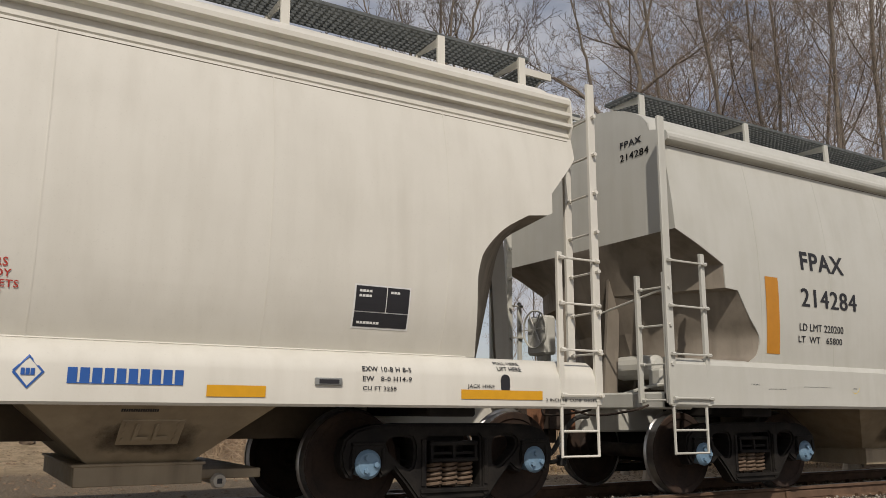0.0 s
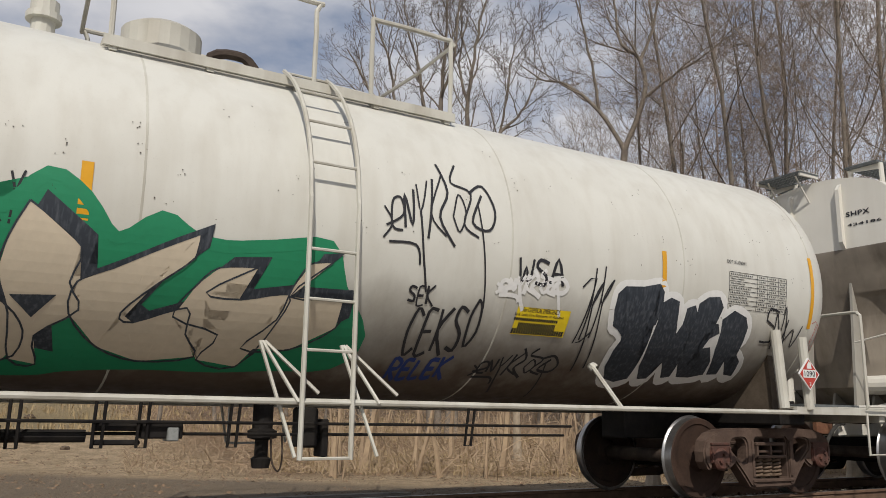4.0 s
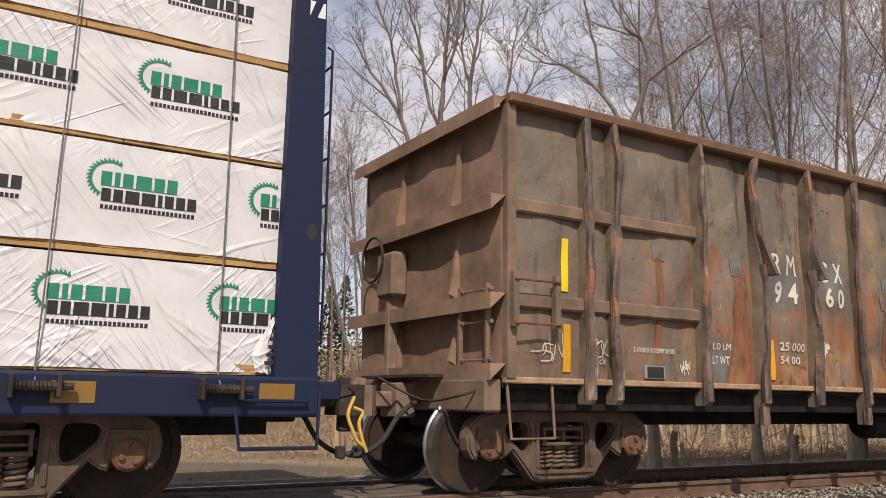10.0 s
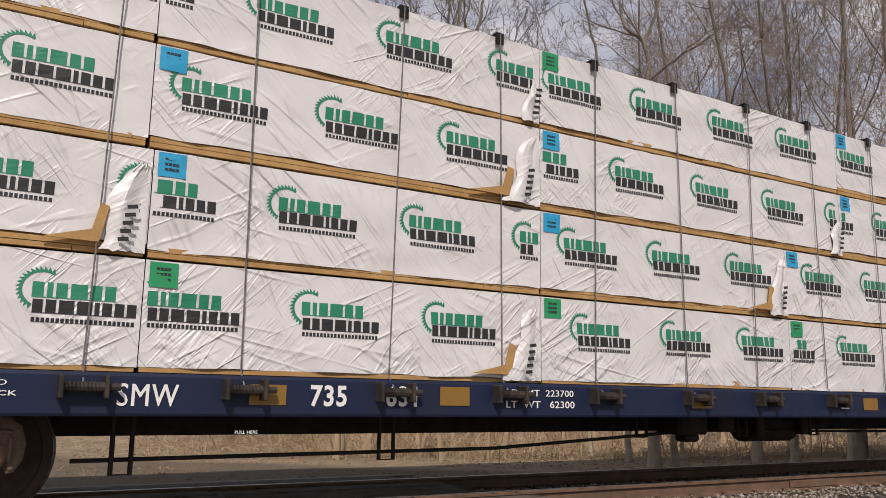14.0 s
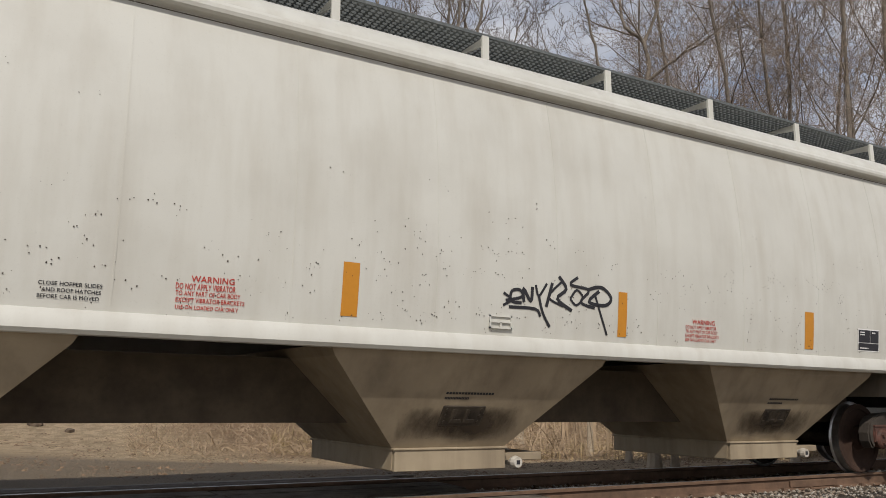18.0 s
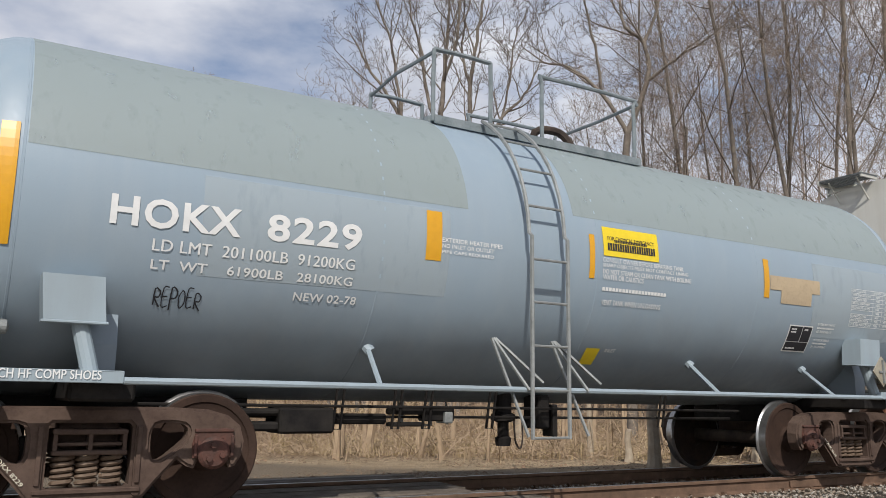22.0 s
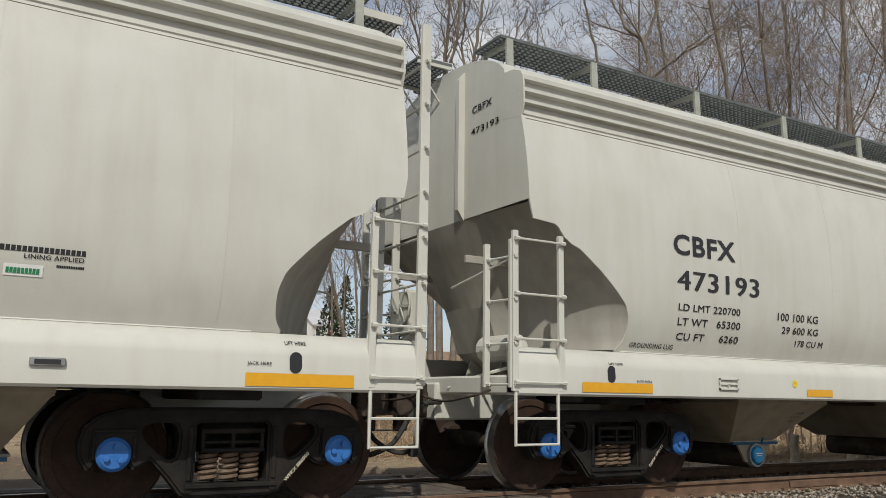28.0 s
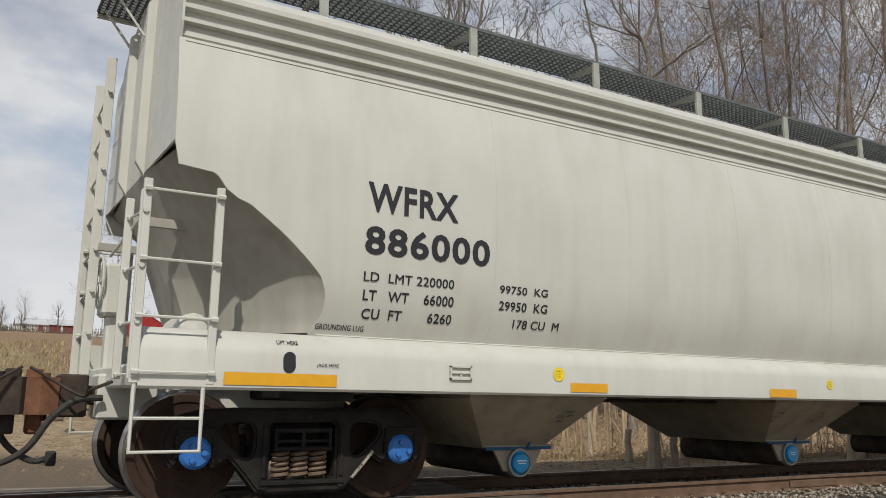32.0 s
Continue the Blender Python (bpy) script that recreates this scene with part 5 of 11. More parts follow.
    # lift hole
    for X in (X0 + 1.10, X1 - 1.07):
        if not old:
            bm = bmesh.new()
            n = 14
            bm.faces.new([bm.verts.new((L(X) + 0.052 * math.cos(q * 2 * math.pi / n), 0, 1.15 + 0.052 * math.sin(q * 2 * math.pi / n) + (0.03 if math.sin(q * 2 * math.pi / n) > 0 else -0.03))) for q in range(n)])
            decal(bm, lambda x, z: -1.618, INK, car, "lift_hole", "dark oval lifting hole", 1.0, 0.003)
    return car, L, skin


FLAT = lambda x, z: -1.621 if z < 1.2 else -lerp([(1.2, 1.621), (1.25, 1.608), (1.30, 1.573), (1.345, 1.523), (1.4, 1.5)], z)
FLAT_OLD = lambda x, z: -1.626
STYLE_BLUE = (BLACK_STEEL, CAP_BLUE, WHEEL_FACE)
STYLE_PALE = (BLACK_STEEL, CAP_PALE, WHEEL_DARK)
STYLE_RED = (TRUCK_DUST, CAP_RED, WHEEL_FACE)
STYLE_OLD = (grimy("dark_dusty_truck_casting", (0.036, 0.030, 0.026), (0.065, 0.055, 0.046), 4.0, 0.85, 0.4), CAP_RED, WHEEL_FACE)
STYLE_DARK = (TRUCK_BROWN, grimy("rusty_orange_bearing_steel", (0.20, 0.105, 0.058), (0.095, 0.060, 0.042), 7.0, 0.8, 0.3), WHEEL_DARK)


def words(car, L, skin, rows, mat=INK):
    for text, xa, za, xb, zb in rows:
        letters(text, L(xa), za, L(xb), zb, skin, mat, car)


wf, L, skin = hopper("covered_hopper_car", "pale grey covered hopper car with blue outlet caps", -37.27, -17.92, (-35.83, -19.29), GREY_CAR, "round", (-33.35, -29.20, -25.28, -21.15), STYLE_BLUE, CUT_ROUND)
cb, Lc, skin_c = hopper("covered_hopper_car", "pale grey covered hopper car with blue caps and black lettering", -16.88, 2.49, (-15.27, 1.03), GREY_CAR, "round", (-12.70, -8.80, -4.90, -1.05), STYLE_BLUE, CUT_ROUND)
ag, La, skin_a = hopper("covered_hopper_car", "weathered white covered hopper car with black sprayed tags", 16.86, 34.26, (18.47, 32.80), OLD_CAR, "old", (20.6, 25.4, 29.78), STYLE_OLD, CUT_OLD, 1.29, 3.86)
sh, Ls, skin_s = hopper("covered_hopper_car", "short cream white covered hopper car with pale blue bearing caps", 92.75, 104.08, (94.15, 102.79), WHITE_CAR, "round_gravity", (96.67, 100.07), STYLE_PALE, CUT_TALL)
fp, Lf, skin_f = hopper("covered_hopper_car", "pale grey covered hopper car with a plain top chord", 105.14, 122.6, (106.92, 120.8), GREY_CAR, "old", (109.9, 113.9, 117.9), STYLE_PALE, CUT_HEAD, 0.96, 4.08)
for car, LL, X, text in ((wf, L, -19.29, "WFRX 886000"), (wf, L, -35.83, "WFRX 886000"), (cb, Lc, 1.03, "CBFX 473193"), (cb, Lc, -15.27, "CBFX 473193"), (ag, La, 32.80, "AGPX 11159")):
    frame_number(car, LL(X) + 0.53, text, 0.335)
frame_number(ag, La(18.47) - 0.53, "AGPX 11159", 0.345, 48)
for xa, xb in ((18.23, 18.68), (32.32, 32.82)):
    part("jacking_pad", boxes((La(xa), La(xb), -1.64, -1.45, 1.0, 1.36), bevel=0.015), OLD_CAR, ag, "steel jacking pad with a pull hole")
bm = bmesh.new()
lathe(bm, [(-1.645, 0.0), (-1.645, 0.052), (-1.635, 0.052)], 18, 1, (La(18.475), 0, 1.16))
part("pull_hole", bm, INK, ag, "round dark pull hole")
letters("PULL HERE", La(18.36), 1.285, La(18.60), 1.315, lambda x, z: -1.641, INK, ag)
letters("JACK HERE", La(18.40), 1.03, La(18.62), 1.055, lambda x, z: -1.641, INK, ag)
# ---- tank cars ----
def tank_car(name, label, X0, X1, trucks, tip0, tip1, R, zc, mat, style, head, top):
    xc = (X0 + X1) / 2
    car = empty(name, label, "tank car", pose(xc, 0, 0), "tank cars of the train")
    L = lambda X: X - xc
    a, b = L(tip0), L(tip1)
    prof = []
    for i in range(11):
        q = math.pi / 2 * i / 10
        prof.append((a + head - head * math.cos(q), R * math.sin(q) ** 0.82 if i else 0.0))
    n = 14
    for i in range(1, n):
        prof.append((a + head + (b - a - 2 * head) * i / n, R))
    prof += [(b - (x - a), r) for x, r in prof[:11][::-1]]
    bm = bmesh.new()
    lathe(bm, prof, 128, 0, (0, 0, zc))
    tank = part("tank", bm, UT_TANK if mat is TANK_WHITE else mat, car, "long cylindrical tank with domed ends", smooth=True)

    def radius(x):
        d = min(x - a, b - x)
        return R if d >= head else R * max(0.02, 1 - (1 - max(0.0, d) / head) ** 2) ** 0.41

    skin = lambda x, z: -math.sqrt(max(0.02, radius(x) ** 2 - (z - zc) ** 2))
    # raised weld rings
    mid = (tip0 + tip1) / 2
    for X in (76.92, 79.19, 82.66, 86.0, 88.27, 90.46) if mat is TANK_WHITE else (tip0 + head, tip1 - head, mid - 2.4, mid + 2.4, mid):
        bm = bmesh.new()
        lathe(bm, [(-0.012, R - 0.002), (-0.008, R + 0.003), (0.008, R + 0.003), (0.012, R - 0.002)], 64, 0, (L(X), 0, zc))
        part("weld_ring", bm, mat, tank, smooth=True)
    h = (X1 - X0) / 2
    pm = PLATE_BLUE if mat is TANK_BLUE else mat
    for s in (-1, 1):
        e = s * h
        # end platform: deck, side plates, end sill, stub sill
        x0, x1 = sorted((e, s * (h - 0.95)))
        pl = part("end_platform", boxes((x0, x1, -1.55, 1.55, 1.035, 1.06)), mat, car, "steel end platform")
        grating(car, x0, x1, -1.2, 1.2, 1.08, GRATE, 0.07, "platform_grating")
        x0, x1 = sorted((e, s * (h - 1.78)))
        for y in (-1, 1):
            part("side_plate", boxes((x0, x1, min(y * 1.60, y * 1.55), max(y * 1.60, y * 1.55), 0.965, 1.05), (x0, x1, min(y * 1.60, y * 1.45), max(y * 1.60, y * 1.45), 1.04, 1.052), bevel=0.004), pm, car)
        x0, x1 = sorted((e, s * (h - 0.12)))
        part("end_sill", boxes((x0, x1, -1.55, 1.55, 0.88, 1.06), bevel=0.01), mat, car)
        x0, x1 = sorted((s * (h + 0.10), s * (h - 3.1)))
        part("stub_sill", boxes((x0, x1, -0.21, 0.21, 0.66, 1.16), bevel=0.015), BLACK_STEEL, car)
        gear_end(car, s * (h + 0.16), s, RUST_STEEL)
        # saddle over the truck
        tx = L(trucks[0 if s < 0 else 1])
        bm = bmesh.new()
        slab(bm, [(-1.25, 1.0), (1.25, 1.0), (1.25, 1.25)] + [(R * 0.99 * math.sin(q), zc - R * 0.99 * math.cos(q)) for q in (0.95 - 1.9 * i / 12 for i in range(13))] + [(-1.25, 1.25)], 0, tx - 0.10, tx + 0.10)
        bmesh.ops.recalc_face_normals(bm, faces=bm.faces)
        part("saddle", bm, SADDLE_DIRT if mat is TANK_WHITE else mat, car, "dirty steel tank saddle")
        part("body_bolster", boxes((tx - 0.22, tx + 0.22, -1.45, 1.45, 0.84, 1.0), bevel=0.02), BLACK_STEEL, car)
        for y in (-1, 1):
            if mat is TANK_BLUE:
                part("saddle_post", bar([(tx - 0.10, y * 1.50, 1.03), (tx - 0.20, y * 1.44, 1.42)], 0.06, 12), pm, car, "round steel saddle post")
            else:
                part("saddle_post", bar([(tx + 0.16 * -s, y * 1.46, 1.03), (tx + 0.16 * -s, y * 1.40, zc - 0.62)], 0.062, 12), pm, car, "round steel saddle post")
            # end hand rail
            xr = s * (h - 0.30)
            hr = smooth_line([(xr, y * 1.52, 1.05), (xr, y * 1.52, 2.10), (xr + s * 0.01, y * 1.49, 2.22), (xr + s * 0.04, y * 1.38, 2.26), (xr + s * 0.10, y * 0.7, 2.26), (xr + s * 0.12, 0.0, 2.26)], 3)
            part("hand_rail", bar(hr, 0.022, 7), mat, car, "bent pipe hand rail")
            st = bar([(s * (h - 0.04), y * 1.60, 1.02), (s * (h - 0.04), y * 1.60, 0.50), (s * (h - 0.46), y * 1.60, 0.50), (s * (h - 0.46), y * 1.60, 1.0)], 0.016)
            part("stirrup_step", st, mat, car, "painted steel stirrup step")
            part("grab_iron", bar([(s * (h - 0.02), y * 1.62, 1.04), (s * (h - 0.02), y * 1.66, 1.07), (s * (h - 0.50), y * 1.66, 1.07), (s * (h - 0.50), y * 1.62, 1.04)], 0.011), mat, car)
        part("rail_post", bar([(s * (h - 0.19), 0.9, 1.05), (s * (h - 0.19), 0.9, 2.25)], 0.018), mat, car)
    # pipe rail along each side with braces to the tank
    ra, rb = -h + 1.78, h - 1.78
    zr = 1.32 if mat is TANK_BLUE else 1.43
    braces = (7.24, 11.23, 13.2) if mat is TANK_BLUE else (79.46, 81.63, 87.24)
    for y in (-1, 1):
        part("side_rail", bar([(ra, y * 1.60, 0.985), (rb, y * 1.60, 0.985)], 0.026, 8), pm, car, "long pipe side rail")
        for X in braces:
            x = L(X)
            part("rail_brace", bar([(x, y * 1.60, 0.98), (x + 0.12, y * math.sqrt(R * R - (zc - zr) ** 2), zr)], 0.024, 6), pm, car)
            part("brace_pad", bar([(x + 0.10, y * (math.sqrt(R * R - (zc - zr) ** 2) - 0.02), zr + 0.03), (x + 0.14, y * (math.sqrt(R * R - (zc - zr) ** 2) + 0.02), zr - 0.03)], 0.05, 8), pm, car)
    # ladder on the middle of each side
    for y in (-1, 1):
        x = L(top) - 0.22 * y * -1
        x0, x1 = x - 0.21, x + 0.21
        ang = [(1.66, 0.55), (1.66, zc + 0.05)] + [((R + 0.13) * math.cos(q), zc + (R + 0.13) * math.sin(q)) for q in (0.05 + 1.0 * i / 8 for i in range(9))]
        bm = bmesh.new()
        for xx in (x0, x1):
            tube(bm, [(xx, y * p, q) for p, q in ang], 0.021, 6)
        ld = part("ladder", bm, mat if mat is TANK_WHITE else GALV, car, "steel ladder curving onto the tank")
        zs = [0.56, 0.98, 1.38, 1.78, 2.18, 2.58]
        pts = [(1.66, z) for z in zs if z < zc] + [((R + 0.13) * math.cos(q), zc + (R + 0.13) * math.sin(q)) for q in (0.22, 0.48, 0.74, 1.0)]
        for p, q in pts:
            part("rung", bar([(x0, y * p, q), (x1, y * p, q)], 0.013), mat if mat is TANK_WHITE else GALV, ld)
        for xx in (x0 - 0.25, x1 + 0.02):
            for pa, pb in (((xx, y * 1.40, 1.45), (xx + 0.23, y * 1.64, 0.98)), ((xx - 0.02, y * 1.40, 1.45), (xx + 0.22, y * 1.64, 0.57)), ((xx + 0.02, y * 1.40, 1.45), (xx + 0.40, y * 1.62, 1.05))):
                part("ladder_brace", bar([pa, pb], 0.016, 5), mat if mat is TANK_WHITE else GALV, ld)
    for X in trucks:
        truck(car, L(X), style)
    CURVED.append(skin)
    return car, L, skin, tank


def top_platform(car, L, X0, X1, ladder_x, R, zc, mat, loops, dome, zt, yo, tall, wide):
    """Walkway, rails and fittings on top of the tank at its middle."""
    x0, x1 = L(X0), L(X1)
    for y in (-1, 1):
        ya, yb = sorted((y * (yo - 0.46), y * (yo + 0.02)))
        deck = part("top_walkway", boxes((x0, x1, ya - 0.02, ya, zt - 0.03, zt + 0.06)), mat, car, "slatted steel walkway beside the dome")
        part("kick_plate", boxes((x0, x1, yb, yb + 0.02, zt - 0.03, zt + 0.06)), mat, deck)
        n = int((yb - ya) / 0.055)
        for j in range(1, n):
            yy = ya + (yb - ya) * j / n
            part("slat", boxes((x0, x1, yy - 0.009, yy + 0.009, zt - 0.01, zt + 0.045)), mat, deck)
        for k in range(5):
            x = x0 + (x1 - x0) * (k + 0.1) / 4.2
            part("walkway_bearer", boxes((x - 0.03, x + 0.03, ya, yb, zt - 0.06, zt - 0.012)), mat, deck)
        for xa, xb, drop in loops:
            a, b = L(xa), L(xb)
            yy = y * yo
            part("top_rail", bar(smooth_line([(a, yy, zt), (a, yy, zt + tall - 0.08), (a + 0.07, yy, zt + tall), (b - 0.07, yy, zt + tall), (b, yy, zt + tall - 0.08), (b, yy, zt)], 3), 0.024, 7), mat, car, "bent pipe guard rail")
    for s, xe in ((-1, x0), (1, x1)):
        part("top_rail", bar([(xe, -yo, zt + tall - 0.03), (xe + s * 0.05, 0, zt + tall - 0.02), (xe, yo, zt + tall - 0.03)], 0.022, 6), mat, car)
    bm = bmesh.new()
    lathe(bm, [(0.0, wide), (0.15 * dome, wide), (0.16 * dome, wide + 0.04), (0.20 * dome, wide + 0.04), (0.21 * dome, wide), (0.44 * dome, wide), (0.49 * dome, wide * 0.8), (0.50 * dome, 0.0)], 24, 2, (L(ladder_x), 0, zc + R - 0.10))
    part("manway", bm, mat, car, "bolted round manway cover", smooth=False)
    bm = bmesh.new()
    lathe(bm, [(0.0, 0.10), (0.30 * dome, 0.10), (0.30 * dome, 0.15), (0.36 * dome, 0.15), (0.36 * dome, 0.12), (0.48 * dome, 0.12), (0.52 * dome, 0.05), (0.53 * dome, 0.0)], 14, 2, (L(ladder_x) - 1.02, -0.05, zc + R - 0.10))
    part("safety_valve", bm, mat, car, "stubby relief valve")
    bm = bmesh.new()
    tube(bm, smooth_line([(L(ladder_x) + 0.5, 0.1, zc + R - 0.05), (L(ladder_x) + 0.5, 0.1, zc + R + 0.3), (L(ladder_x) + 0.8, 0.0, zc + R + 0.32), (L(ladder_x) + 0.95, -0.1, zc + R + 0.1)], 4), 0.05, 8)
    part("valve_pipe", bm, DARK_STEEL, car)


TOP_STEEL = grimy("grey_blue_walkway_steel", (0.15, 0.18, 0.19), (0.25, 0.28, 0.29), 6.0, 0.55, 0.2)
ut, Lu, skin_u, ut_tank = tank_car("tank_car", "white tank car with sprayed graffiti and a dirt-streaked belly", 75.75, 91.67, (77.40, 90.02), 76.10, 91.32, 1.52, 2.55, TANK_WHITE, STYLE_RED, 0.86, 84.35)
hk, Lh, skin_h, hk_tank = tank_car("tank_car", "grey-blue tank car with white lettering and brown trucks", 3.48, 15.90, (5.15, 14.25), 3.80, 15.58, 1.49, 2.35, TANK_BLUE, STYLE_RED, 0.70, 9.16)
top_platform(ut, Lu, 82.35, 85.7, 82.97, 1.52, 2.55, TANK_WHITE, ((82.41, 84.18, 0), (84.77, 85.66, 0)), 1.0, 3.84, 0.9, 0.86, 0.37)
top_platform(hk, Lh, 8.17, 11.0, 9.6, 1.49, 2.35, TOP_STEEL, ((8.17, 8.87, 0), (9.56, 10.93, 0)), 0.5, 3.67, 0.75, 0.78, 0.30)
for X in (5.15, 14.25):
    frame_number(hk, Lh(X) - 0.52, "HOKX 8229", 0.365, 48)


def rigging(car, L, c):
    """Brake gear, rods and the bottom outlet slung under a tank about its middle c."""
    part("brake_cylinder", boxes((L(c - 2.45), L(c - 1.95), -0.85, -0.45, 0.58, 0.80), (L(c - 2.9), L(c - 2.4), -0.80, -0.55, 0.60, 0.68), (L(c - 2.9), L(c - 2.4), -0.80, -0.55, 0.73, 0.79), bevel=0.02), BLACK_STEEL, car, "black brake cylinder and lever")
    bm = bmesh.new()
    tube(bm, [(L(c - 1.95), -0.62, 0.70), (L(c - 1.35), -0.62, 0.70)], 0.05, 10)
    part("push_rod", bm, BLACK_STEEL, car)
    part("slack_adjuster", boxes((L(c - 1.3), L(c - 0.95), -0.70, -0.55, 0.74, 0.80), (L(c - 1.3), L(c - 0.95), -0.70, -0.55, 0.63, 0.67), (L(c - 0.95), L(c - 0.62), -0.70, -0.55, 0.68, 0.82), bevel=0.01), BLACK_STEEL, car)
    part("clevis", boxes((L(c - 0.75), L(c - 0.66), -0.74, -0.55, 0.66, 0.77), bevel=0.01), GALV, car)
    for z, y in ((0.705, -0.62), (0.80, -0.75)):
        part("brake_rod", bar([(L(c - 3.6), y, z + 0.02), (L(c + 3.4), y, z)], 0.014, 6), BLACK_STEEL, car)
    for d in (-1.9, -1.31, -0.98, -0.25, 2.1):
        part("rod_hanger", bar([(L(c + d), -0.78, 1.0), (L(c + d), -0.70, 0.61), (L(c + d) + 0.07, -0.70, 0.61), (L(c + d) + 0.07, -0.78, 1.0)], 0.014, 5), BLACK_STEEL, car)
    bm = bmesh.new()
    lathe(bm, [(0.42, 0.0), (0.42, 0.075), (0.50, 0.09), (0.52, 0.06), (0.66, 0.06), (0.68, 0.13), (0.74, 0.13), (0.76, 0.09), (1.0, 0.09)], 14, 2, (L(c + 0.13), -0.45, 0))
    part("bottom_outlet", bm, BLACK_STEEL, car, "capped bottom outlet valve")
    bm = bmesh.new()
    box(bm, L(c + 0.42), L(c + 0.56), -0.7, -0.4, 0.60, 0.95, 0.02)
    box(bm, L(c + 0.60), L(c + 0.66), -0.7, -0.5, 0.52, 0.85, 0.01)
    part("outlet_lever", bm, BLACK_STEEL, car)
    part("chain", bar(smooth_line([(L(c + 0.16), -0.60, 0.70), (L(c + 0.18), -0.60, 0.48), (L(c + 0.24), -0.60, 0.40), (L(c + 0.27), -0.60, 0.50), (L(c + 0.26), -0.60, 0.72)], 4), 0.010, 4), DARK_STEEL, car, "hanging safety chain")


rigging(hk, Lh, 9.12)
rigging(ut, Lu, 83.9)


def repaint(name, col, col2, most):
    """A thin coat of another tint, uneven where it wears through."""
    m, t, b = nodes_of(name)
    t.links.new(mixc(t, noise_node(t, 1.5, 6), col, col2), b.inputs["Base Color"])
    b.inputs["Roughness"].default_value = 0.45
    t.links.new(ramp(t, noise_node(t, 7.0, 6, (1, 1, 0.3)), 0.25, 0.45, most * 0.75, most), b.inputs["Alpha"])
    return m


TOP_GREEN = repaint("grey_green_repaint", (0.375, 0.43, 0.42), (0.355, 0.41, 0.40), 0.5)
SIDE_PALE = repaint("pale_blue_repaint", (0.43, 0.50, 0.54), (0.39, 0.46, 0.50), 0.6)


def arc_panel(x0, x1, a0, a1, R, zc, mat, parent, name, label):
    """A coat of paint on the near side of a tank between two angles above the middle, in degrees."""
    rows = [[(x0 + (x1 - x0) * j / 12, -(R + 0.0025) * math.cos(radians(q)), zc + (R + 0.0025) * math.sin(radians(q))) for j in range(13)]
            for q in (a0 + (a1 - a0) * i / max(4, int(abs(a1 - a0) / 2.5)) for i in range(max(4, int(abs(a1 - a0) / 2.5)) + 1))]
    part(name, sheet(rows, 0.001), mat, parent, label, smooth=True)


arc_panel(Lh(4.52), Lh(8.15), 10, 78, 1.49, 2.35, TOP_GREEN, hk, "repainted_top", "grey-green repainted upper tank")
arc_panel(Lh(9.4), Lh(14.85), 14, 78, 1.49, 2.35, TOP_GREEN, hk, "repainted_top", "grey-green repainted upper tank")
arc_panel(Lh(5.75), Lh(7.95), -22, 8, 1.49, 2.35, SIDE_PALE, hk, "repainted_panel", "paler repainted panel")
arc_panel(Lh(13.1), Lh(14.85), -26, 9, 1.49, 2.35, SIDE_PALE, hk, "repainted_panel", "paler repainted panel")
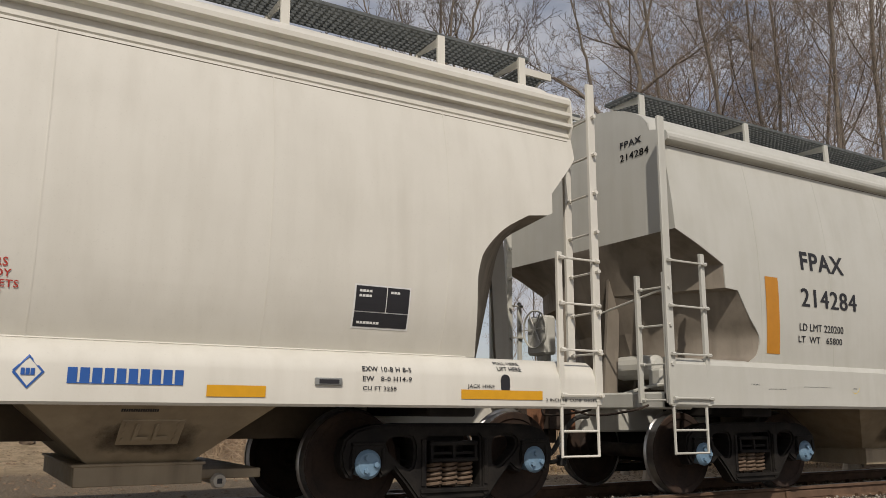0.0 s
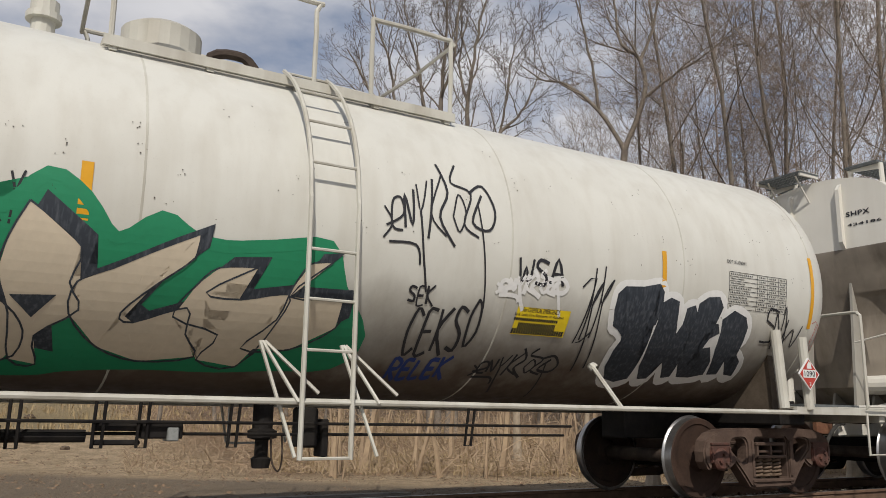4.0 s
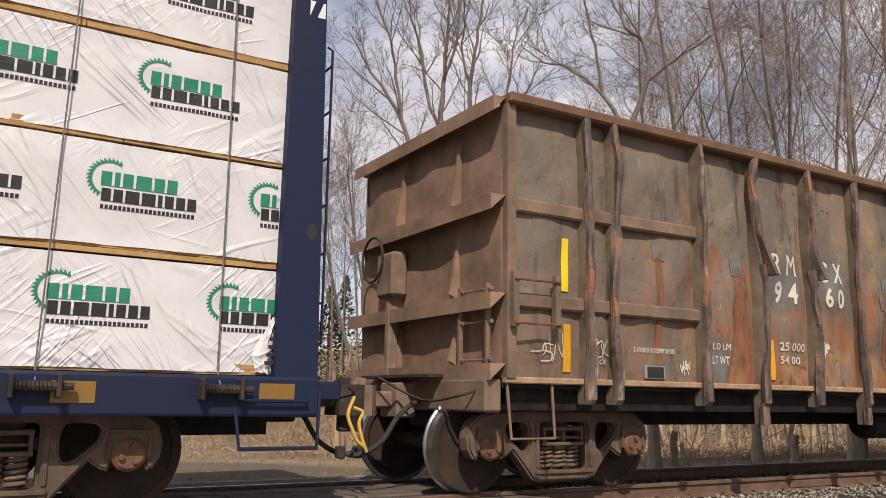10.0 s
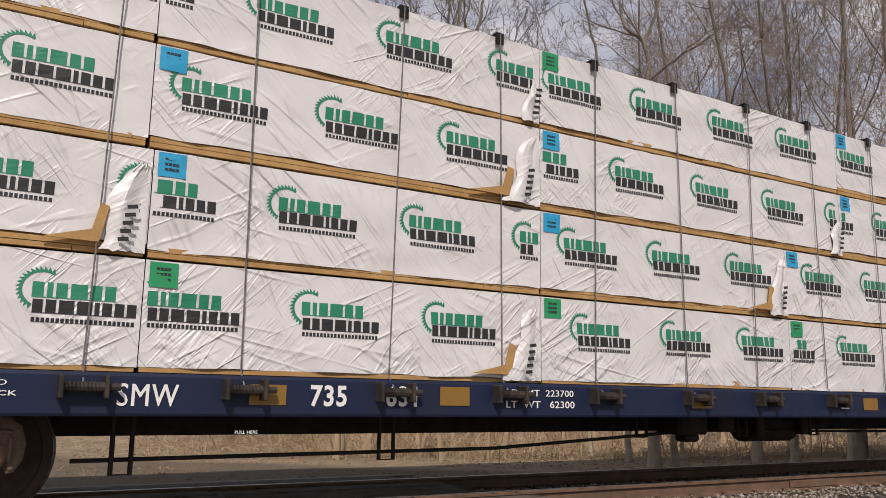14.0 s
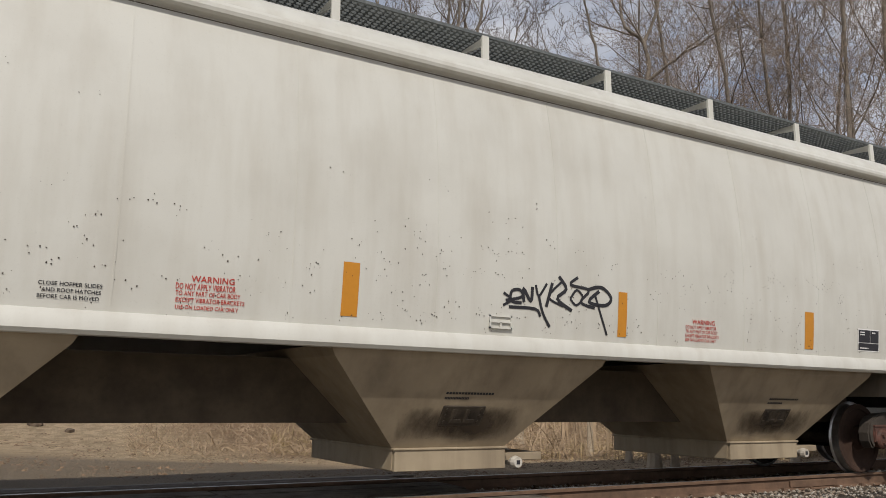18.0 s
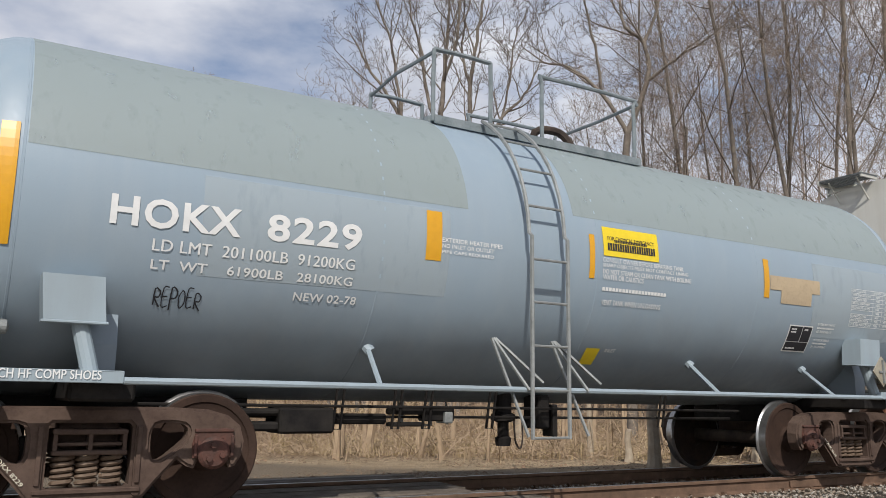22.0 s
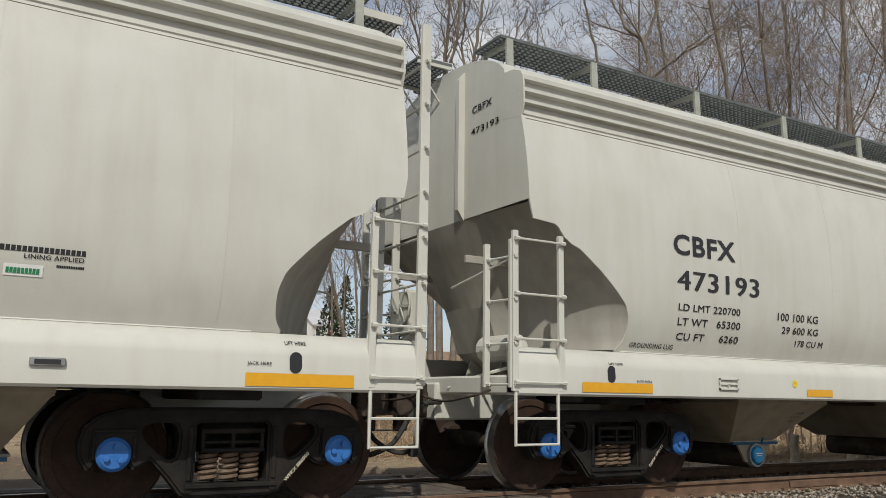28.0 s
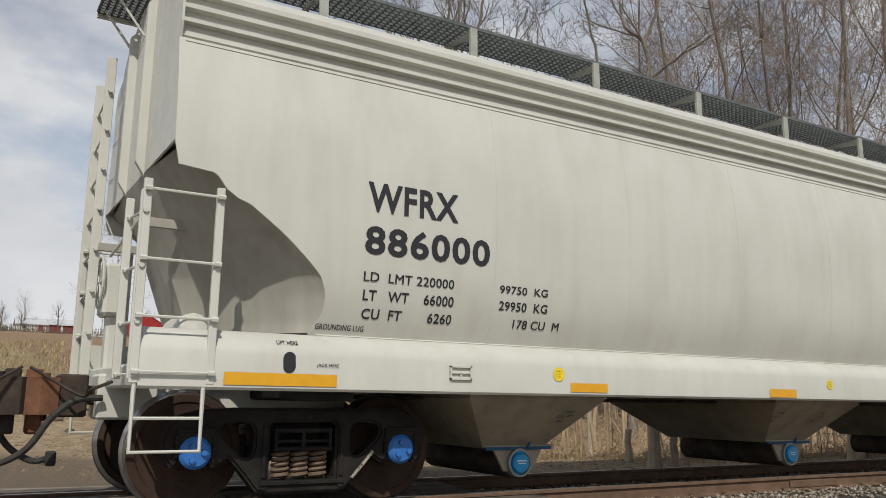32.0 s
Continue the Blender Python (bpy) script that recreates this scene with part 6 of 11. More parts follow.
# ---- gondola car ----
def rusty_sides():
    m, t, b = nodes_of("rust_streaked_brown_steel")
    n1 = noise_node(t, 1.3, 7, (1, 1, 0.55), 0.6)
    n2 = noise_node(t, 2.2, 8, (1.2, 1.2, 0.5), 0.65)
    n3 = noise_node(t, 22.0, 6, (1, 1, 0.6), 0.7)
    co = t.nodes.new("ShaderNodeTexCoord")
    sp = t.nodes.new("ShaderNodeSeparateXYZ")
    t.links.new(co.outputs["Object"], sp.inputs[0])
    c = mixc(t, ramp(t, n1, 0.40, 0.60), (0.225, 0.162, 0.114), (0.135, 0.106, 0.082))
    c = mixc(t, ramp(t, noise_node(t, 1.1, 6, (1, 1, 0.7), 0.6), 0.48, 0.60, 0, 0.6), c, (0.150, 0.130, 0.098))
    c = mixc(t, ramp(t, n3, 0.50, 0.74, 0, 0.5), c, (0.235, 0.170, 0.110))
    # rust washed down towards the bottom rail, between the blackened ends
    low = ramp(t, sp.outputs["Z"], 2.9, 1.3, 0.0, 0.13)
    mid = mul(t, ramp(t, sp.outputs["X"], -6.2, -4.2), ramp(t, sp.outputs["X"], 5.4, 3.2))
    ad = t.nodes.new("ShaderNodeMath")
    ad.operation = "ADD"
    t.links.new(n2, ad.inputs[0])
    t.links.new(low, ad.inputs[1])
    rust = mul(t, ramp(t, ad.outputs[0], 0.57, 0.66, 0, 0.85), ramp(t, mid, 0, 1, 0.35, 1.0))
    c = mixc(t, rust, c, (0.285, 0.098, 0.036))
    runs = noise_node(t, 7.0, 6, (1.0, 1.0, 0.10), 0.6)
    c = mixc(t, mul(t, ramp(t, runs, 0.52, 0.62, 0, 0.75), mul(t, ramp(t, sp.outputs["Z"], 2.7, 1.7), ramp(t, mid, 0, 1, 0.2, 1.0))), c, (0.255, 0.088, 0.036))
    ochre = mul(t, ramp(t, noise_node(t, 1.9, 7, (1, 1, 0.6), 0.65), 0.55, 0.63, 0, 0.6), mid)
    c = mixc(t, ochre, c, (0.335, 0.205, 0.080))
    c = mixc(t, ramp(t, noise_node(t, 2.6, 8, (1.5, 1.5, 0.35), 0.68), 0.55, 0.63, 0, 0.75), c, (0.050, 0.036, 0.027))
    c = mixc(t, ramp(t, noise_node(t, 9.0, 6, (0.6, 1, 1.2), 0.7), 0.61, 0.66, 0, 0.75), c, (0.045, 0.027, 0.020))
    c = mixc(t, ramp(t, noise_node(t, 14.0, 6, (1.4, 1, 0.35), 0.65), 0.64, 0.70, 0, 0.6), c, (0.40, 0.33, 0.25))
    # the sheets by the front end are blackened, those by the rear end evenly brown
    ad2 = t.nodes.new("ShaderNodeMath")
    ad2.operation = "MULTIPLY_ADD"
    t.links.new(noise_node(t, 1.4, 5), ad2.inputs[0])
    ad2.inputs[1].default_value = 1.6
    t.links.new(sp.outputs["X"], ad2.inputs[2])
    c = mixc(t, ramp(t, ad2.outputs[0], 3.2, 5.6, 0, 0.72), c, (0.072, 0.055, 0.041))
    c = mixc(t, ramp(t, ad2.outputs[0], -3.4, -4.6, 0, 0.45), c, (0.155, 0.118, 0.085))
    t.links.new(c, b.inputs["Base Color"])
    b.inputs["Roughness"].default_value = 0.72
    bump(t, b, noise_node(t, 1.9, 9, (1, 1, 0.8), rough=0.55), 0.9, 0.09)
    return m


GON = rusty_sides()
GON_RIB = grimy("brown_rusty_channel_steel", (0.235, 0.160, 0.110), (0.130, 0.092, 0.066), 3.0, 0.78, 0.4)
GON_WEB = grimy("grey_brown_rib_web_steel", (0.19, 0.145, 0.10), (0.10, 0.078, 0.056), 4.0, 0.75, 0.3)


def rib_rust():
    """Scraped rib steel: grey-brown with bare, orange and dark patches."""
    m, t, b = nodes_of("scraped_rusty_rib_steel")
    c = mixc(t, ramp(t, noise_node(t, 3.0, 6, (1, 1, 0.6)), 0.4, 0.6), (0.165, 0.115, 0.085), (0.070, 0.052, 0.042))
    c = mixc(t, ramp(t, noise_node(t, 5.0, 6, (1, 1, 0.5), 0.65), 0.55, 0.63, 0, 0.7), c, (0.34, 0.13, 0.055))
    c = mixc(t, ramp(t, noise_node(t, 8.0, 5, (1, 1, 0.4), 0.6), 0.58, 0.66, 0, 0.5), c, (0.36, 0.28, 0.24))
    c = mixc(t, ramp(t, noise_node(t, 7.0, 6, (1, 1, 0.7), 0.7), 0.57, 0.62, 0, 0.8), c, (0.05, 0.034, 0.026))
    t.links.new(c, b.inputs["Base Color"])
    b.inputs["Roughness"].default_value = 0.6
    bump(t, b, noise_node(t, 16.0, 6), 0.6, 0.02)
    return m


RIB_SCRAPED = rib_rust()
END_IRON = grimy("dusty_brown_end_steel", (0.26, 0.185, 0.135), (0.15, 0.105, 0.078), 5.0, 0.8, 0.3)
GON_TOP = grimy("brown_top_chord_steel", (0.185, 0.105, 0.06), (0.12, 0.072, 0.047), 5.0, 0.75, 0.3)
GON_RAIL = grimy("pale_rusty_rail_steel", (0.42, 0.29, 0.17), (0.26, 0.16, 0.10), 9.0, 0.8, 0.3)
GON_DARK = grimy("dark_brown_rusted_end", (0.31, 0.20, 0.135), (0.17, 0.112, 0.078), 2.2, 0.8, 0.6)


def flaking():
    """Old cream paint with orange rust breaking through in runs."""
    m, t, b = nodes_of("flaking_cream_paint_over_rust")
    n = noise_node(t, 4.0, 7, (1.6, 1.6, 0.35), 0.65)
    n2 = noise_node(t, 1.8, 6, (1, 1, 0.8), 0.6)
    c = mixc(t, ramp(t, n, 0.46, 0.55), (0.43, 0.29, 0.16), (0.28, 0.105, 0.03))
    c = mixc(t, ramp(t, n2, 0.54, 0.62, 0, 0.9), c, (0.24, 0.078, 0.025))
    c = mixc(t, ramp(t, noise_node(t, 5.0, 7, (1.6, 1.6, 0.25), 0.7), 0.53, 0.58, 0, 0.9), c, (0.075, 0.032, 0.018))
    t.links.new(c, b.inputs["Base Color"])
    b.inputs["Roughness"].default_value = 0.75
    bump(t, b, n, 0.4, 0.01)
    return m


GON_END = flaking()
GON_RUST = grimy("orange_rust_steel", (0.30, 0.12, 0.045), (0.17, 0.07, 0.035), 6.0, 0.85, 0.4)


def gondola():
    X0, X1 = 60.04, 74.50
    xc = (X0 + X1) / 2
    car = empty("gondola_car", "rusty brown open gondola car with bent ribs and dented sides", "freight car", pose(xc, 0, 0))
    L = lambda X: X - xc
    h = (X1 - X0) / 2
    zb, zt = 1.09, 3.68
    posts = [60.98, 61.34, 62.58, 63.50, 64.45, 65.38, 66.32, 67.30, 68.27, 69.20, 70.15, 71.10, 72.05, 73.08, 73.50]
    for s in (-1, 1):
        xs = sorted({round(-h + 2 * h * i / 150, 4) for i in range(151)})
        zs = [zb + (zt - zb) * i / 26 for i in range(27)]
        ps = [L(p) if s < 0 else -L(p) for p in posts]

        def skin_y(x, z, s=s, ps=ps):
            left = max([p for p in ps + [-h] if p <= x + 1e-6], default=-h)
            right = min([p for p in ps + [h] if p > x], default=h)
            u = (x - left) / max(0.01, right - left)
            k = (math.sin(math.pi * min(1, max(0, u))) * math.sin(math.pi * (z - zb) / (zt - zb))) ** 0.6 if 0 < u < 1 and zb < z < zt else 0.0
            bulge = -0.030 * k
            dent = (0.055 * noise.noise((x * 1.5, z * 1.7, s * 3)) + 0.026 * noise.noise((x * 4.5, z * 3.1, s * 9))) * min(1, k * 2)
            return s * (1.49 - bulge + dent)
        if s < 0:
            near_skin = skin_y
        rows = [[(x, skin_y(x, z), z) for x in xs] for z in zs]
        side = part("side_wall", sheet(rows, 0.015, (0, -s, 0)), GON, car, "dented rust-streaked side sheet", smooth=True)
        # ribs, bent out of true
        for i, p in enumerate(ps):
            rng = random.Random(i * 7 + s)
            bend = rng.uniform(0.4, 1.0)
            torn = 1.55 + 1.3 * rng.random() if i in (3, 4, 6, 7, 8, 9, 11, 13) else None
            foot = 0.66 if i in (3, 5, 7, 9, 11) else 0.86
            wob = lambda z, p=p, bend=bend: min(1, (zt - z) * 4, max(0, z - zb) * 3) * bend * (0.12 * noise.noise((p * 3.1, z * 0.8, 1 + s)) + 0.025 * noise.noise((p * 5.7, z * 2.6, 3)))
            out = lambda z, p=p: 1.615 + min(1, (zt - z) * 4, max(0, z - zb) * 3) * (0.03 * noise.noise((p * 2.1, z * 1.6, 7)) + 0.012 * noise.noise((p * 4.0, z * 4.0, 5))) - (0.04 if z < 0.87 else 0)
            rows = []
            for k in range(45):
                z = foot + (zt - foot) * k / 44
                rows.append([(p - 0.035, s * 1.465, z), (p - 0.035 + wob(z) * 0.25, s * 1.54, z), (p - 0.035 + wob(z), s * (out(z) + 0.012), z)])
            part("rib_web", sheet(rows, 0.014, (1, 0, 0)), GON_WEB, car, "flat grey-brown web of a side rib", smooth=True)
            spans = [(foot, zt)] if torn is None else [(foot, torn), (torn - 0.12, zt)]
            for q, (za, zc) in enumerate(spans):
                bm = bmesh.new()
                n = 60
                rings = []
                for k in range(n + 1):
                    z = za + (zc - za) * k / n
                    w = (0.042 if z > 1.45 else 0.055) + 0.018 * noise.noise((p * 1.9, z * 2.4, 2))
                    dy = 0.014 * noise.noise((p * 1.3, z * 2.6, 6)) + (0.07 * q * max(0, 1 - (z - torn) * 3) if torn else 0)
                    y0, y1 = s * (out(z) - 0.012), s * (out(z) + 0.040 + dy)
                    x = p + wob(z) + (0.075 * q * max(0, 1 - (z - torn) * 1.6) if torn else 0)
                    curl = 0.075 * noise.noise((p * 1.7, z * 2.2, 9))
                    rings.append([bm.verts.new((x + c, y, z)) for c, y in ((-w, y0), (-w * 0.9 + curl * 0.5, y1), (w * 0.1 + curl, y1 + s * 0.01), (w * 0.9, y1 - s * 0.012), (w, y0))])
                for A, B in zip(rings, rings[1:]):
                    for c in range(5):
                        bm.faces.new((A[c], A[(c + 1) % 5], B[(c + 1) % 5], B[c]))
                bm.faces.new(rings[0])
                bm.faces.new(rings[-1])
                bmesh.ops.recalc_face_normals(bm, faces=bm.faces)
                part("rib", bm, RIB_SCRAPED, car, "crumpled rusty steel rib" if torn is None else "torn and bent rusty steel rib", smooth=False)
        # side plates by the ends: horizontal stiffeners
        for xa, xb in ((-h + 0.11, -h + 2.52), (h - 2.35, h - 0.73)):
            for z in (2.70, 1.80):
                part("side_stiffener", boxes((xa, xb, min(s * 1.49, s * 1.578), max(s * 1.49, s * 1.578), z - 0.07, z + 0.07), bevel=0.02), GON_RIB, car)
        part("top_chord", boxes((-h, h, min(s * 1.44, s * 1.65), max(s * 1.44, s * 1.65), zt - 0.012, zt + 0.10), bevel=0.02), GON_TOP, car, "brown steel top rail")
        part("bottom_rail", boxes((-h, h, min(s * 1.48, s * 1.565), max(s * 1.48, s * 1.565), zb - 0.05, zb + 0.01), bevel=0.01), GON_RAIL, car, "rust-edged bottom rail")
        part("side_skirt", boxes((-h + 0.1, h - 0.1, min(s * 1.30, s * 1.40), max(s * 1.30, s * 1.40), 0.80, zb - 0.04)), BLACK_STEEL, car)
    part("floor_sheet", boxes((-h, h, -1.5, 1.5, 1.0, zb)), BLACK_STEEL, car)
    part("centre_sill", boxes((-h, h, -0.22, 0.22, 0.62, 1.02)), BLACK_STEEL, car)
    bm = bmesh.new()
    lathe(bm, [(-0.6, 0.0), (-0.58, 0.16), (-0.52, 0.21), (0.52, 0.21), (0.58, 0.16), (0.6, 0)], 16, 0, (-0.35, -0.85, 0.66))
    part("air_reservoir", bm, BLACK_STEEL, car, "round brake air tank")
    part("brake_valve", boxes((1.0, 1.30, -1.2, -0.85, 0.70, 0.98), (1.05, 1.2, -1.25, -1.1, 0.55, 0.75), bevel=0.03), DARK_STEEL, car)
    part("brake_rod", bar([(-5.2, -0.6, 0.86), (5.2, -0.6, 0.88)], 0.02), BLACK_STEEL, car)
    for s in (-1, 1):
        e = s * h
        m = GON_END if s > 0 else GON_DARK
        rows = [[(e + s * 0.05 * noise.noise((y * 1.7, z * 1.9, s)) * (1 if 1.2 < z < 3.5 else 0), y, z) for y in (-1.5 + 3.0 * j / 20 for j in range(21))] for z in (zb + (zt - zb) * i / 14 for i in range(15))]
        part("end_wall", sheet(rows, 0.02, (-s, 0, 0)), GON_DARK if s < 0 else GON_END, car, "dented end wall", smooth=True)
        for z in (3.66, 2.70, 1.78, 1.14):
            bm = bmesh.new()
            d = 0.17 if z < 3.6 else 0.14
            x0, x1 = sorted((e, e + s * d))
            slab(bm, [(x0, z - 0.075), (x1 if s > 0 else x0, z - 0.075), (x1, z + 0.075), (x0, z + 0.075)], 1, -1.56, 1.56)
            bmesh.ops.recalc_face_normals(bm, faces=bm.faces)
            part("end_stiffener", bm, m, car)
        for y in ((-0.55, 0.0, 0.55) if s > 0 else (-0.75, 0.45)):
            for z0, z1 in ((2.75, 3.60), (1.85, 2.62), (1.2, 1.72)):
                bm = bmesh.new()
                slab(bm, [(e, z0), (e + s * 0.12, z0 + 0.06), (e, z1)], 1, y - 0.02, y + 0.02)
                bmesh.ops.recalc_face_normals(bm, faces=bm.faces)
                part("end_gusset", bm, m, car)
        # corner posts and ladders
        part("corner_post", boxes((min(e, e - s * 0.72), max(e, e - s * 0.72), -1.585, -1.50, zb, zt)) if s > 0 else boxes((e, e + 0.10, -1.585, -1.50, zb, zt)), GON_END if s > 0 else GON_RIB, car, "peeling cream and rust corner panel" if s > 0 else "")
        if s > 0:
            ladder(car, e - 0.05, -1.66, e - 0.56, -1.66, 1.12, 3.60, [1.2 + 0.39 * i for i in range(7)], GON_RUST, 0.028)
            ladder(car, e + 0.10, -1.56, e + 0.16, -1.12, 1.12, 3.55, [1.2 + 0.39 * i for i in range(7)], GON_RUST, 0.024)
            for z, q in ((1.36, 0.03), (1.80, 0.08), (2.25, 0.03), (2.72, 0.08), (3.22, 0.03)):
                part("ladder_bracket", boxes((e - 0.62, e + 0.1, -1.66 if q > 0.05 else -1.64, -1.58, z - q, z + q), bevel=0.01), GON_END, car, "rust-streaked cream bracket")
        else:
            [part("grab_bracket", boxes((e + q, e + q + 0.06, -1.66, -1.60, 1.55, 2.05)), GON_RIB, car, "rusty brown grab bracket") for q in (0.02, 0.50)]
            for z in (1.58, 1.98):
                part("grab_iron", bar([(e + 0.03, -1.67, z), (e + 0.55, -1.67, z)], 0.012), RUST_STEEL, car)
            ladder(car, e - 0.10, -1.42, e - 0.12, -0.98, 1.2, 1.95, [1.25, 1.6, 1.9], GON_RIB, 0.022)
        for y in (-1, 1):
            part("stirrup_step", bar([(e - s * 0.04, y * 1.52, 1.05), (e - s * 0.06, y * 1.56, 0.55), (e - s * 0.55, y * 1.56, 0.55), (e - s * 0.55, y * 1.52, 1.05)], 0.016), GON_RIB, car)
        gear_end(car, s * (h + 0.16), s, DARK_STEEL if s > 0 else END_IRON)
        x0, x1 = sorted((e, e + s * 0.18))
        part("end_sill", boxes((x0, x1, -1.5, 1.5, 0.78, 1.08), bevel=0.02), GON_RIB, car)
        part("end_step", boxes((min(e, e + s * 0.34), max(e, e + s * 0.34), -0.75, 0.75, 1.10, 1.13)), DARK_STEEL, car)
    c = Vector((-h - 0.25, 0.75, 2.45))
    bm = bmesh.new()
    tube(bm, [c + Vector((0, 0.26 * math.cos(q), 0.26 * math.sin(q))) for q in (i * math.pi / 10 for i in range(21))], 0.016, 5)
    part("brake_wheel", bm, DARK_STEEL, car, "round hand brake wheel")
    part("brake_housing", boxes((-h - 0.22, -h - 0.02, 0.30, 0.70, 2.0, 2.5), (-h - 0.18, -h - 0.05, 0.42, 0.55, 1.1, 2.1), bevel=0.03), END_IRON, car)
    for X in (61.05, 73.39):
        truck(car, L(X), STYLE_DARK)
    BUMPY.append(near_skin)
    return car, L, near_skin


gon, Lg, skin_g = gondola()
# ---- centre beam flat car with lumber ----
WRAP = None


def wrap_material():
    """Plastic sheet pulled into sharp slanting creases, different from place to place."""
    m, t, b = nodes_of("wrinkled_white_lumber_wrap")
    n = noise_node(t, 2.6, 5, (1.0, 1.0, 1.6))
    c = mixc(t, ramp(t, n, 0.4, 0.7, 0, 0.5), (0.62, 0.61, 0.60), (0.53, 0.52, 0.515))
    t.links.new(c, b.inputs["Base Color"])
    b.inputs["Roughness"].default_value = 0.38
    total = None
    for turn, scale, mask, amount in ((-38, 1.1, 0.7, 1.0), (28, 1.3, 1.1, 0.7), (-65, 1.5, 1.6, 0.6), (-12, 0.9, 1.3, 0.6), (-50, 2.6, 0.9, 0.45), (48, 2.9, 1.2, 0.4)):
        co = t.nodes.new("ShaderNodeTexCoord")
        info = t.nodes.new("ShaderNodeObjectInfo")
        mp = t.nodes.new("ShaderNodeMapping")
        mp.inputs["Rotation"].default_value = (0, radians(turn), 0)
        ms = t.nodes.new("ShaderNodeMapping")
        ms.inputs["Scale"].default_value = (scale * 0.35, 1, scale * 3.2)
        t.links.new(co.outputs["Object"], mp.inputs[0])
        t.links.new(mul(t, info.outputs["Random"], 50.0), ms.inputs["Location"])
        t.links.new(mp.outputs[0], ms.inputs[0])
        v = t.nodes.new("ShaderNodeTexNoise")
        v.inputs["Scale"].default_value, v.inputs["Detail"].default_value = 1.0, 2.0
        v.inputs["Distortion"].default_value = 0.5
        t.links.new(ms.outputs[0], v.inputs["Vector"])
        # a fold is a narrow ridge where the slow wave passes its middle
        sub = t.nodes.new("ShaderNodeMath")
        sub.operation = "SUBTRACT"
        t.links.new(v.outputs["Fac"], sub.inputs[0])
        sub.inputs[1].default_value = 0.5
        ab = t.nodes.new("ShaderNodeMath")
        ab.operation = "ABSOLUTE"
        t.links.new(sub.outputs[0], ab.inputs[0])
        fold = mul(t, ramp(t, ab.outputs[0], 0.05, 0.0, 0.0, amount), ramp(t, noise_node(t, mask, 3), 0.48, 0.66))
        if total is None:
            total = fold
        else:
            ad = t.nodes.new("ShaderNodeMath")
            ad.operation = "ADD"
            t.links.new(total, ad.inputs[0])
            t.links.new(fold, ad.inputs[1])
            total = ad.outputs[0]
    bump(t, b, total, 0.85, 0.020)
    return m


WRAP = wrap_material()
WOOD = grimy("fresh_pine_lumber", (0.44, 0.27, 0.11), (0.32, 0.18, 0.07), 5.0, 0.75, 0.3)
TAG_BLUE = plain("blue_paper_tag", (0.01, 0.30, 0.52), 0.6)
TAG_GREEN = plain("green_paper_tag", (0.01, 0.26, 0.10), 0.6)
TAG_RED = plain("red_paper_tag", (0.45, 0.02, 0.03), 0.6)
LOGO_GREEN = plain("green_print", (0.012, 0.20, 0.11), 0.5)
LOGO_BLACK = plain("black_print", (0.02, 0.02, 0.02), 0.5)
LUMBER = []
XS = 46.965
CAR_X = lambda X: X - XS


def blocks(bm, x0, x1, z0, z1, widths):
    """A word as plain solid bars, one a character, on a thin common line."""
    unit = (x1 - x0) / (sum(widths) + 0.55 * (len(widths) - 1))
    e = (z1 - z0) * 0.05
    x, prev = x0, None
    for w in widths:
        a, b = x, x + w * unit
        lo0, lo1, hi0, hi1, t0, t1 = [bm.verts.new((p, 0, q)) for p, q in ((a, z0), (b, z0), (a, z0 + e), (b, z0 + e), (a, z1), (b, z1))]
        bm.faces.new((lo0, lo1, hi1, hi0))
        bm.faces.new((hi0, hi1, t1, t0))
        if prev:
            bm.faces.new((prev[0], lo0, hi0, prev[1]))
        prev = (lo1, hi1)
        x = b + 0.55 * unit


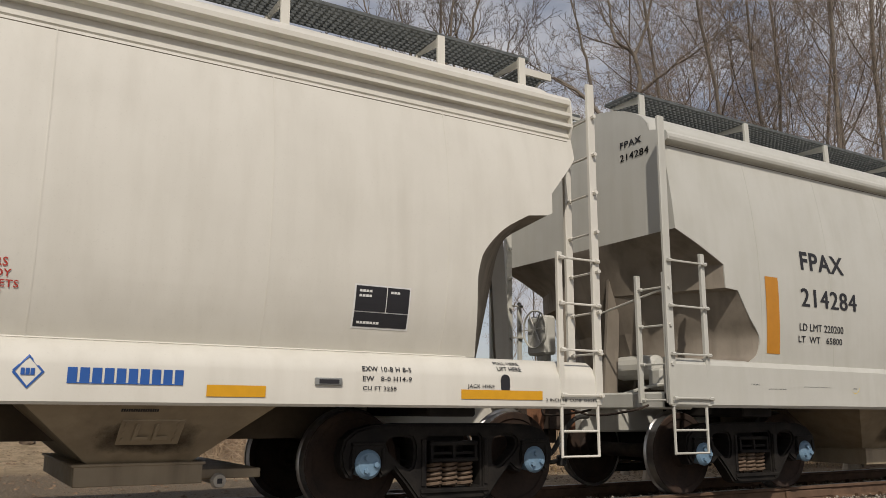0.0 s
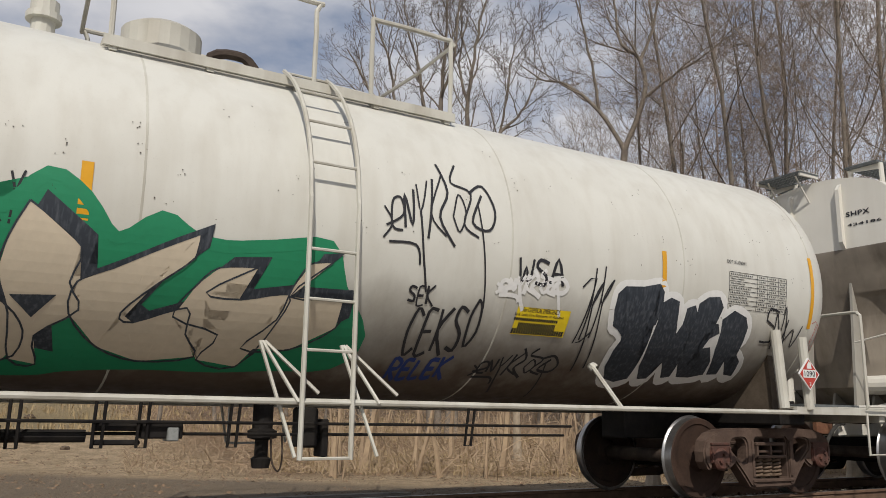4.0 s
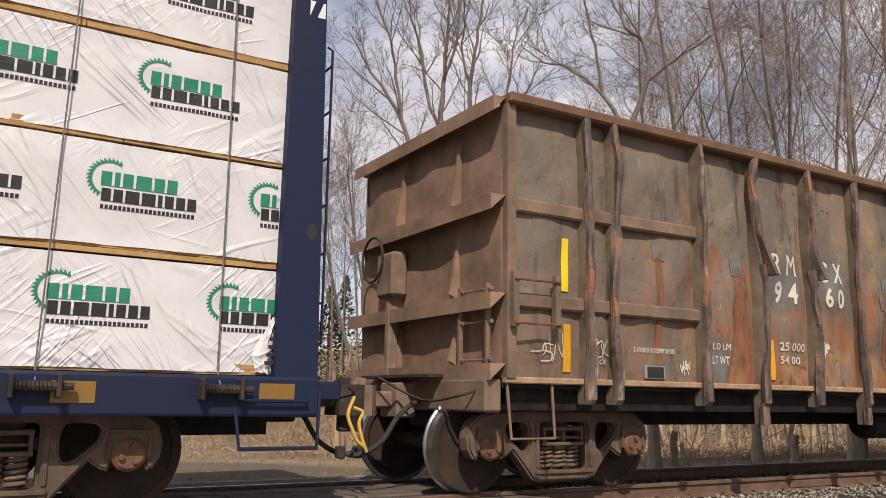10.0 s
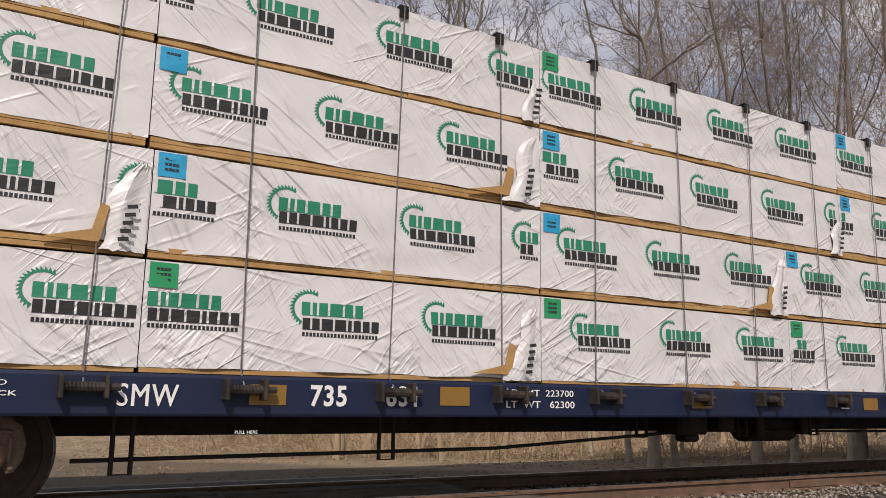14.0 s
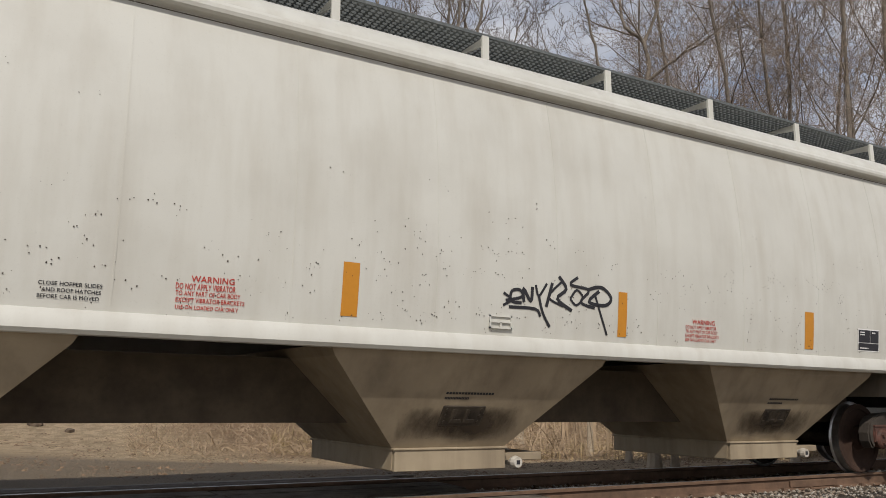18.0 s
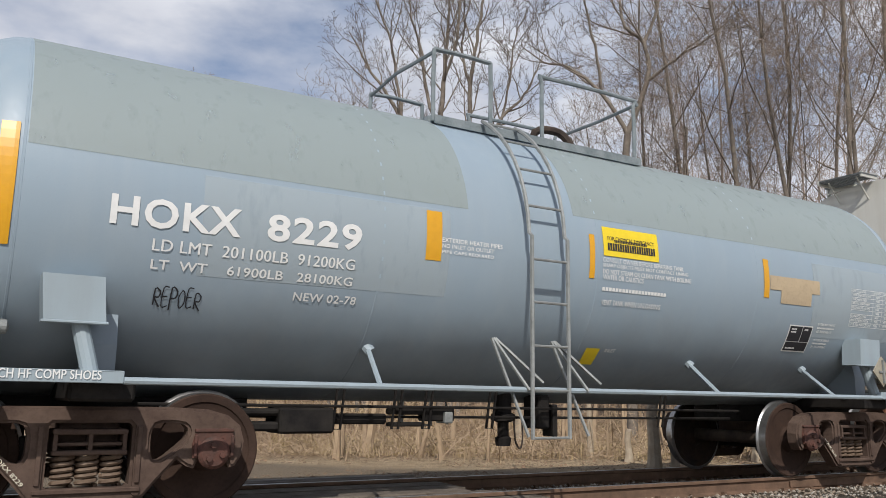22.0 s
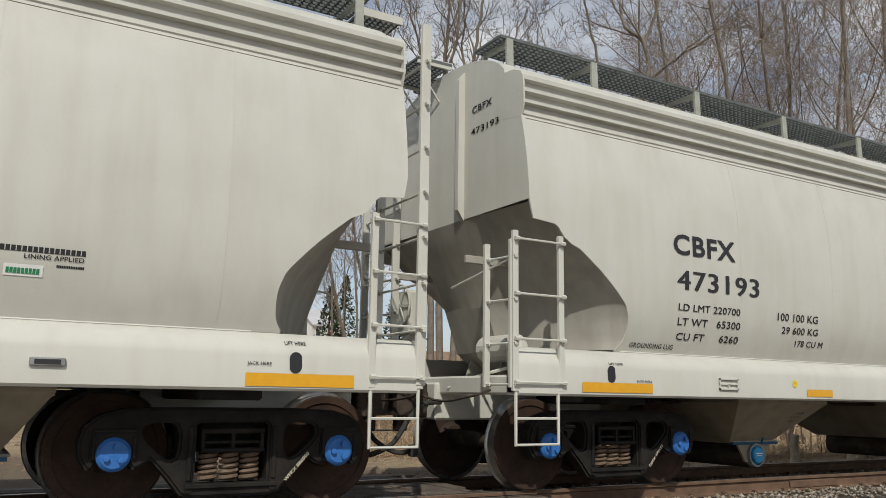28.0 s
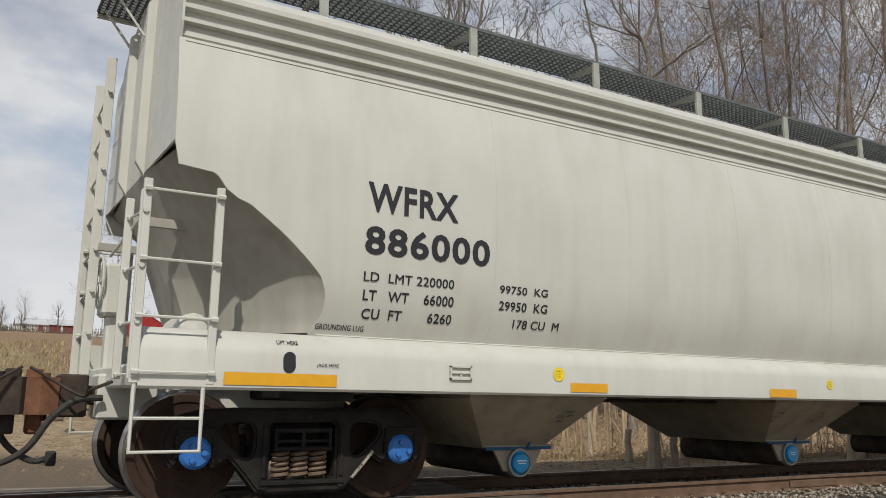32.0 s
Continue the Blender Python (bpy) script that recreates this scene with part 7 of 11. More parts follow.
def bundle(X0, X1, z0, tag, seed, first, flap=0.0, hem=0.065):
    """One banded pack of boards, wrapped in white sheet, with printed marks and a paper tag."""
    rng = random.Random(seed)
    hgt = 0.832
    xc = (X0 + X1) / 2
    ob = empty("lumber_bundle", "pack of pine boards in creased white printed wrap", "lumber pack", pose(xc, 0, 0), "wrapped lumber packs on the flat car")
    a, b = X0 - xc + 0.004, X1 - xc - 0.004
    for s in (-1, 1):
        yo, yi = s * 1.335, s * 0.12
        nx, nz = 84, 14
        rows = []

        def yy(x, z):
            e = min(1, (x - a) * 5, (b - x) * 5)
            q = (z - z0) / hgt
            w = 0.020 * noise.noise(((x + xc) * 2.2 + (z * 1.9), z * 1.4 + seed, s)) + 0.010 * noise.noise(((x + xc) * 1.1 - z * 3.2, z * 3 + seed, 4)) + 0.009 * noise.noise(((x + xc) * 7.0 + z * 6.0, z * 2.5, seed))
            lip = 0.02 * math.sin((x + xc) * 9 + seed) * max(0, 1 - q * 6)
            return s * (1.335 + (w + abs(lip) * 0.5) * max(0, e))
        low = [z0 + hem + (0.016 if hem > 0.03 else 0.008) * noise.noise(((a + (b - a) * j / nx) * 2.2, seed, 0)) for j in range(nx + 1)]
        for i in range(nz + 1):
            rows.append([(a + (b - a) * j / nx, yy(a + (b - a) * j / nx, low[j] + (z0 + hgt - low[j]) * i / nz), low[j] + (z0 + hgt - low[j]) * i / nz) for j in range(nx + 1)])
        rows.append([(a + (b - a) * j / nx, s * 1.28, z0 + hgt + 0.012) for j in range(nx + 1)])
        rows.append([(a + (b - a) * j / nx, yi, z0 + hgt + 0.012) for j in range(nx + 1)])
        part("wrap", sheet(rows, 0.006, (0, -s, 0)), WRAP, ob, "creased white plastic wrap", smooth=True)
        # boards seen under the wrap's hem and at the ends
        for k in range(2 if s < 0 else 1):
            zz = z0 + 0.002 + k * 0.042
            x = a + 0.01
            while x < b - 0.05:
                e = min(b - 0.01, x + rng.uniform(2.2, 4.0))
                yo = s * (1.330 + rng.uniform(-0.010, 0.004))
                part("bottom_board", boxes((x, e - 0.006, min(yi, yo), max(yi, yo), zz, zz + 0.038)), WOOD, ob, "bare pine board below the wrap")
                x = e
        if s < 0:
            part("lumber_core", boxes((a + 0.02, b - 0.02, -1.30, -0.12, z0 + 0.08, z0 + hgt - 0.02)), WOOD, ob)
            skin = lambda x, z: yy(x, z)
            pitch = 1.213
            x = X0 - xc + (first % pitch) - pitch + 0.007
            while x < b - 0.15:
                for kind in range(4):
                    bm = bmesh.new()
                    top = z0 + 0.595 + 0.01 * rng.random()
                    if kind == 0:
                        blocks(bm, x + 0.10, x + 0.65, top - 0.105, top + 0.005, (2, 1, 2, 3, 2, 2))
                        m, nm = LOGO_GREEN, "green_mark"
                    elif kind == 1:
                        blocks(bm, x + 0.11, x + 0.80, top - 0.215, top - 0.118, (2, 2, 3, 3, 1, 2, 2, 2))
                        m, nm = LOGO_BLACK, "black_mark"
                    elif kind == 2:
                        stripes(bm, x + 0.11, x + 0.80, top - 0.272, top - 0.240, 22, rng, 0.30)
                        m, nm = LOGO_BLACK, "fine_print"
                    else:
                        c = (x + 0.165, top - 0.045)
                        last = None
                        for q in range(18):
                            a0 = 1.0 + q * 0.19
                            cur = [bm.verts.new((c[0] + r * math.cos(a0), 0, c[1] + r * 0.95 * math.sin(a0))) for r in (0.128, 0.142)]
                            if last:
                                bm.faces.new((last[0], last[1], cur[1], cur[0]))
                                tip = bm.verts.new((c[0] + 0.172 * math.cos(a0 - 0.03), 0, c[1] + 0.164 * math.sin(a0 - 0.03)))
                                bm.faces.new((last[1], tip, cur[1]))
                            last = cur
                        m, nm = LOGO_GREEN, "saw_arc"
                    # keep what lies on this pack
                    for f in [f for f in bm.faces if any(v.co.x < a + 0.01 or v.co.x > b - 0.01 for v in f.verts)]:
                        bmesh.ops.delete(bm, geom=[f], context="FACES")
                    if bm.faces:
                        decal(bm, skin, m, ob, nm, "printed trade mark drawn as plain bars", 0.05, 0.004)
                    else:
                        bm.free()
                x += pitch
            if tag:
                tx = a + 0.03
                patch(tx, z0 + hgt - 0.20, tx + 0.21, z0 + hgt - 0.01, skin, {"b": TAG_BLUE, "g": TAG_GREEN, "r": TAG_RED}[tag], ob, "paper_tag", "stapled coloured paper tag", 0.008)
                bm = bmesh.new()
                for q in range(3):
                    stripes(bm, tx + 0.05, tx + 0.16, z0 + hgt - 0.07 - q * 0.04, z0 + hgt - 0.05 - q * 0.04, 4, rng)
                decal(bm, skin, INK, ob, "tag_print", "", 1, 0.010)
            if flap:
                # torn corner of wrap folded back, with bare board and the print of its turned side
                ztop = z0 + (0.70 if flap > 0.6 else 0.45)
                n = 10
                rows = []
                for i in range(n + 1):
                    v = i / n
                    z = z0 + 0.02 + (ztop - z0 - 0.02) * v
                    left = b - flap * (0.12 + 0.38 * (1 - v) ** 0.6) * (0.9 + 0.15 * math.sin(v * 7 + seed)) - 0.03
                    rows.append([(left + (b - 0.01 - left) * u / n, yy(b - 0.2, z0 + 0.3) - 0.012 - 0.055 * math.sin(math.pi * min(1, u / n * 1.3 + 0.08)) * (1 - v * 0.6) - 0.02 * noise.noise((u * 0.7 + seed, v * 4, 2)), z + 0.03 * noise.noise((u * 0.5, v * 3, seed))) for u in range(n + 1)])
                part("torn_flap", sheet(rows, 0.004), WRAP, ob, "torn flap of wrap hanging loose", smooth=True)
                at = lambda x, z: yy(b - 0.2, z0 + 0.3) - 0.085
                bm = bmesh.new()
                for k in range(5):
                    cx, cz = b - flap * 0.24 + 0.012 * k, z0 + 0.08 + 0.062 * k
                    bm.faces.new([bm.verts.new((cx + p, 0, cz + q)) for p, q in ((-0.035, 0), (0.04, 0.012), (0.035, 0.042), (-0.04, 0.03))])
                decal(bm, at, LOGO_BLACK, ob, "black_mark", "print on the turned side as plain bars", 0.05, 0.004)
                if flap > 0.6:
                    bm = bmesh.new()
                    slab(bm, [(b - flap * 0.95, z0 + 0.075), (b - flap * 0.45, z0 + 0.07), (b - flap * 0.38, z0 + 0.34), (b - flap * 0.46, z0 + 0.36), (b - flap * 0.52, z0 + 0.16)], 1, -1.385, -1.365)
                    bmesh.ops.recalc_face_normals(bm, faces=bm.faces)
                    part("bare_board", bm, WOOD, ob, "bare pine board laid open by the tear")
    LUMBER.append(ob)
    return ob


CABLE = grimy("grey_wire_rope", (0.10, 0.095, 0.09), (0.22, 0.21, 0.20), 30.0, 0.6, 0.3)
WINCH_IRON = grimy("dark_greasy_winch_iron", (0.022, 0.018, 0.016), (0.06, 0.048, 0.04), 7.0, 0.6, 0.3)


def centerbeam():
    X0, X1 = 35.64, 58.29
    car = empty("centre_beam_flat_car", "navy blue centre beam flat car loaded with wrapped lumber", "freight car", pose(XS, 0, 0))
    L = CAR_X
    h = (X1 - X0) / 2
    bm = bmesh.new()
    for s in (-1, 1):
        slab(bm, [(s * 1.28, 0.74), (s * 1.44, 0.74), (s * 1.45, 0.76), (s * 1.45, 1.02), (s * 1.44, 1.045), (s * 1.20, 1.045)], 0, -h, h)
    bmesh.ops.recalc_face_normals(bm, faces=bm.faces)
    part("side_sill", bm, NAVY, car, "long navy side sill")
    part("deck", boxes((-h, h, -1.30, 1.30, 0.98, 1.04)), NAVY, car)
    part("centre_sill", boxes((-h, h, -0.25, 0.25, 0.55, 0.98)), BLACK_STEEL, car)
    bm = bmesh.new()
    for i in range(18):
        x = -h + 0.8 + (2 * h - 1.6) * i / 17
        box(bm, x - 0.05, x + 0.05, -1.28, 1.28, 0.84, 0.98)
    part("cross_bearer", bm, BLACK_STEEL, car)
    part("centre_beam", boxes((-h + 0.4, h - 0.4, -0.09, 0.09, 4.35, 4.60), (-h + 0.4, h - 0.4, -0.06, 0.06, 1.04, 1.3)), NAVY, car, "navy centre beam top")
    for s in (-1, 1):
        e = s * h
        # bulkhead: two wide side posts, ribs and cross members
        xa, xb = sorted((e, e - s * 0.36))
        posts = []
        for y in (-1, 1):
            bm = slab(bmesh.new(), [(e, 0.85), (e - s * 0.36, 0.85), (e - s * 0.34, 4.38), (e - s * 0.06, 4.38)], 1, min(y * 1.20, y * 1.44), max(y * 1.20, y * 1.44))
            bmesh.ops.recalc_face_normals(bm, faces=bm.faces)
            posts.append(part("bulkhead", bm, NAVY, car, "tall navy end bulkhead post"))
        bulk = posts[0]
        xi = e - s * 0.30
        part("bulkhead_plate", boxes((min(xi, xi - s * 0.03), max(xi, xi - s * 0.03), -1.25, 1.25, 1.0, 4.36)), NAVY, bulk)
        bm = bmesh.new()
        for y in (-0.80, -0.28, 0.28, 0.80):
            slab(bm, [(e, 0.95), (xi, 0.95), (xi, 4.36), (xi + s * 0.24, 4.36)], 1, y - 0.065, y + 0.065)
        for z in (1.35, 1.95, 2.55, 3.15, 3.75, 4.30):
            x0, x1 = sorted((xi, xi + s * (0.22 if z < 4 else 0.27)))
            box(bm, x0, x1, -1.25, 1.25, z - 0.085, z + 0.085)
        bmesh.ops.recalc_face_normals(bm, faces=bm.faces)
        part("bulkhead_rib", bm, NAVY, bulk)
        for y in (-1, 1):
            part("grab_iron", bar([(e + s * 0.02, y * 1.30, 1.3), (e + s * 0.07, y * 1.30, 1.32), (e + s * 0.07, y * 1.30, 3.9), (e + s * 0.02, y * 1.30, 3.92)], 0.012), NAVY, bulk)
            for k in range(7):
                part("rung", bar([(e + s * 0.08, y * 0.86, 1.25 + 0.42 * k), (e + s * 0.08, y * 1.26, 1.25 + 0.42 * k)], 0.012), NAVY, bulk)
        for y in (-1, 1):
            bm = bmesh.new()
            n = 14
            bm.faces.new([bm.verts.new((e - s * 0.105 + 0.045 * math.cos(q * 2 * math.pi / n), 0, 2.225 + 0.07 * math.sin(q * 2 * math.pi / n))) for q in range(n)])
            if y < 0:
                decal(bm, lambda x, z: -1.44, INK, bulk, "lift_hole", "dark oval lifting hole", 1, 0.004)
            else:
                bm.free()
        gear_end(car, s * (h + 0.30), s, DARK_STEEL)
        x0, x1 = sorted((e, e + s * 0.25))
        part("draft_sill", boxes((min(e - s * 2, e + s * 0.3), max(e - s * 2, e + s * 0.3), -0.2, 0.2, 0.66, 1.0), bevel=0.02), BLACK_STEEL, car)
        part("end_sill", boxes((x0, x1, -1.35, 1.35, 0.86, 1.02), bevel=0.02), NAVY, car)
        for y in (-1, 1):
            part("stirrup_step", bar([(e + s * 0.02, y * 1.44, 0.95), (e + s * 0.0, y * 1.47, 0.50), (e - s * 0.62, y * 1.47, 0.50), (e - s * 0.66, y * 1.44, 0.82)], 0.018), NAVY, car)
            part("grab_iron", bar([(e - s * 0.10, y * 1.45, 0.86), (e - s * 0.10, y * 1.50, 0.86), (e - s * 0.62, y * 1.50, 0.86), (e - s * 0.62, y * 1.45, 0.86)], 0.012), NAVY, car)
    # tie-down winches, straps
    straps = [36.63, 38.00, 39.37, 40.50, 41.78, 42.95, 44.08, 45.36, 46.49, 47.76, 48.96, 50.20, 51.41, 52.58, 53.85, 54.87, 56.25, 57.50]
    bm = bmesh.new()
    tube(bm, [(-0.14, -1.52, 0.94), (0.14, -1.52, 0.94)], 0.034, 8)
    for x in (-0.16, 0.13):
        box(bm, x, x + 0.03, -1.58, -1.44, 0.86, 1.02, 0.006)
    tube(bm, [(0.15, -1.52, 0.94), (0.24, -1.52, 0.94)], 0.026, 8)
    for k in range(9):
        lathe(bm, [(-0.11 + k * 0.025, 0.034), (-0.105 + k * 0.025, 0.043), (-0.10 + k * 0.025, 0.034)], 8, 0, (0, -1.52, 0.94))
    wm = mesh_of("winch", bm, WINCH_IRON)
    for i, X in enumerate(straps):
        part("winch", wm, None, car, "cable winch on the side sill", at=pose(L(X), 0, 0))
        lean = (-0.06 if i % 2 else 0.10) * 0.6
        pts = [(L(X), -1.48, 0.97), (L(X), -1.37, 1.08), (L(X) + lean, -1.384, 4.46), (L(X) + lean, -1.30, 4.49), (L(X) + lean, 0, 4.61)]
        part("tie_cable", bar(pts, 0.0068, 5), CABLE, car, "taut steel tie-down cable")
        part("corner_guard", boxes((L(X) + lean - 0.045, L(X) + lean + 0.045, -1.375, -1.15, 4.462, 4.476), (L(X) + lean - 0.045, L(X) + lean + 0.045, -1.378, -1.362, 4.36, 4.476)), BLACK_STEEL, car, "black edge protector")
    # brake gear below
    lows = {39.74: 0.30, 41.96: 0.36, 52.08: 0.33, 53.6: 0.33}
    part("brake_rod", bar([(L(39.4), -0.9, 0.40), (L(43.2), -0.9, 0.43), (L(45.6), -0.9, 0.56)], 0.018), BLACK_STEEL, car)
    part("brake_rod", bar([(L(46.0), -0.9, 0.58), (L(54.6), -0.9, 0.50)], 0.018), BLACK_STEEL, car)
    for X in (39.74, 41.96, 45.03, 46.63, 47.95, 49.97, 52.08, 53.6):
        x = L(X)
        part("rod_hanger", bar([(x - 0.07, -1.0, 0.84), (x - 0.07, -1.0, lows.get(X, 0.52)), (x + 0.07, -1.0, lows.get(X, 0.52)), (x + 0.07, -1.0, 0.84)], 0.02, 5), BLACK_STEEL, car)
    bm = bmesh.new()
    lathe(bm, [(-0.5, 0), (-0.48, 0.14), (-0.42, 0.19), (0.42, 0.19), (0.48, 0.14), (0.5, 0)], 14, 0, (L(47.4), -0.7, 0.62))
    box(bm, L(45.5), L(45.98), -1.1, -0.7, 0.54, 0.80, 0.04)
    box(bm, L(45.66), L(45.88), -1.05, -0.85, 0.46, 0.56, 0.03)
    box(bm, L(46.1), L(46.35), -1.15, -0.85, 0.58, 0.76, 0.03)
    box(bm, L(46.9), L(47.05), -1.0, -0.6, 0.50, 0.80, 0.02)
    box(bm, L(47.75), L(47.95), -1.0, -0.6, 0.52, 0.80, 0.02)
    part("brake_cylinder", bm, BLACK_STEEL, car)
    for X in (37.95, 56.06):
        truck(car, L(X), STYLE_DARK)
    bm = bmesh.new()
    pts = [(59.05, -0.50, 0.90), (58.98, -0.52, 0.74), (59.02, -0.54, 0.60), (59.07, -0.54, 0.50), (59.15, -0.53, 0.44), (59.18, -0.52, 0.40), (59.13, -0.52, 0.52), (59.10, -0.51, 0.66), (59.14, -0.50, 0.76), (59.05, -0.48, 0.80)]
    tube(bm, smooth_line([(L(x), y, z) for x, y, z in pts], 4), 0.017, 6)
    part("rope", bm, plain("yellow_nylon_rope", (0.62, 0.40, 0.08), 0.8), car, "frayed yellow rope tied at the coupler")
    return car, L, lambda x, z: -1.452


cbm, Lb, skin_b = centerbeam()
LOW = [35.99, 39.74, 43.43, 47.14, 50.83, 54.45, 58.00]
HIGH = [35.98, 39.69, 43.43, 48.30, 53.20, 58.00]
tags = ("bggggg", "bbbbbb", "bbbbg", "gbgbr")
# where the print of each pack begins, from the pack's end
FIRST = ((0.48, 1.14, 0.34, 0.87, 0.38, 0.51), (1.07, 0.90, 0.19, 0.27, 0.18, 0.79), (0.20, 0.11, 0.89, 0.68, 1.12), (0.84, 0.67, 1.22, 1.21, 1.19))
HEM = ((0.035, 0.04, 0.03, 0.005, 0.005, 0.02), (0.095, 0.06, 0.07, 0.05, 0.09, 0.06), (0.065, 0.09, 0.07, 0.09, 0.03), (0.06, 0.05, 0.05, 0.085, 0.06))
TORN = {(0, 5): 0.45, (0, 1): 0.85, (1, 2): 0.75, (1, 0): 0.75, (2, 1): 0.9, (2, 2): 0.55, (3, 1): 0.45}
for tier in range(4):
    ends = LOW if tier < 2 else HIGH
    for i in range(len(ends) - 1):
        bundle(ends[i], ends[i + 1], 1.052 + 0.853 * tier, tags[tier][i], tier * 10 + i, FIRST[tier][i], TORN.get((tier, i), 0.0), HEM[tier][i])
def brushed(name, col, col2):
    """Thin sprayed fill with up-and-down strokes."""
    m, t, b = nodes_of(name)
    t.links.new(mixc(t, ramp(t, noise_node(t, 34.0, 3, (1, 1, 0.05)), 0.48, 0.72, 0, 0.9), col, col2), b.inputs["Base Color"])
    b.inputs["Roughness"].default_value = 0.6
    return m


# ---- lettering, labels, reflectors and sprayed marks ----
TAN_PATCH = grimy("tan_primer", (0.48, 0.38, 0.25), (0.42, 0.33, 0.22), 3.0, 0.7, 0.1)
PATCH_GREY = grimy("grey_blue_patch_paint", (0.12, 0.125, 0.12), (0.17, 0.17, 0.15), 5.0, 0.7, 0.2)
AMBER_DULL = plain("dull_amber_plate", (0.22, 0.12, 0.02), 0.5)
SPRAY_GREEN = plain("green_spray_paint", (0.012, 0.22, 0.10), 0.6)
SPRAY_CREAM = plain("cream_spray_paint", (0.58, 0.50, 0.38), 0.6)
SPRAY_DARK = brushed("blue_black_spray_paint", (0.022, 0.029, 0.040), (0.075, 0.085, 0.10))
RUN_RUST = None
SPRAY_BLUE = plain("blue_spray_paint", (0.02, 0.045, 0.19), 0.6)
BULK = lambda x, z: -1.442
HK_PLATE = lambda x, z: -1.601


def rust_run():
    """Rust washed down the sheet, broken up and fading at its sides."""
    m, t, b = nodes_of("washed_down_rust")
    t.links.new(mixc(t, noise_node(t, 9.0, 6, (1, 1, 0.2)), (0.33, 0.13, 0.06), (0.17, 0.07, 0.04)), b.inputs["Base Color"])
    b.inputs["Roughness"].default_value = 0.8
    soft_edge(t, b, 0.8, 4.0, 9.0)
    return m


RUN_RUST = rust_run()
SOFT_GREY = stain("faded_grey_blue_repaint", (0.15, 0.16, 0.155), (0.20, 0.205, 0.19), 0.8)


def dot(x0, z0, x1, z1, skin, mat, parent):
    bm = bmesh.new()
    r = (z1 - z0) / 2
    bm.faces.new([bm.verts.new(((x0 + x1) / 2 + r * math.cos(q * math.pi / 9), 0, (z0 + z1) / 2 + r * math.sin(q * math.pi / 9))) for q in range(18)])
    decal(bm, skin, mat, parent, "round_sticker", "round yellow sticker", 1, 0.004)
    bm = bmesh.new()
    for k in range(3):
        stripes(bm, (x0 + x1) / 2 - r * 0.5, (x0 + x1) / 2 + r * 0.5, z0 + r * (0.6 + 0.4 * k), z0 + r * (0.69 + 0.4 * k), 4, None, 0.5)
    decal(bm, skin, INK, parent, "print_bar", "", 1, 0.007)


def slot(x0, z0, x1, z1, skin, mat, parent):
    """A small metal card holder."""
    y = skin((x0 + x1) / 2, (z0 + z1) / 2)
    bm = boxes((x0, x1, y - 0.022, y + 0.01, z0, z1), bevel=0.006)
    part("card_holder", bm, mat, parent, "small metal card holder")
    part("card_slot", boxes((x0 + 0.03, x1 - 0.03, y - 0.026, y - 0.02, z0 + 0.012, z1 - 0.012)), INK, parent)


def holder(x0, z0, x1, z1, skin, mat, parent):
    """A raised frame for placards."""
    y = skin((x0 + x1) / 2, (z0 + z1) / 2)
    w = 0.014
    zm = (z0 + z1) / 2
    bm = boxes((x0, x1, y - 0.02, y, z0, z0 + w), (x0, x1, y - 0.02, y, z1 - w, z1), (x0, x0 + w, y - 0.02, y, z0, z1), (x1 - w, x1, y - 0.02, y, z0, z1),
               (x0, x1, y - 0.018, y, zm - w / 2, zm + w / 2), ((x0 + x1) / 2 - w / 2, (x0 + x1) / 2 + w / 2, y - 0.018, y, z0, zm))
    part("placard_frame", bm, mat, parent, "empty placard frame")


def frame_box(x0, z0, x1, z1, skin, mat, parent):
    w = 0.012
    for a, b, c, d in ((x0, z0, x1, z0 + w), (x0, z1 - w, x1, z1), (x0, z0 + w, x0 + w, z1 - w), (x1 - w, z0 + w, x1, z1 - w)):
        patch(a, b, c, d, skin, mat, parent, "stencil_frame")


def diamond(x0, z0, x1, z1, skin, mat, parent):
    bm = bmesh.new()
    cx, cz = (x0 + x1) / 2, (z0 + z1) / 2
    a, b = (x1 - x0) / 2, (z1 - z0) / 2
    ribbon(bm, [(cx - a, cz), (cx, cz + b), (cx + a, cz), (cx, cz - b), (cx - a, cz)], 0.018)
    stripes(bm, cx - a * 0.5, cx + a * 0.5, cz - b * 0.22, cz + b * 0.22, 3, None)
    decal(bm, skin, mat, parent, "diamond_mark", "blue diamond maker mark", 1, 0.004)


def stencil_panel(x0, z0, x1, z1, skin, mat, parent):
    """The black consolidated stencil with its pale rules and bars."""
    e = 0.014
    patch(x0 - e, z0 - e, x1 + e, z1 + e, skin, INK_WHITE, parent, "stencil_border", "", 0.004)
    xm, zm = x0 + (x1 - x0) * 0.58, z0 + (z1 - z0) * 0.38
    for a, b, c, d in ((x0, z0, x1, zm - 0.008), (x0, zm, xm - 0.008, z1), (xm, zm, x1, z1)):
        patch(a, b, c, d, skin, INK, parent, "stencil_panel", "black maintenance stencil", 0.007)
    h = (z1 - z0) * 0.06
    for a, b, c in ((x0 + 0.03, z1 - 2.5 * h, 4), (x0 + 0.03, z1 - 4.5 * h, 4), (xm + 0.03, z1 - 2.5 * h, 3), (x0 + 0.03, z0 + 1.2 * h, 7)):
        bm = bmesh.new()
        stripes(bm, a, a + (x1 - x0) * 0.06 * c, b, b + h, c, None)
        decal(bm, skin, INK_WHITE, parent, "print_bar", "", 1, 0.010)


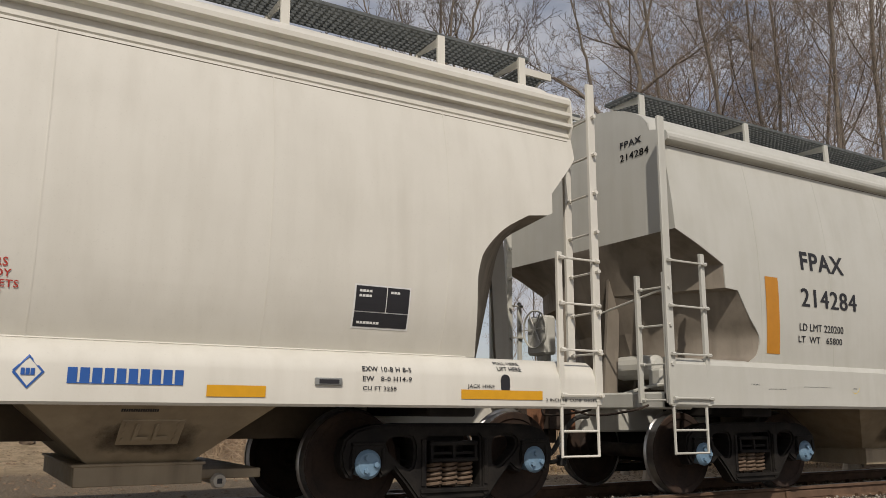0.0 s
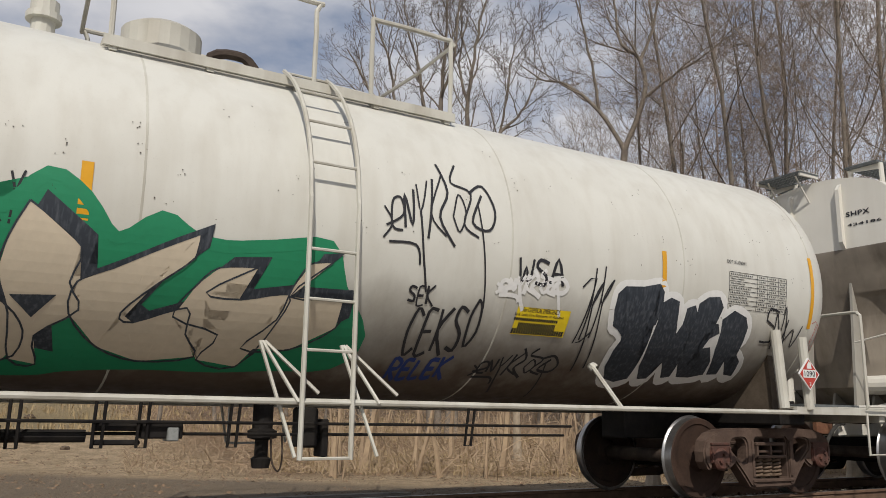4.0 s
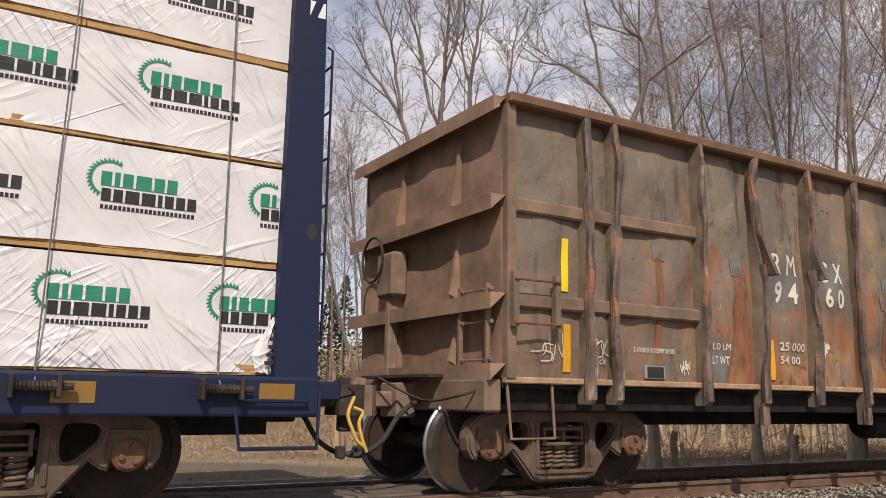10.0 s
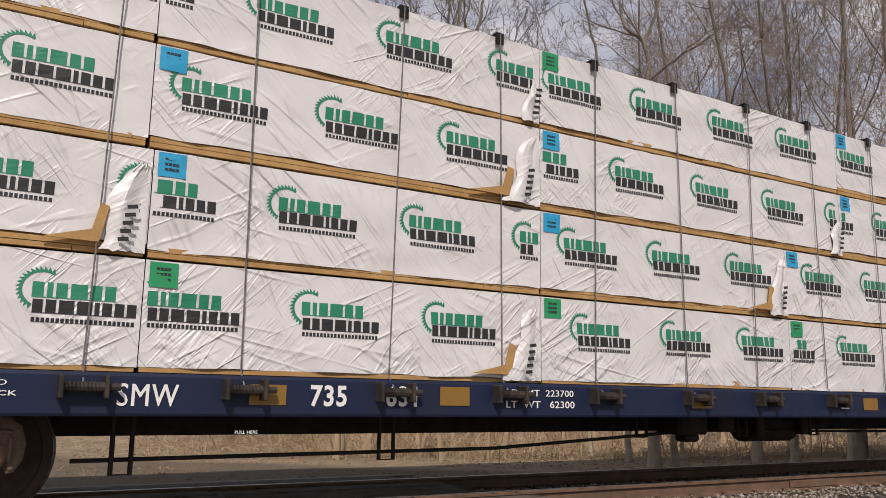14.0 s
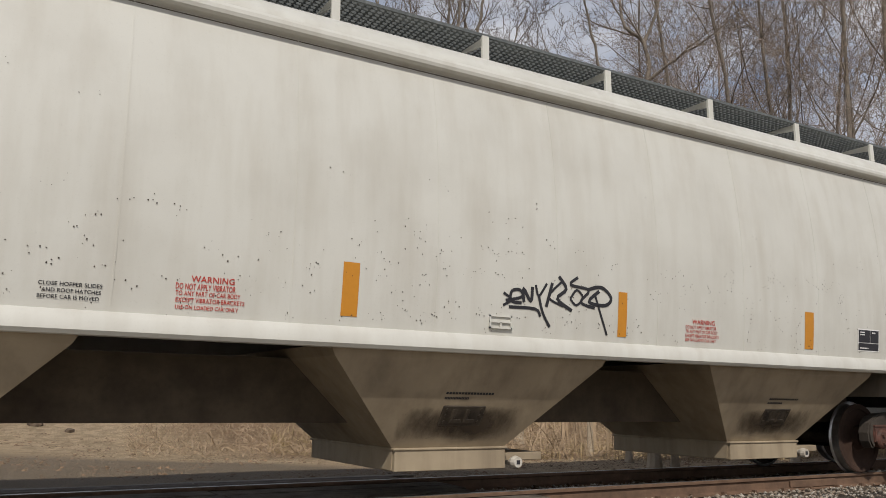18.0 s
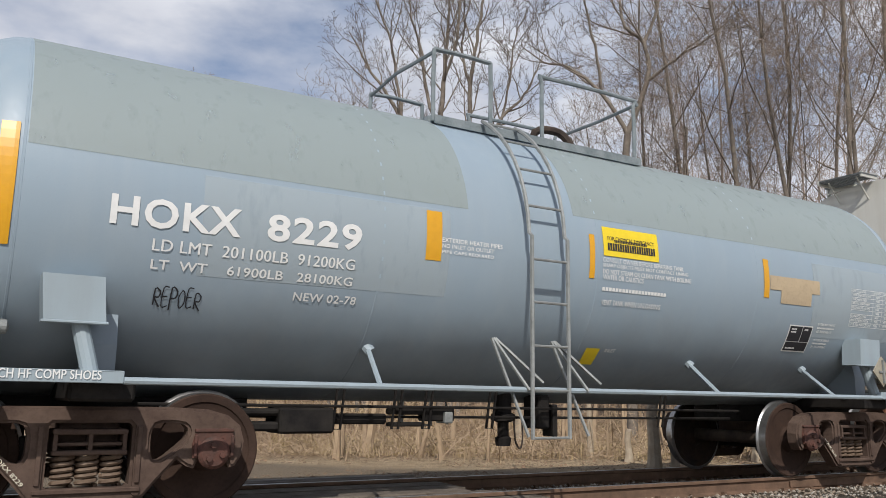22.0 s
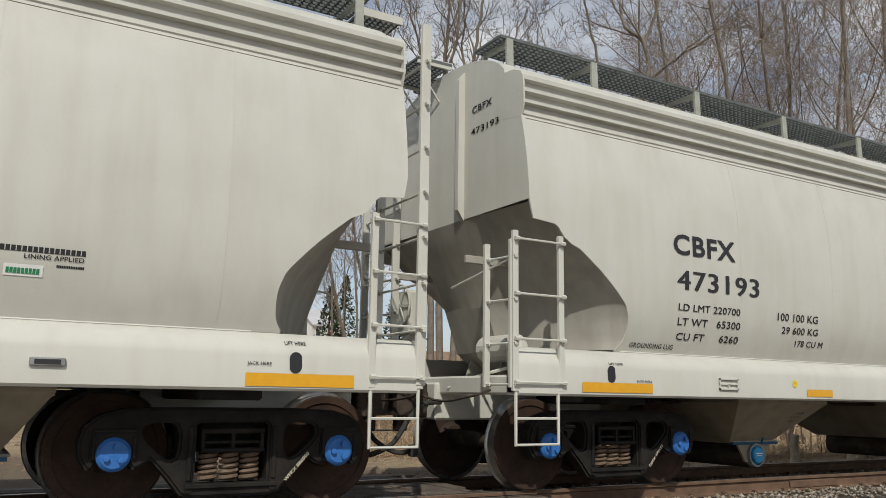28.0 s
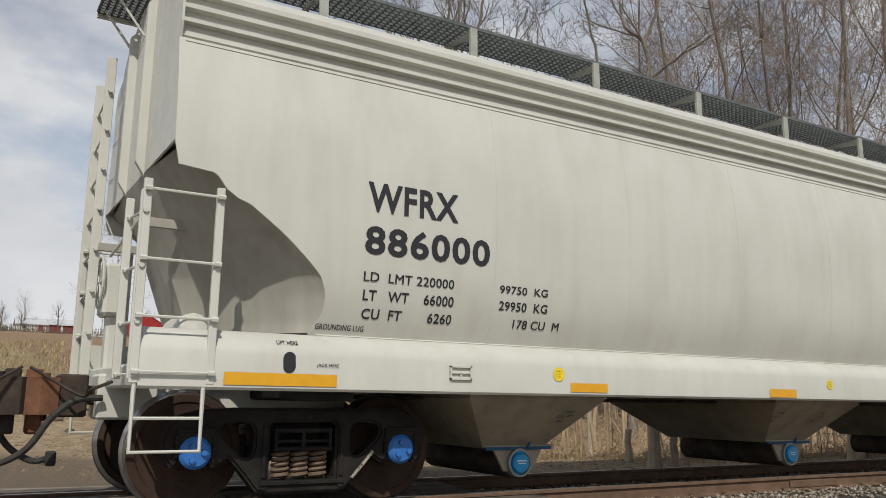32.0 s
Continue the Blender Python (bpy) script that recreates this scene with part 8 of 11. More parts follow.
def table(x0, z0, x1, z1, skin, mat, parent):
    """A ruled inspection table with rows of print."""
    bm = bmesh.new()
    w = 0.006
    n = 8
    for k in range(n + 1):
        z = z0 + (z1 - z0) * k / n
        bm.faces.new([bm.verts.new((p, 0, q)) for p, q in ((x0, z - w / 2), (x1, z - w / 2), (x1, z + w / 2), (x0, z + w / 2))])
    for f in (0, 0.48, 0.66, 0.85, 1):
        x = x0 + (x1 - x0) * f
        bm.faces.new([bm.verts.new((p, 0, q)) for p, q in ((x - w / 2, z0), (x + w / 2, z0), (x + w / 2, z1), (x - w / 2, z1))])
    rng = random.Random(3)
    h = (z1 - z0) / n
    for k in range(n):
        z = z0 + h * k
        for a, b, c in ((0.02, rng.uniform(0.25, 0.44), 12), (0.51, 0.63, 4), (0.69, 0.82, 4), (0.88, 0.98, 4)):
            stripes(bm, x0 + (x1 - x0) * a, x0 + (x1 - x0) * b, z + h * 0.36, z + h * 0.66, c, None, 0.5)
    decal(bm, skin, mat, parent, "inspection_table", "ruled stencil table of inspections", 0.12, 0.004)


def inspections(x0, z0, x1, z1, skin, mat, parent):
    """The ruled table of tests on the grey-blue tank, with its print."""
    bm = bmesh.new()
    w, n, cols = 0.005, 9, (0, 0.45, 0.65, 0.84, 1)
    h, wd = (z1 - z0) / n, x1 - x0
    for k in range(n + 1):
        z = z0 + h * k
        bm.faces.new([bm.verts.new((p, 0, q)) for p, q in ((x0, z - w / 2), (x1, z - w / 2), (x1, z + w / 2), (x0, z + w / 2))])
    for f in cols:
        x = x0 + wd * f
        bm.faces.new([bm.verts.new((p, 0, q)) for p, q in ((x - w / 2, z0), (x + w / 2, z0), (x + w / 2, z1), (x - w / 2, z1))])
    tab = decal(bm, skin, mat, parent, "inspection_table", "ruled stencil table of inspections", 0.12, 0.004)
    rows = ["STUB SILL INSPECTION|PARK|2019|02/2029", "88.B.2 INSPECTION|PARK|2019|02/2029", "LINING/COATING|PARK|2018|2024", "|PARK|2019|2024", "PRD:VALVE 165 PSI|PARK|2019|2024",
            "SERVICE EQUIPMENT|PARK|2019|LNG RMVL", "THICKNESS TEST|PARK|2019|", "TANK QUALIFICATION|PARK|2019|02/2029", "DOT 111A100W3|STATION|QUALIFIED|DUE"]
    for k, row in enumerate(rows):
        for word, a, b in zip(row.split("|"), cols, cols[1:]):
            if word:
                full = min(b - a - 0.03, 0.0215 * len(word))
                lo = a + 0.012 if a == 0 else (a + b - full) / 2
                letters(word, x0 + wd * lo, z0 + h * (k + 0.24), x0 + wd * (lo + full), z0 + h * (k + 0.80), skin, mat, tab)


def splat(x0, z0, x1, z1, skin, mat, parent):
    rng = random.Random(int(abs(x0) * 91))
    bm = bmesh.new()
    for k in range(9):
        cx, cz, r = rng.uniform(x0, x1), rng.uniform(z0, z1), rng.uniform(0.02, 0.05)
        bm.faces.new([bm.verts.new((cx + r * rng.uniform(0.6, 1.2) * math.cos(q * math.pi / 4), 0, cz + r * rng.uniform(0.6, 1.3) * math.sin(q * math.pi / 4))) for q in range(8)])
    decal(bm, skin, mat, parent, "paint_splat", "worn pale paint mark", 1, 0.005)


def tag_a(x0, z0, x1, z1, skin, mat, parent):
    scrawl(x0, min(z0, z1), x1, max(z0, z1), int(abs(x0 * 37) + abs(z0 * 11)), skin, mat, parent, 0.020, max(3, int((x1 - x0) / 0.16)), "black sprayed tag")


def tag_b(x0, z0, x1, z1, skin, mat, parent):
    scrawl(x0, min(z0, z1), x1, max(z0, z1), int(abs(x0 * 53) + abs(z0 * 17)), skin, mat, parent, 0.010, max(3, int((x1 - x0) / 0.13)), "thin scrawled tag")


def tag_d(x0, z0, x1, z1, skin, mat, parent):
    scrawl(x0, min(z0, z1), x1, max(z0, z1), int(abs(x0 * 41) + abs(z0 * 13)), skin, mat, parent, 0.011, 4, "dense black sprayed tag")


def stripe_tag(x0, z0, x1, z1, skin, mat, parent):
    """Stacked slanting spray strokes, thick and overlapping."""
    bm = bmesh.new()
    for k in range(7):
        z = z0 + (z1 - z0) * (k + 0.5) / 7
        pts = [(x0 + 0.02 * (k % 2), z - 0.03), (x0 + (x1 - x0) * 0.4, z + 0.01 * (k % 3)), (x1 - 0.03 * (k % 3), z + 0.05), (x1 - 0.05, z - 0.02)]
        ribbon(bm, smooth_line(pts, 4), 0.034)
    decal(bm, skin, mat, parent, "sprayed_tag", "thick striped black tag", 0.1, 0.006)
    scrawl(x0, z0, x1, z1, 5, skin, mat, parent, 0.018, 4, "black sprayed loops")


def rust_patch(x0, z0, x1, z1, skin, mat, parent):
    """A square of old repair paint with rust washed down below it."""
    patch(x0, z0, x1, z1, skin, mat, parent, "repair_patch", "square repair patch", 0.003)
    rng = random.Random(int(abs(x0 * 71)))
    bm = bmesh.new()
    w0, w1 = (x1 - x0) * 0.35, (x1 - x0) * rng.uniform(0.4, 1.1)
    cx = (x0 + x1) / 2
    n = 10
    zb = 1.12
    prev = None
    for k in range(n + 1):
        f = k / n
        z = z0 + 0.25 + (zb - z0 - 0.35) * f
        w = w0 + (w1 - w0) * f
        cur = [bm.verts.new((cx + s * w * rng.uniform(0.85, 1.15), 0, z)) for s in (-1, 1)]
        if prev:
            bm.faces.new((prev[0], prev[1], cur[1], cur[0]))
        prev = cur
    decal(bm, skin, RUN_RUST, parent, "rust_streak", "orange-brown rust streak", 5, 0.004)


# pale grey hopper at the rear
words(wf, L, skin, [
    ('WFRX', -35.554, 2.421, -34.667, 2.676),
    ('886000', -35.565, 2.061, -34.326, 2.305),
    ('LD  LMT 220000', -35.557, 1.839, -34.685, 1.917),
    ('LT   WT    66000', -35.547, 1.683, -34.673, 1.771),
    ('CU  FT       6260', -35.536, 1.533, -34.669, 1.619),
    ('99750  KG', -34.2, 1.841, -33.654, 1.914),
    ('29950  KG', -34.192, 1.69, -33.643, 1.773),
    ('178 CU  M', -34.01, 1.538, -33.477, 1.615),
], INK)
words(wf, L, FLAT, [
    ('LIFT HERE', -36.266, 1.288, -36.094, 1.318),
    ('JACK HERE', -35.949, 1.118, -35.76, 1.151),
    ('JACK HERE', -19.373, 1.118, -19.183, 1.149),
    ('LIFT HERE', -19.073, 1.286, -18.9, 1.316),
], INK)
words(wf, L, skin, [
    ('GROUNDING LUG', -35.919, 1.429, -35.49, 1.475),
], INK)
for a, b, c, d in ((-36.672, 0.973, -35.776, 1.066), (-33.42, 0.974, -32.967, 1.056), (-30.604, 0.964, -30.155, 1.053), (-27.759, 0.957, -27.297, 1.055), (-24.985, 0.956, -24.533, 1.048), (-22.234, 0.957, -21.77, 1.05), (-19.381, 0.968, -18.5, 1.066),):
    patch(L(a), b, L(c), d, FLAT, REFLECT, wf, "reflector", "amber reflective strip")
for a, b, c, d in ((-23.728, 1.054, -22.922, 1.158),):
    bar_word(L(a), b, L(c), d, FLAT, INK_GREEN, wf, 10)
bar_word(L(-21.071), 1.824, L(-20.536), 1.862, skin, INK, wf, 16)
words(wf, L, skin, [
    ('LINING APPLIED', -20.922, 1.780, -20.549, 1.812),
], INK)
bar_word(L(-20.719), 1.735, L(-20.542), 1.752, skin, INK, wf, 16)
for a, b, c, d in ((-21.037, 1.662, -20.797, 1.74),):
    patch(L(a), b, L(c), d, skin, INK_WHITE, wf, "maker_label", "small white maker label")
for a, b, c, d in ((-21.022, 1.678, -20.815, 1.715),):
    bar_word(L(a), b, L(c), d, skin, INK_GREEN, wf, 9, 0.008)
for a, b, c, d in ((-33.651, 1.067, -33.464, 1.196), (-29.614, 1.069, -29.453, 1.177), (-25.679, 1.063, -25.526, 1.191), (-21.73, 1.063, -21.56, 1.18),):
    dot(L(a), b, L(c), d, FLAT, YELLOW, wf)
for a, b, c, d in ((-20.83, 1.07, -20.61, 1.126),):
    slot(L(a), b, L(c), d, FLAT, GALV, wf)
for a, b, c, d in ((-34.738, 1.056, -34.522, 1.173),):
    holder(L(a), b, L(c), d, FLAT, GREY_CAR, wf)
# pale grey hopper before it
words(cb, Lc, skin_c, [
    ('CBFX', -14.885, 2.421, -13.931, 2.647),
    ('473193', -14.84, 2.058, -13.553, 2.262),
    ('LD LMT 220700', -14.809, 1.838, -13.859, 1.912),
    ('LT WT   65300', -14.802, 1.686, -13.839, 1.766),
    ('CU FT     6260', -14.79, 1.535, -13.839, 1.612),
    ('100 100 KG', -13.229, 1.827, -12.504, 1.916),
    ('29 600 KG', -13.136, 1.685, -12.482, 1.765),
    ('178 CU M', -12.866, 1.55, -12.358, 1.619),
    ('GROUNDING LUG', -15.403, 1.433, -14.795, 1.483),
], INK)
words(cb, Lc, FLAT, [
    ('LIFT HERE', -15.806, 1.24, -15.623, 1.262),
    ('JACK HERE', -15.459, 1.075, -15.253, 1.102),
    ('JACK HERE', 0.944, 1.093, 1.141, 1.119),
    ('LIFT HERE', 1.296, 1.248, 1.473, 1.276),
], INK)
for a, b, c, d in ((-16.15, 0.976, -15.246, 1.069), (-12.831, 0.98, -12.365, 1.059), (-1.831, 0.983, -1.391, 1.059), (0.934, 0.993, 1.806, 1.069), (-10.1, 0.999, -9.598, 1.078), (-7.317, 1.011, -6.899, 1.077),):
    patch(Lc(a), b, Lc(c), d, FLAT, REFLECT, cb, "reflector", "amber reflective strip")
for a, b, c, d in ((-3.327, 1.066, -2.557, 1.148),):
    bar_word(Lc(a), b, Lc(c), d, FLAT, INK_GREEN, cb, 10)
bar_word(Lc(0.386), 1.649, Lc(0.711), 1.676, skin_c, INK, cb, 14)
words(cb, Lc, skin_c, [
    ('LINING APPLIED 07-21', 0.342, 1.598, 0.719, 1.628),
    ('BLT-07-21', 0.543, 1.545, 0.716, 1.572),
], INK)
for a, b, c, d in ((-0.016, 1.498, 0.216, 1.582),):
    patch(Lc(a), b, Lc(c), d, skin_c, INK_WHITE, cb, "maker_label", "small white maker label")
for a, b, c, d in ((-1.286, 1.084, -1.167, 1.188), (-13.102, 1.077, -12.974, 1.162), (-9.136, 1.092, -9.013, 1.194),):
    dot(Lc(a), b, Lc(c), d, FLAT, YELLOW, cb)
for a, b, c, d in ((-0.456, 1.098, -0.223, 1.148),):
    slot(Lc(a), b, Lc(c), d, FLAT, GALV, cb)
for a, b, c, d in ((-14.286, 1.031, -13.997, 1.149),):
    holder(Lc(a), b, Lc(c), d, FLAT, GREY_CAR, cb)
# short cream hopper
words(sh, Ls, skin_s, [
    ('SHPX', 94.682, 2.545, 95.526, 2.749),
    ('434186', 94.69, 2.11, 95.819, 2.338),
    ('LD LMT 232300', 94.695, 1.719, 95.554, 1.78),
    ('LT WT    53700', 94.697, 1.566, 95.552, 1.634),
], INK)
words(sh, Ls, skin_s, [
    ('WARNING', 98.029, 1.909, 98.369, 1.974),
    ('DO NOT APPLY VIBRATORS', 98.025, 1.834, 99.005, 1.894),
    ('TO ANY PART OF CAR BODY', 98.023, 1.765, 99.032, 1.817),
    ('EXCEPT VIBRATOR BRACKETS', 98.021, 1.697, 99.082, 1.747),
    ('USE ON LOADED CAR ONLY', 98.022, 1.628, 98.984, 1.677),
], INK_RED)
words(sh, Ls, FLAT, [
    ('PULL HERE', 93.708, 1.31, 93.984, 1.329),
    ('LIFT HERE', 93.714, 1.268, 93.979, 1.29),
    ('JACK HERE', 94.024, 1.116, 94.306, 1.146),
    ('2 INCH HF COMP SHOES', 92.803, 0.996, 93.432, 1.027),
    ('EXW 10-8 H 8-5', 101.603, 1.221, 102.053, 1.261),
    ('EW   8-0 H14-9', 101.605, 1.144, 102.054, 1.182),
    ('CU FT 3258', 101.607, 1.069, 101.912, 1.101),
    ('JACK HERE', 102.606, 1.098, 102.89, 1.137),
    ('2 INCH HF COMP SHOES', 103.457, 1.0, 104.067, 1.027),
    ('PULL HERE', 102.928, 1.317, 103.202, 1.345),
    ('LIFT HERE', 102.94, 1.262, 103.201, 1.3),
    ('CLOSE AND LOCK HATCH COVERS', 97.952, 1.183, 98.812, 1.229),
    ('AND OUTLETS BEFORE MOVING CAR', 97.925, 1.121, 98.837, 1.154),
], INK)
for a, b, c, d in ((93.474, 1.019, 94.371, 1.094), (96.102, 1.022, 96.551, 1.1), (100.359, 1.001, 100.802, 1.085), (102.542, 1.011, 103.42, 1.091), (98.185, 1.002, 98.621, 1.089),):
    patch(Ls(a), b, Ls(c), d, FLAT, REFLECT, sh, "reflector", "amber reflective strip")
for a, b, c, d in ((99.425, 1.076, 100.207, 1.183),):
    bar_word(Ls(a), b, Ls(c), d, FLAT, INK_BLUE, sh, 10)
for a, b, c, d in ((99.1, 1.044, 99.277, 1.25),):
    diamond(Ls(a), b, Ls(c), d, FLAT, INK_BLUE, sh)
for a, b, c, d in ((101.542, 1.587, 102.041, 1.918),):
    stencil_panel(Ls(a), b, Ls(c), d, skin_s, INK_WHITE, sh)
for a, b, c, d in ((101.195, 1.101, 101.422, 1.158),):
    slot(Ls(a), b, Ls(c), d, FLAT, GALV, sh)
for a, b, c, d in ((95.261, 1.11, 95.488, 1.229),):
    holder(Ls(a), b, Ls(c), d, FLAT, WHITE_CAR, sh)
# grey hopper at the head
words(fp, Lf, skin_f, [
    ('FPAX', 107.338, 2.591, 108.182, 2.814),
    ('214284', 107.289, 2.147, 108.38, 2.364),
    ('LD LMT 220200', 107.239, 1.859, 108.078, 1.945),
    ('LT  WT   65800', 107.216, 1.721, 108.049, 1.799),
], INK)
for a, b, c, d in ((106.656, 1.569, 106.882, 2.448),):
    patch(Lf(a), b, Lf(c), d, skin_f, REFLECT_OLD, fp, "reflector", "vertical orange reflective strip")
words(fp, Lf, FLAT, [
    ('HAND BRAKE APPLY ONLY', 107.219, 1.264, 107.978, 1.267),
    ('ON B END TRUCK', 107.211, 1.2, 107.707, 1.209),
    ('JACK HERE', 106.583, 1.164, 106.895, 1.175),
    ('HERE', 106.305, 1.208, 106.448, 1.235),
], INK)
for a, b, c, d in ((108.071, 1.141, 108.305, 1.328),):
    dot(Lf(a), b, Lf(c), d, FLAT, YELLOW, fp)
# weathered white hopper
words(ag, La, skin_a, [
    ('AGPX', 18.357, 2.476, 19.237, 2.673),
    ('11159', 18.358, 2.03, 19.201, 2.229),
    ('LD LMT  222500', 18.347, 1.834, 19.13, 1.914),
    ('LT   WT   63500', 18.347, 1.695, 19.128, 1.769),
    ('PLATE', 20.247, 2.392, 20.406, 2.442),
    ('C', 20.288, 2.284, 20.358, 2.356),
    ('EXW 10-8 H 9-8', 31.737, 1.859, 32.27, 1.904),
    ('EW   8-6 H 15-0', 31.725, 1.755, 32.268, 1.797),
    ('CU FT 5461', 31.692, 1.65, 32.135, 1.685),
], INK)
words(ag, La, skin_a, [
    ('WARNING', 22.766, 1.712, 23.088, 1.758),
    ('DO NOT APPLY VIBRATOR', 22.66, 1.653, 23.101, 1.699),
    ('TO ANY PART OF CAR BODY', 22.662, 1.608, 23.141, 1.643),
    ('EXCEPT VIBRATOR BRACKETS', 22.667, 1.559, 23.176, 1.594),
    ('USE ON LOADED CAR ONLY', 22.668, 1.51, 23.132, 1.54),
    ('WARNING', 27.964, 1.705, 28.303, 1.754),
    ('DO NOT APPLY VIBRATOR', 27.868, 1.655, 28.330, 1.690),
    ('TO ANY PART OF CAR BODY', 27.868, 1.612, 28.352, 1.645),
    ('EXCEPT VIBRATOR BRACKETS', 27.868, 1.567, 28.370, 1.600),
    ('USE ON LOADED CAR ONLY', 27.868, 1.524, 28.330, 1.556),
], INK_RED)
for a, b, c, d in ((18.183, 1.532, 18.275, 2.429), (21.055, 1.546, 21.174, 1.978), (23.966, 1.54, 24.111, 1.977), (26.927, 1.521, 27.043, 1.962), (29.822, 1.525, 29.982, 1.955), (32.93, 1.53, 33.05, 2.43),):
    patch(La(a), b, La(c), d, skin_a, REFLECT_OLD, ag, "reflector", "vertical orange reflective strip")
words(ag, La, skin_a, [
    ('CLOSE HOPPER SLIDES', 21.762, 1.612, 22.166, 1.640),
    ('AND ROOF HATCHES', 21.785, 1.568, 22.160, 1.596),
    ('BEFORE CAR IS MOVED', 21.762, 1.524, 22.150, 1.552),
], INK)
for a, b, c, d in ((20.202, 2.249, 20.445, 2.487),):
    frame_box(La(a), b, La(c), d, skin_a, INK, ag)
sprayed_tag(La(19.53), 1.50, La(20.52), 1.86, skin_a, INK, ag, 0.020, "black sprayed tag with spiky strokes")
sprayed_tag(La(25.545), 1.50, La(26.83), 2.06, skin_a, INK, ag, 0.030, "bold black sprayed tag with spiky strokes")
sprayed_word("VAMP", La(20.98), 1.345, La(21.24), 1.395, FLAT_OLD, INK, ag, 0.006, "small black scrawl on the sill")
for a, b, c, d in ((30.852, 1.558, 31.264, 1.805),):
    stencil_panel(La(a), b, La(c), d, skin_a, INK, ag)
for a, b, c, d in ((18.436, 1.526, 18.657, 1.666), (25.404, 1.52, 25.646, 1.64),):
    holder(La(a), b, La(c), d, skin_a, OLD_CAR, ag)
# grey-blue tank
words(hk, Lh, HK_PLATE, [
    ('2 INCH', 14.211, 0.979, 14.377, 1.027),
    ('HF COMP SHOES', 14.765, 0.987, 15.182, 1.048),
    ('2 INCH HF COMP SHOES', 4.359, 0.988, 5.111, 1.049),
], INK_WHITE)
words(hk, Lh, skin_h, [
    ('HOKX', 5.09, 2.101, 6.05, 2.322),
    ('8229', 6.26, 2.101, 7.08, 2.322),
    ('LD LMT  201100LB  91200KG', 5.404, 1.941, 7.04, 2.028),
    ('LT  WT    61900LB   28100KG', 5.41, 1.81, 7.041, 1.882),
    ('NEW 02-78', 6.55, 1.663, 7.107, 1.729),
    ('EXTERIOR HEATER PIPES', 7.862, 2.269, 8.512, 2.309),
    ('NO INLET OR OUTLET', 7.864, 2.218, 8.421, 2.255),
    ('PIPE CAPS REQUIRED', 7.866, 2.164, 8.422, 2.198),
    ('VENT TANK WHEN UNLOADING', 9.771, 1.849, 10.586, 1.9),
    ('OUTLET', 9.375, 1.392, 9.565, 1.428),
    ('INLET', 10.034, 1.395, 10.172, 1.429),
], INK_WHITE)
words(hk, Lh, skin_h, [
    ('CONSULT OWNER BEFORE REPAIRING TANK', 9.742, 2.274, 10.875, 2.319),
    ('SHARP OBJECTS MUST NOT CONTACT LINING', 9.742, 2.214, 10.945, 2.262),
    ('DO NOT STEAM OR CLEAN TANK WITH BOILING', 9.743, 2.156, 10.994, 2.203),
    ('WATER OR CAUSTICS', 9.749, 2.098, 10.302, 2.148),
], INK_WHITE)
for a, b, c, d in ((4.347, 1.888, 4.465, 2.757), (7.702, 2.096, 7.86, 2.54), (9.569, 2.097, 9.638, 2.54), (12.189, 2.1, 12.279, 2.547), (14.84, 1.888, 15.032, 2.771),):
    patch(Lh(a), b, Lh(c), d, skin_h, REFLECT, hk, "reflector", "vertical amber reflective strip")
for a, b, c, d in ((9.752, 2.339, 10.515, 2.642), (9.781, 1.267, 9.959, 1.427),):
    patch(Lh(a), b, Lh(c), d, skin_h, YELLOW, hk, "warning_sign", "yellow emergency label")
words(hk, Lh, skin_h, [
    ('FOR CHEMICAL EMERGENCY', 9.813, 2.503, 10.457, 2.546),
], INK)
for a, b, c, d in ((9.806, 2.398, 10.467, 2.477), (9.9, 2.487, 10.352, 2.516),):
    bar_word(Lh(a), b, Lh(c), d, skin_h, INK, hk, 20, 0.008)
for a, b, c, d in ((12.293, 2.2, 13.208, 2.365), (12.492, 2.052, 13.052, 2.229),):
    patch(Lh(a), b, Lh(c), d, skin_h, TAN_PATCH, hk, "bare_patch", "unpainted tan primer patch")
for a, b, c, d in ((12.749, 1.528, 13.156, 1.808),):
    stencil_panel(Lh(a), b, Lh(c), d, skin_h, INK_WHITE, hk)
inspections(Lh(13.846), 1.865, Lh(14.839), 2.329, skin_h, INK_WHITE, hk)
words(hk, Lh, skin_h, [
    ('EXTERIOR PAINT', 13.245, 1.840, 13.575, 1.868),
    ('07-2008 PRAT', 13.245, 1.752, 13.535, 1.780),
    ('INTERIOR LINED', 13.245, 1.655, 13.545, 1.683),
    ('01-2018 PARK', 13.245, 1.575, 13.525, 1.603),
], INK_WHITE)
for a, b, c, d in ((9.758, 1.988, 10.651, 2.023), (13.245, 1.800, 13.575, 1.818), (13.245, 1.620, 13.525, 1.637),):
    bar_word(Lh(a), b, Lh(c), d, skin_h, INK_WHITE, hk, 20)
for a, b, c, d in ((5.469, 1.556, 5.834, 1.697),):
    sprayed_word("REPOER", Lh(a), b, Lh(c), d, skin_h, INK, hk, 0.010, "black scrawled tag")
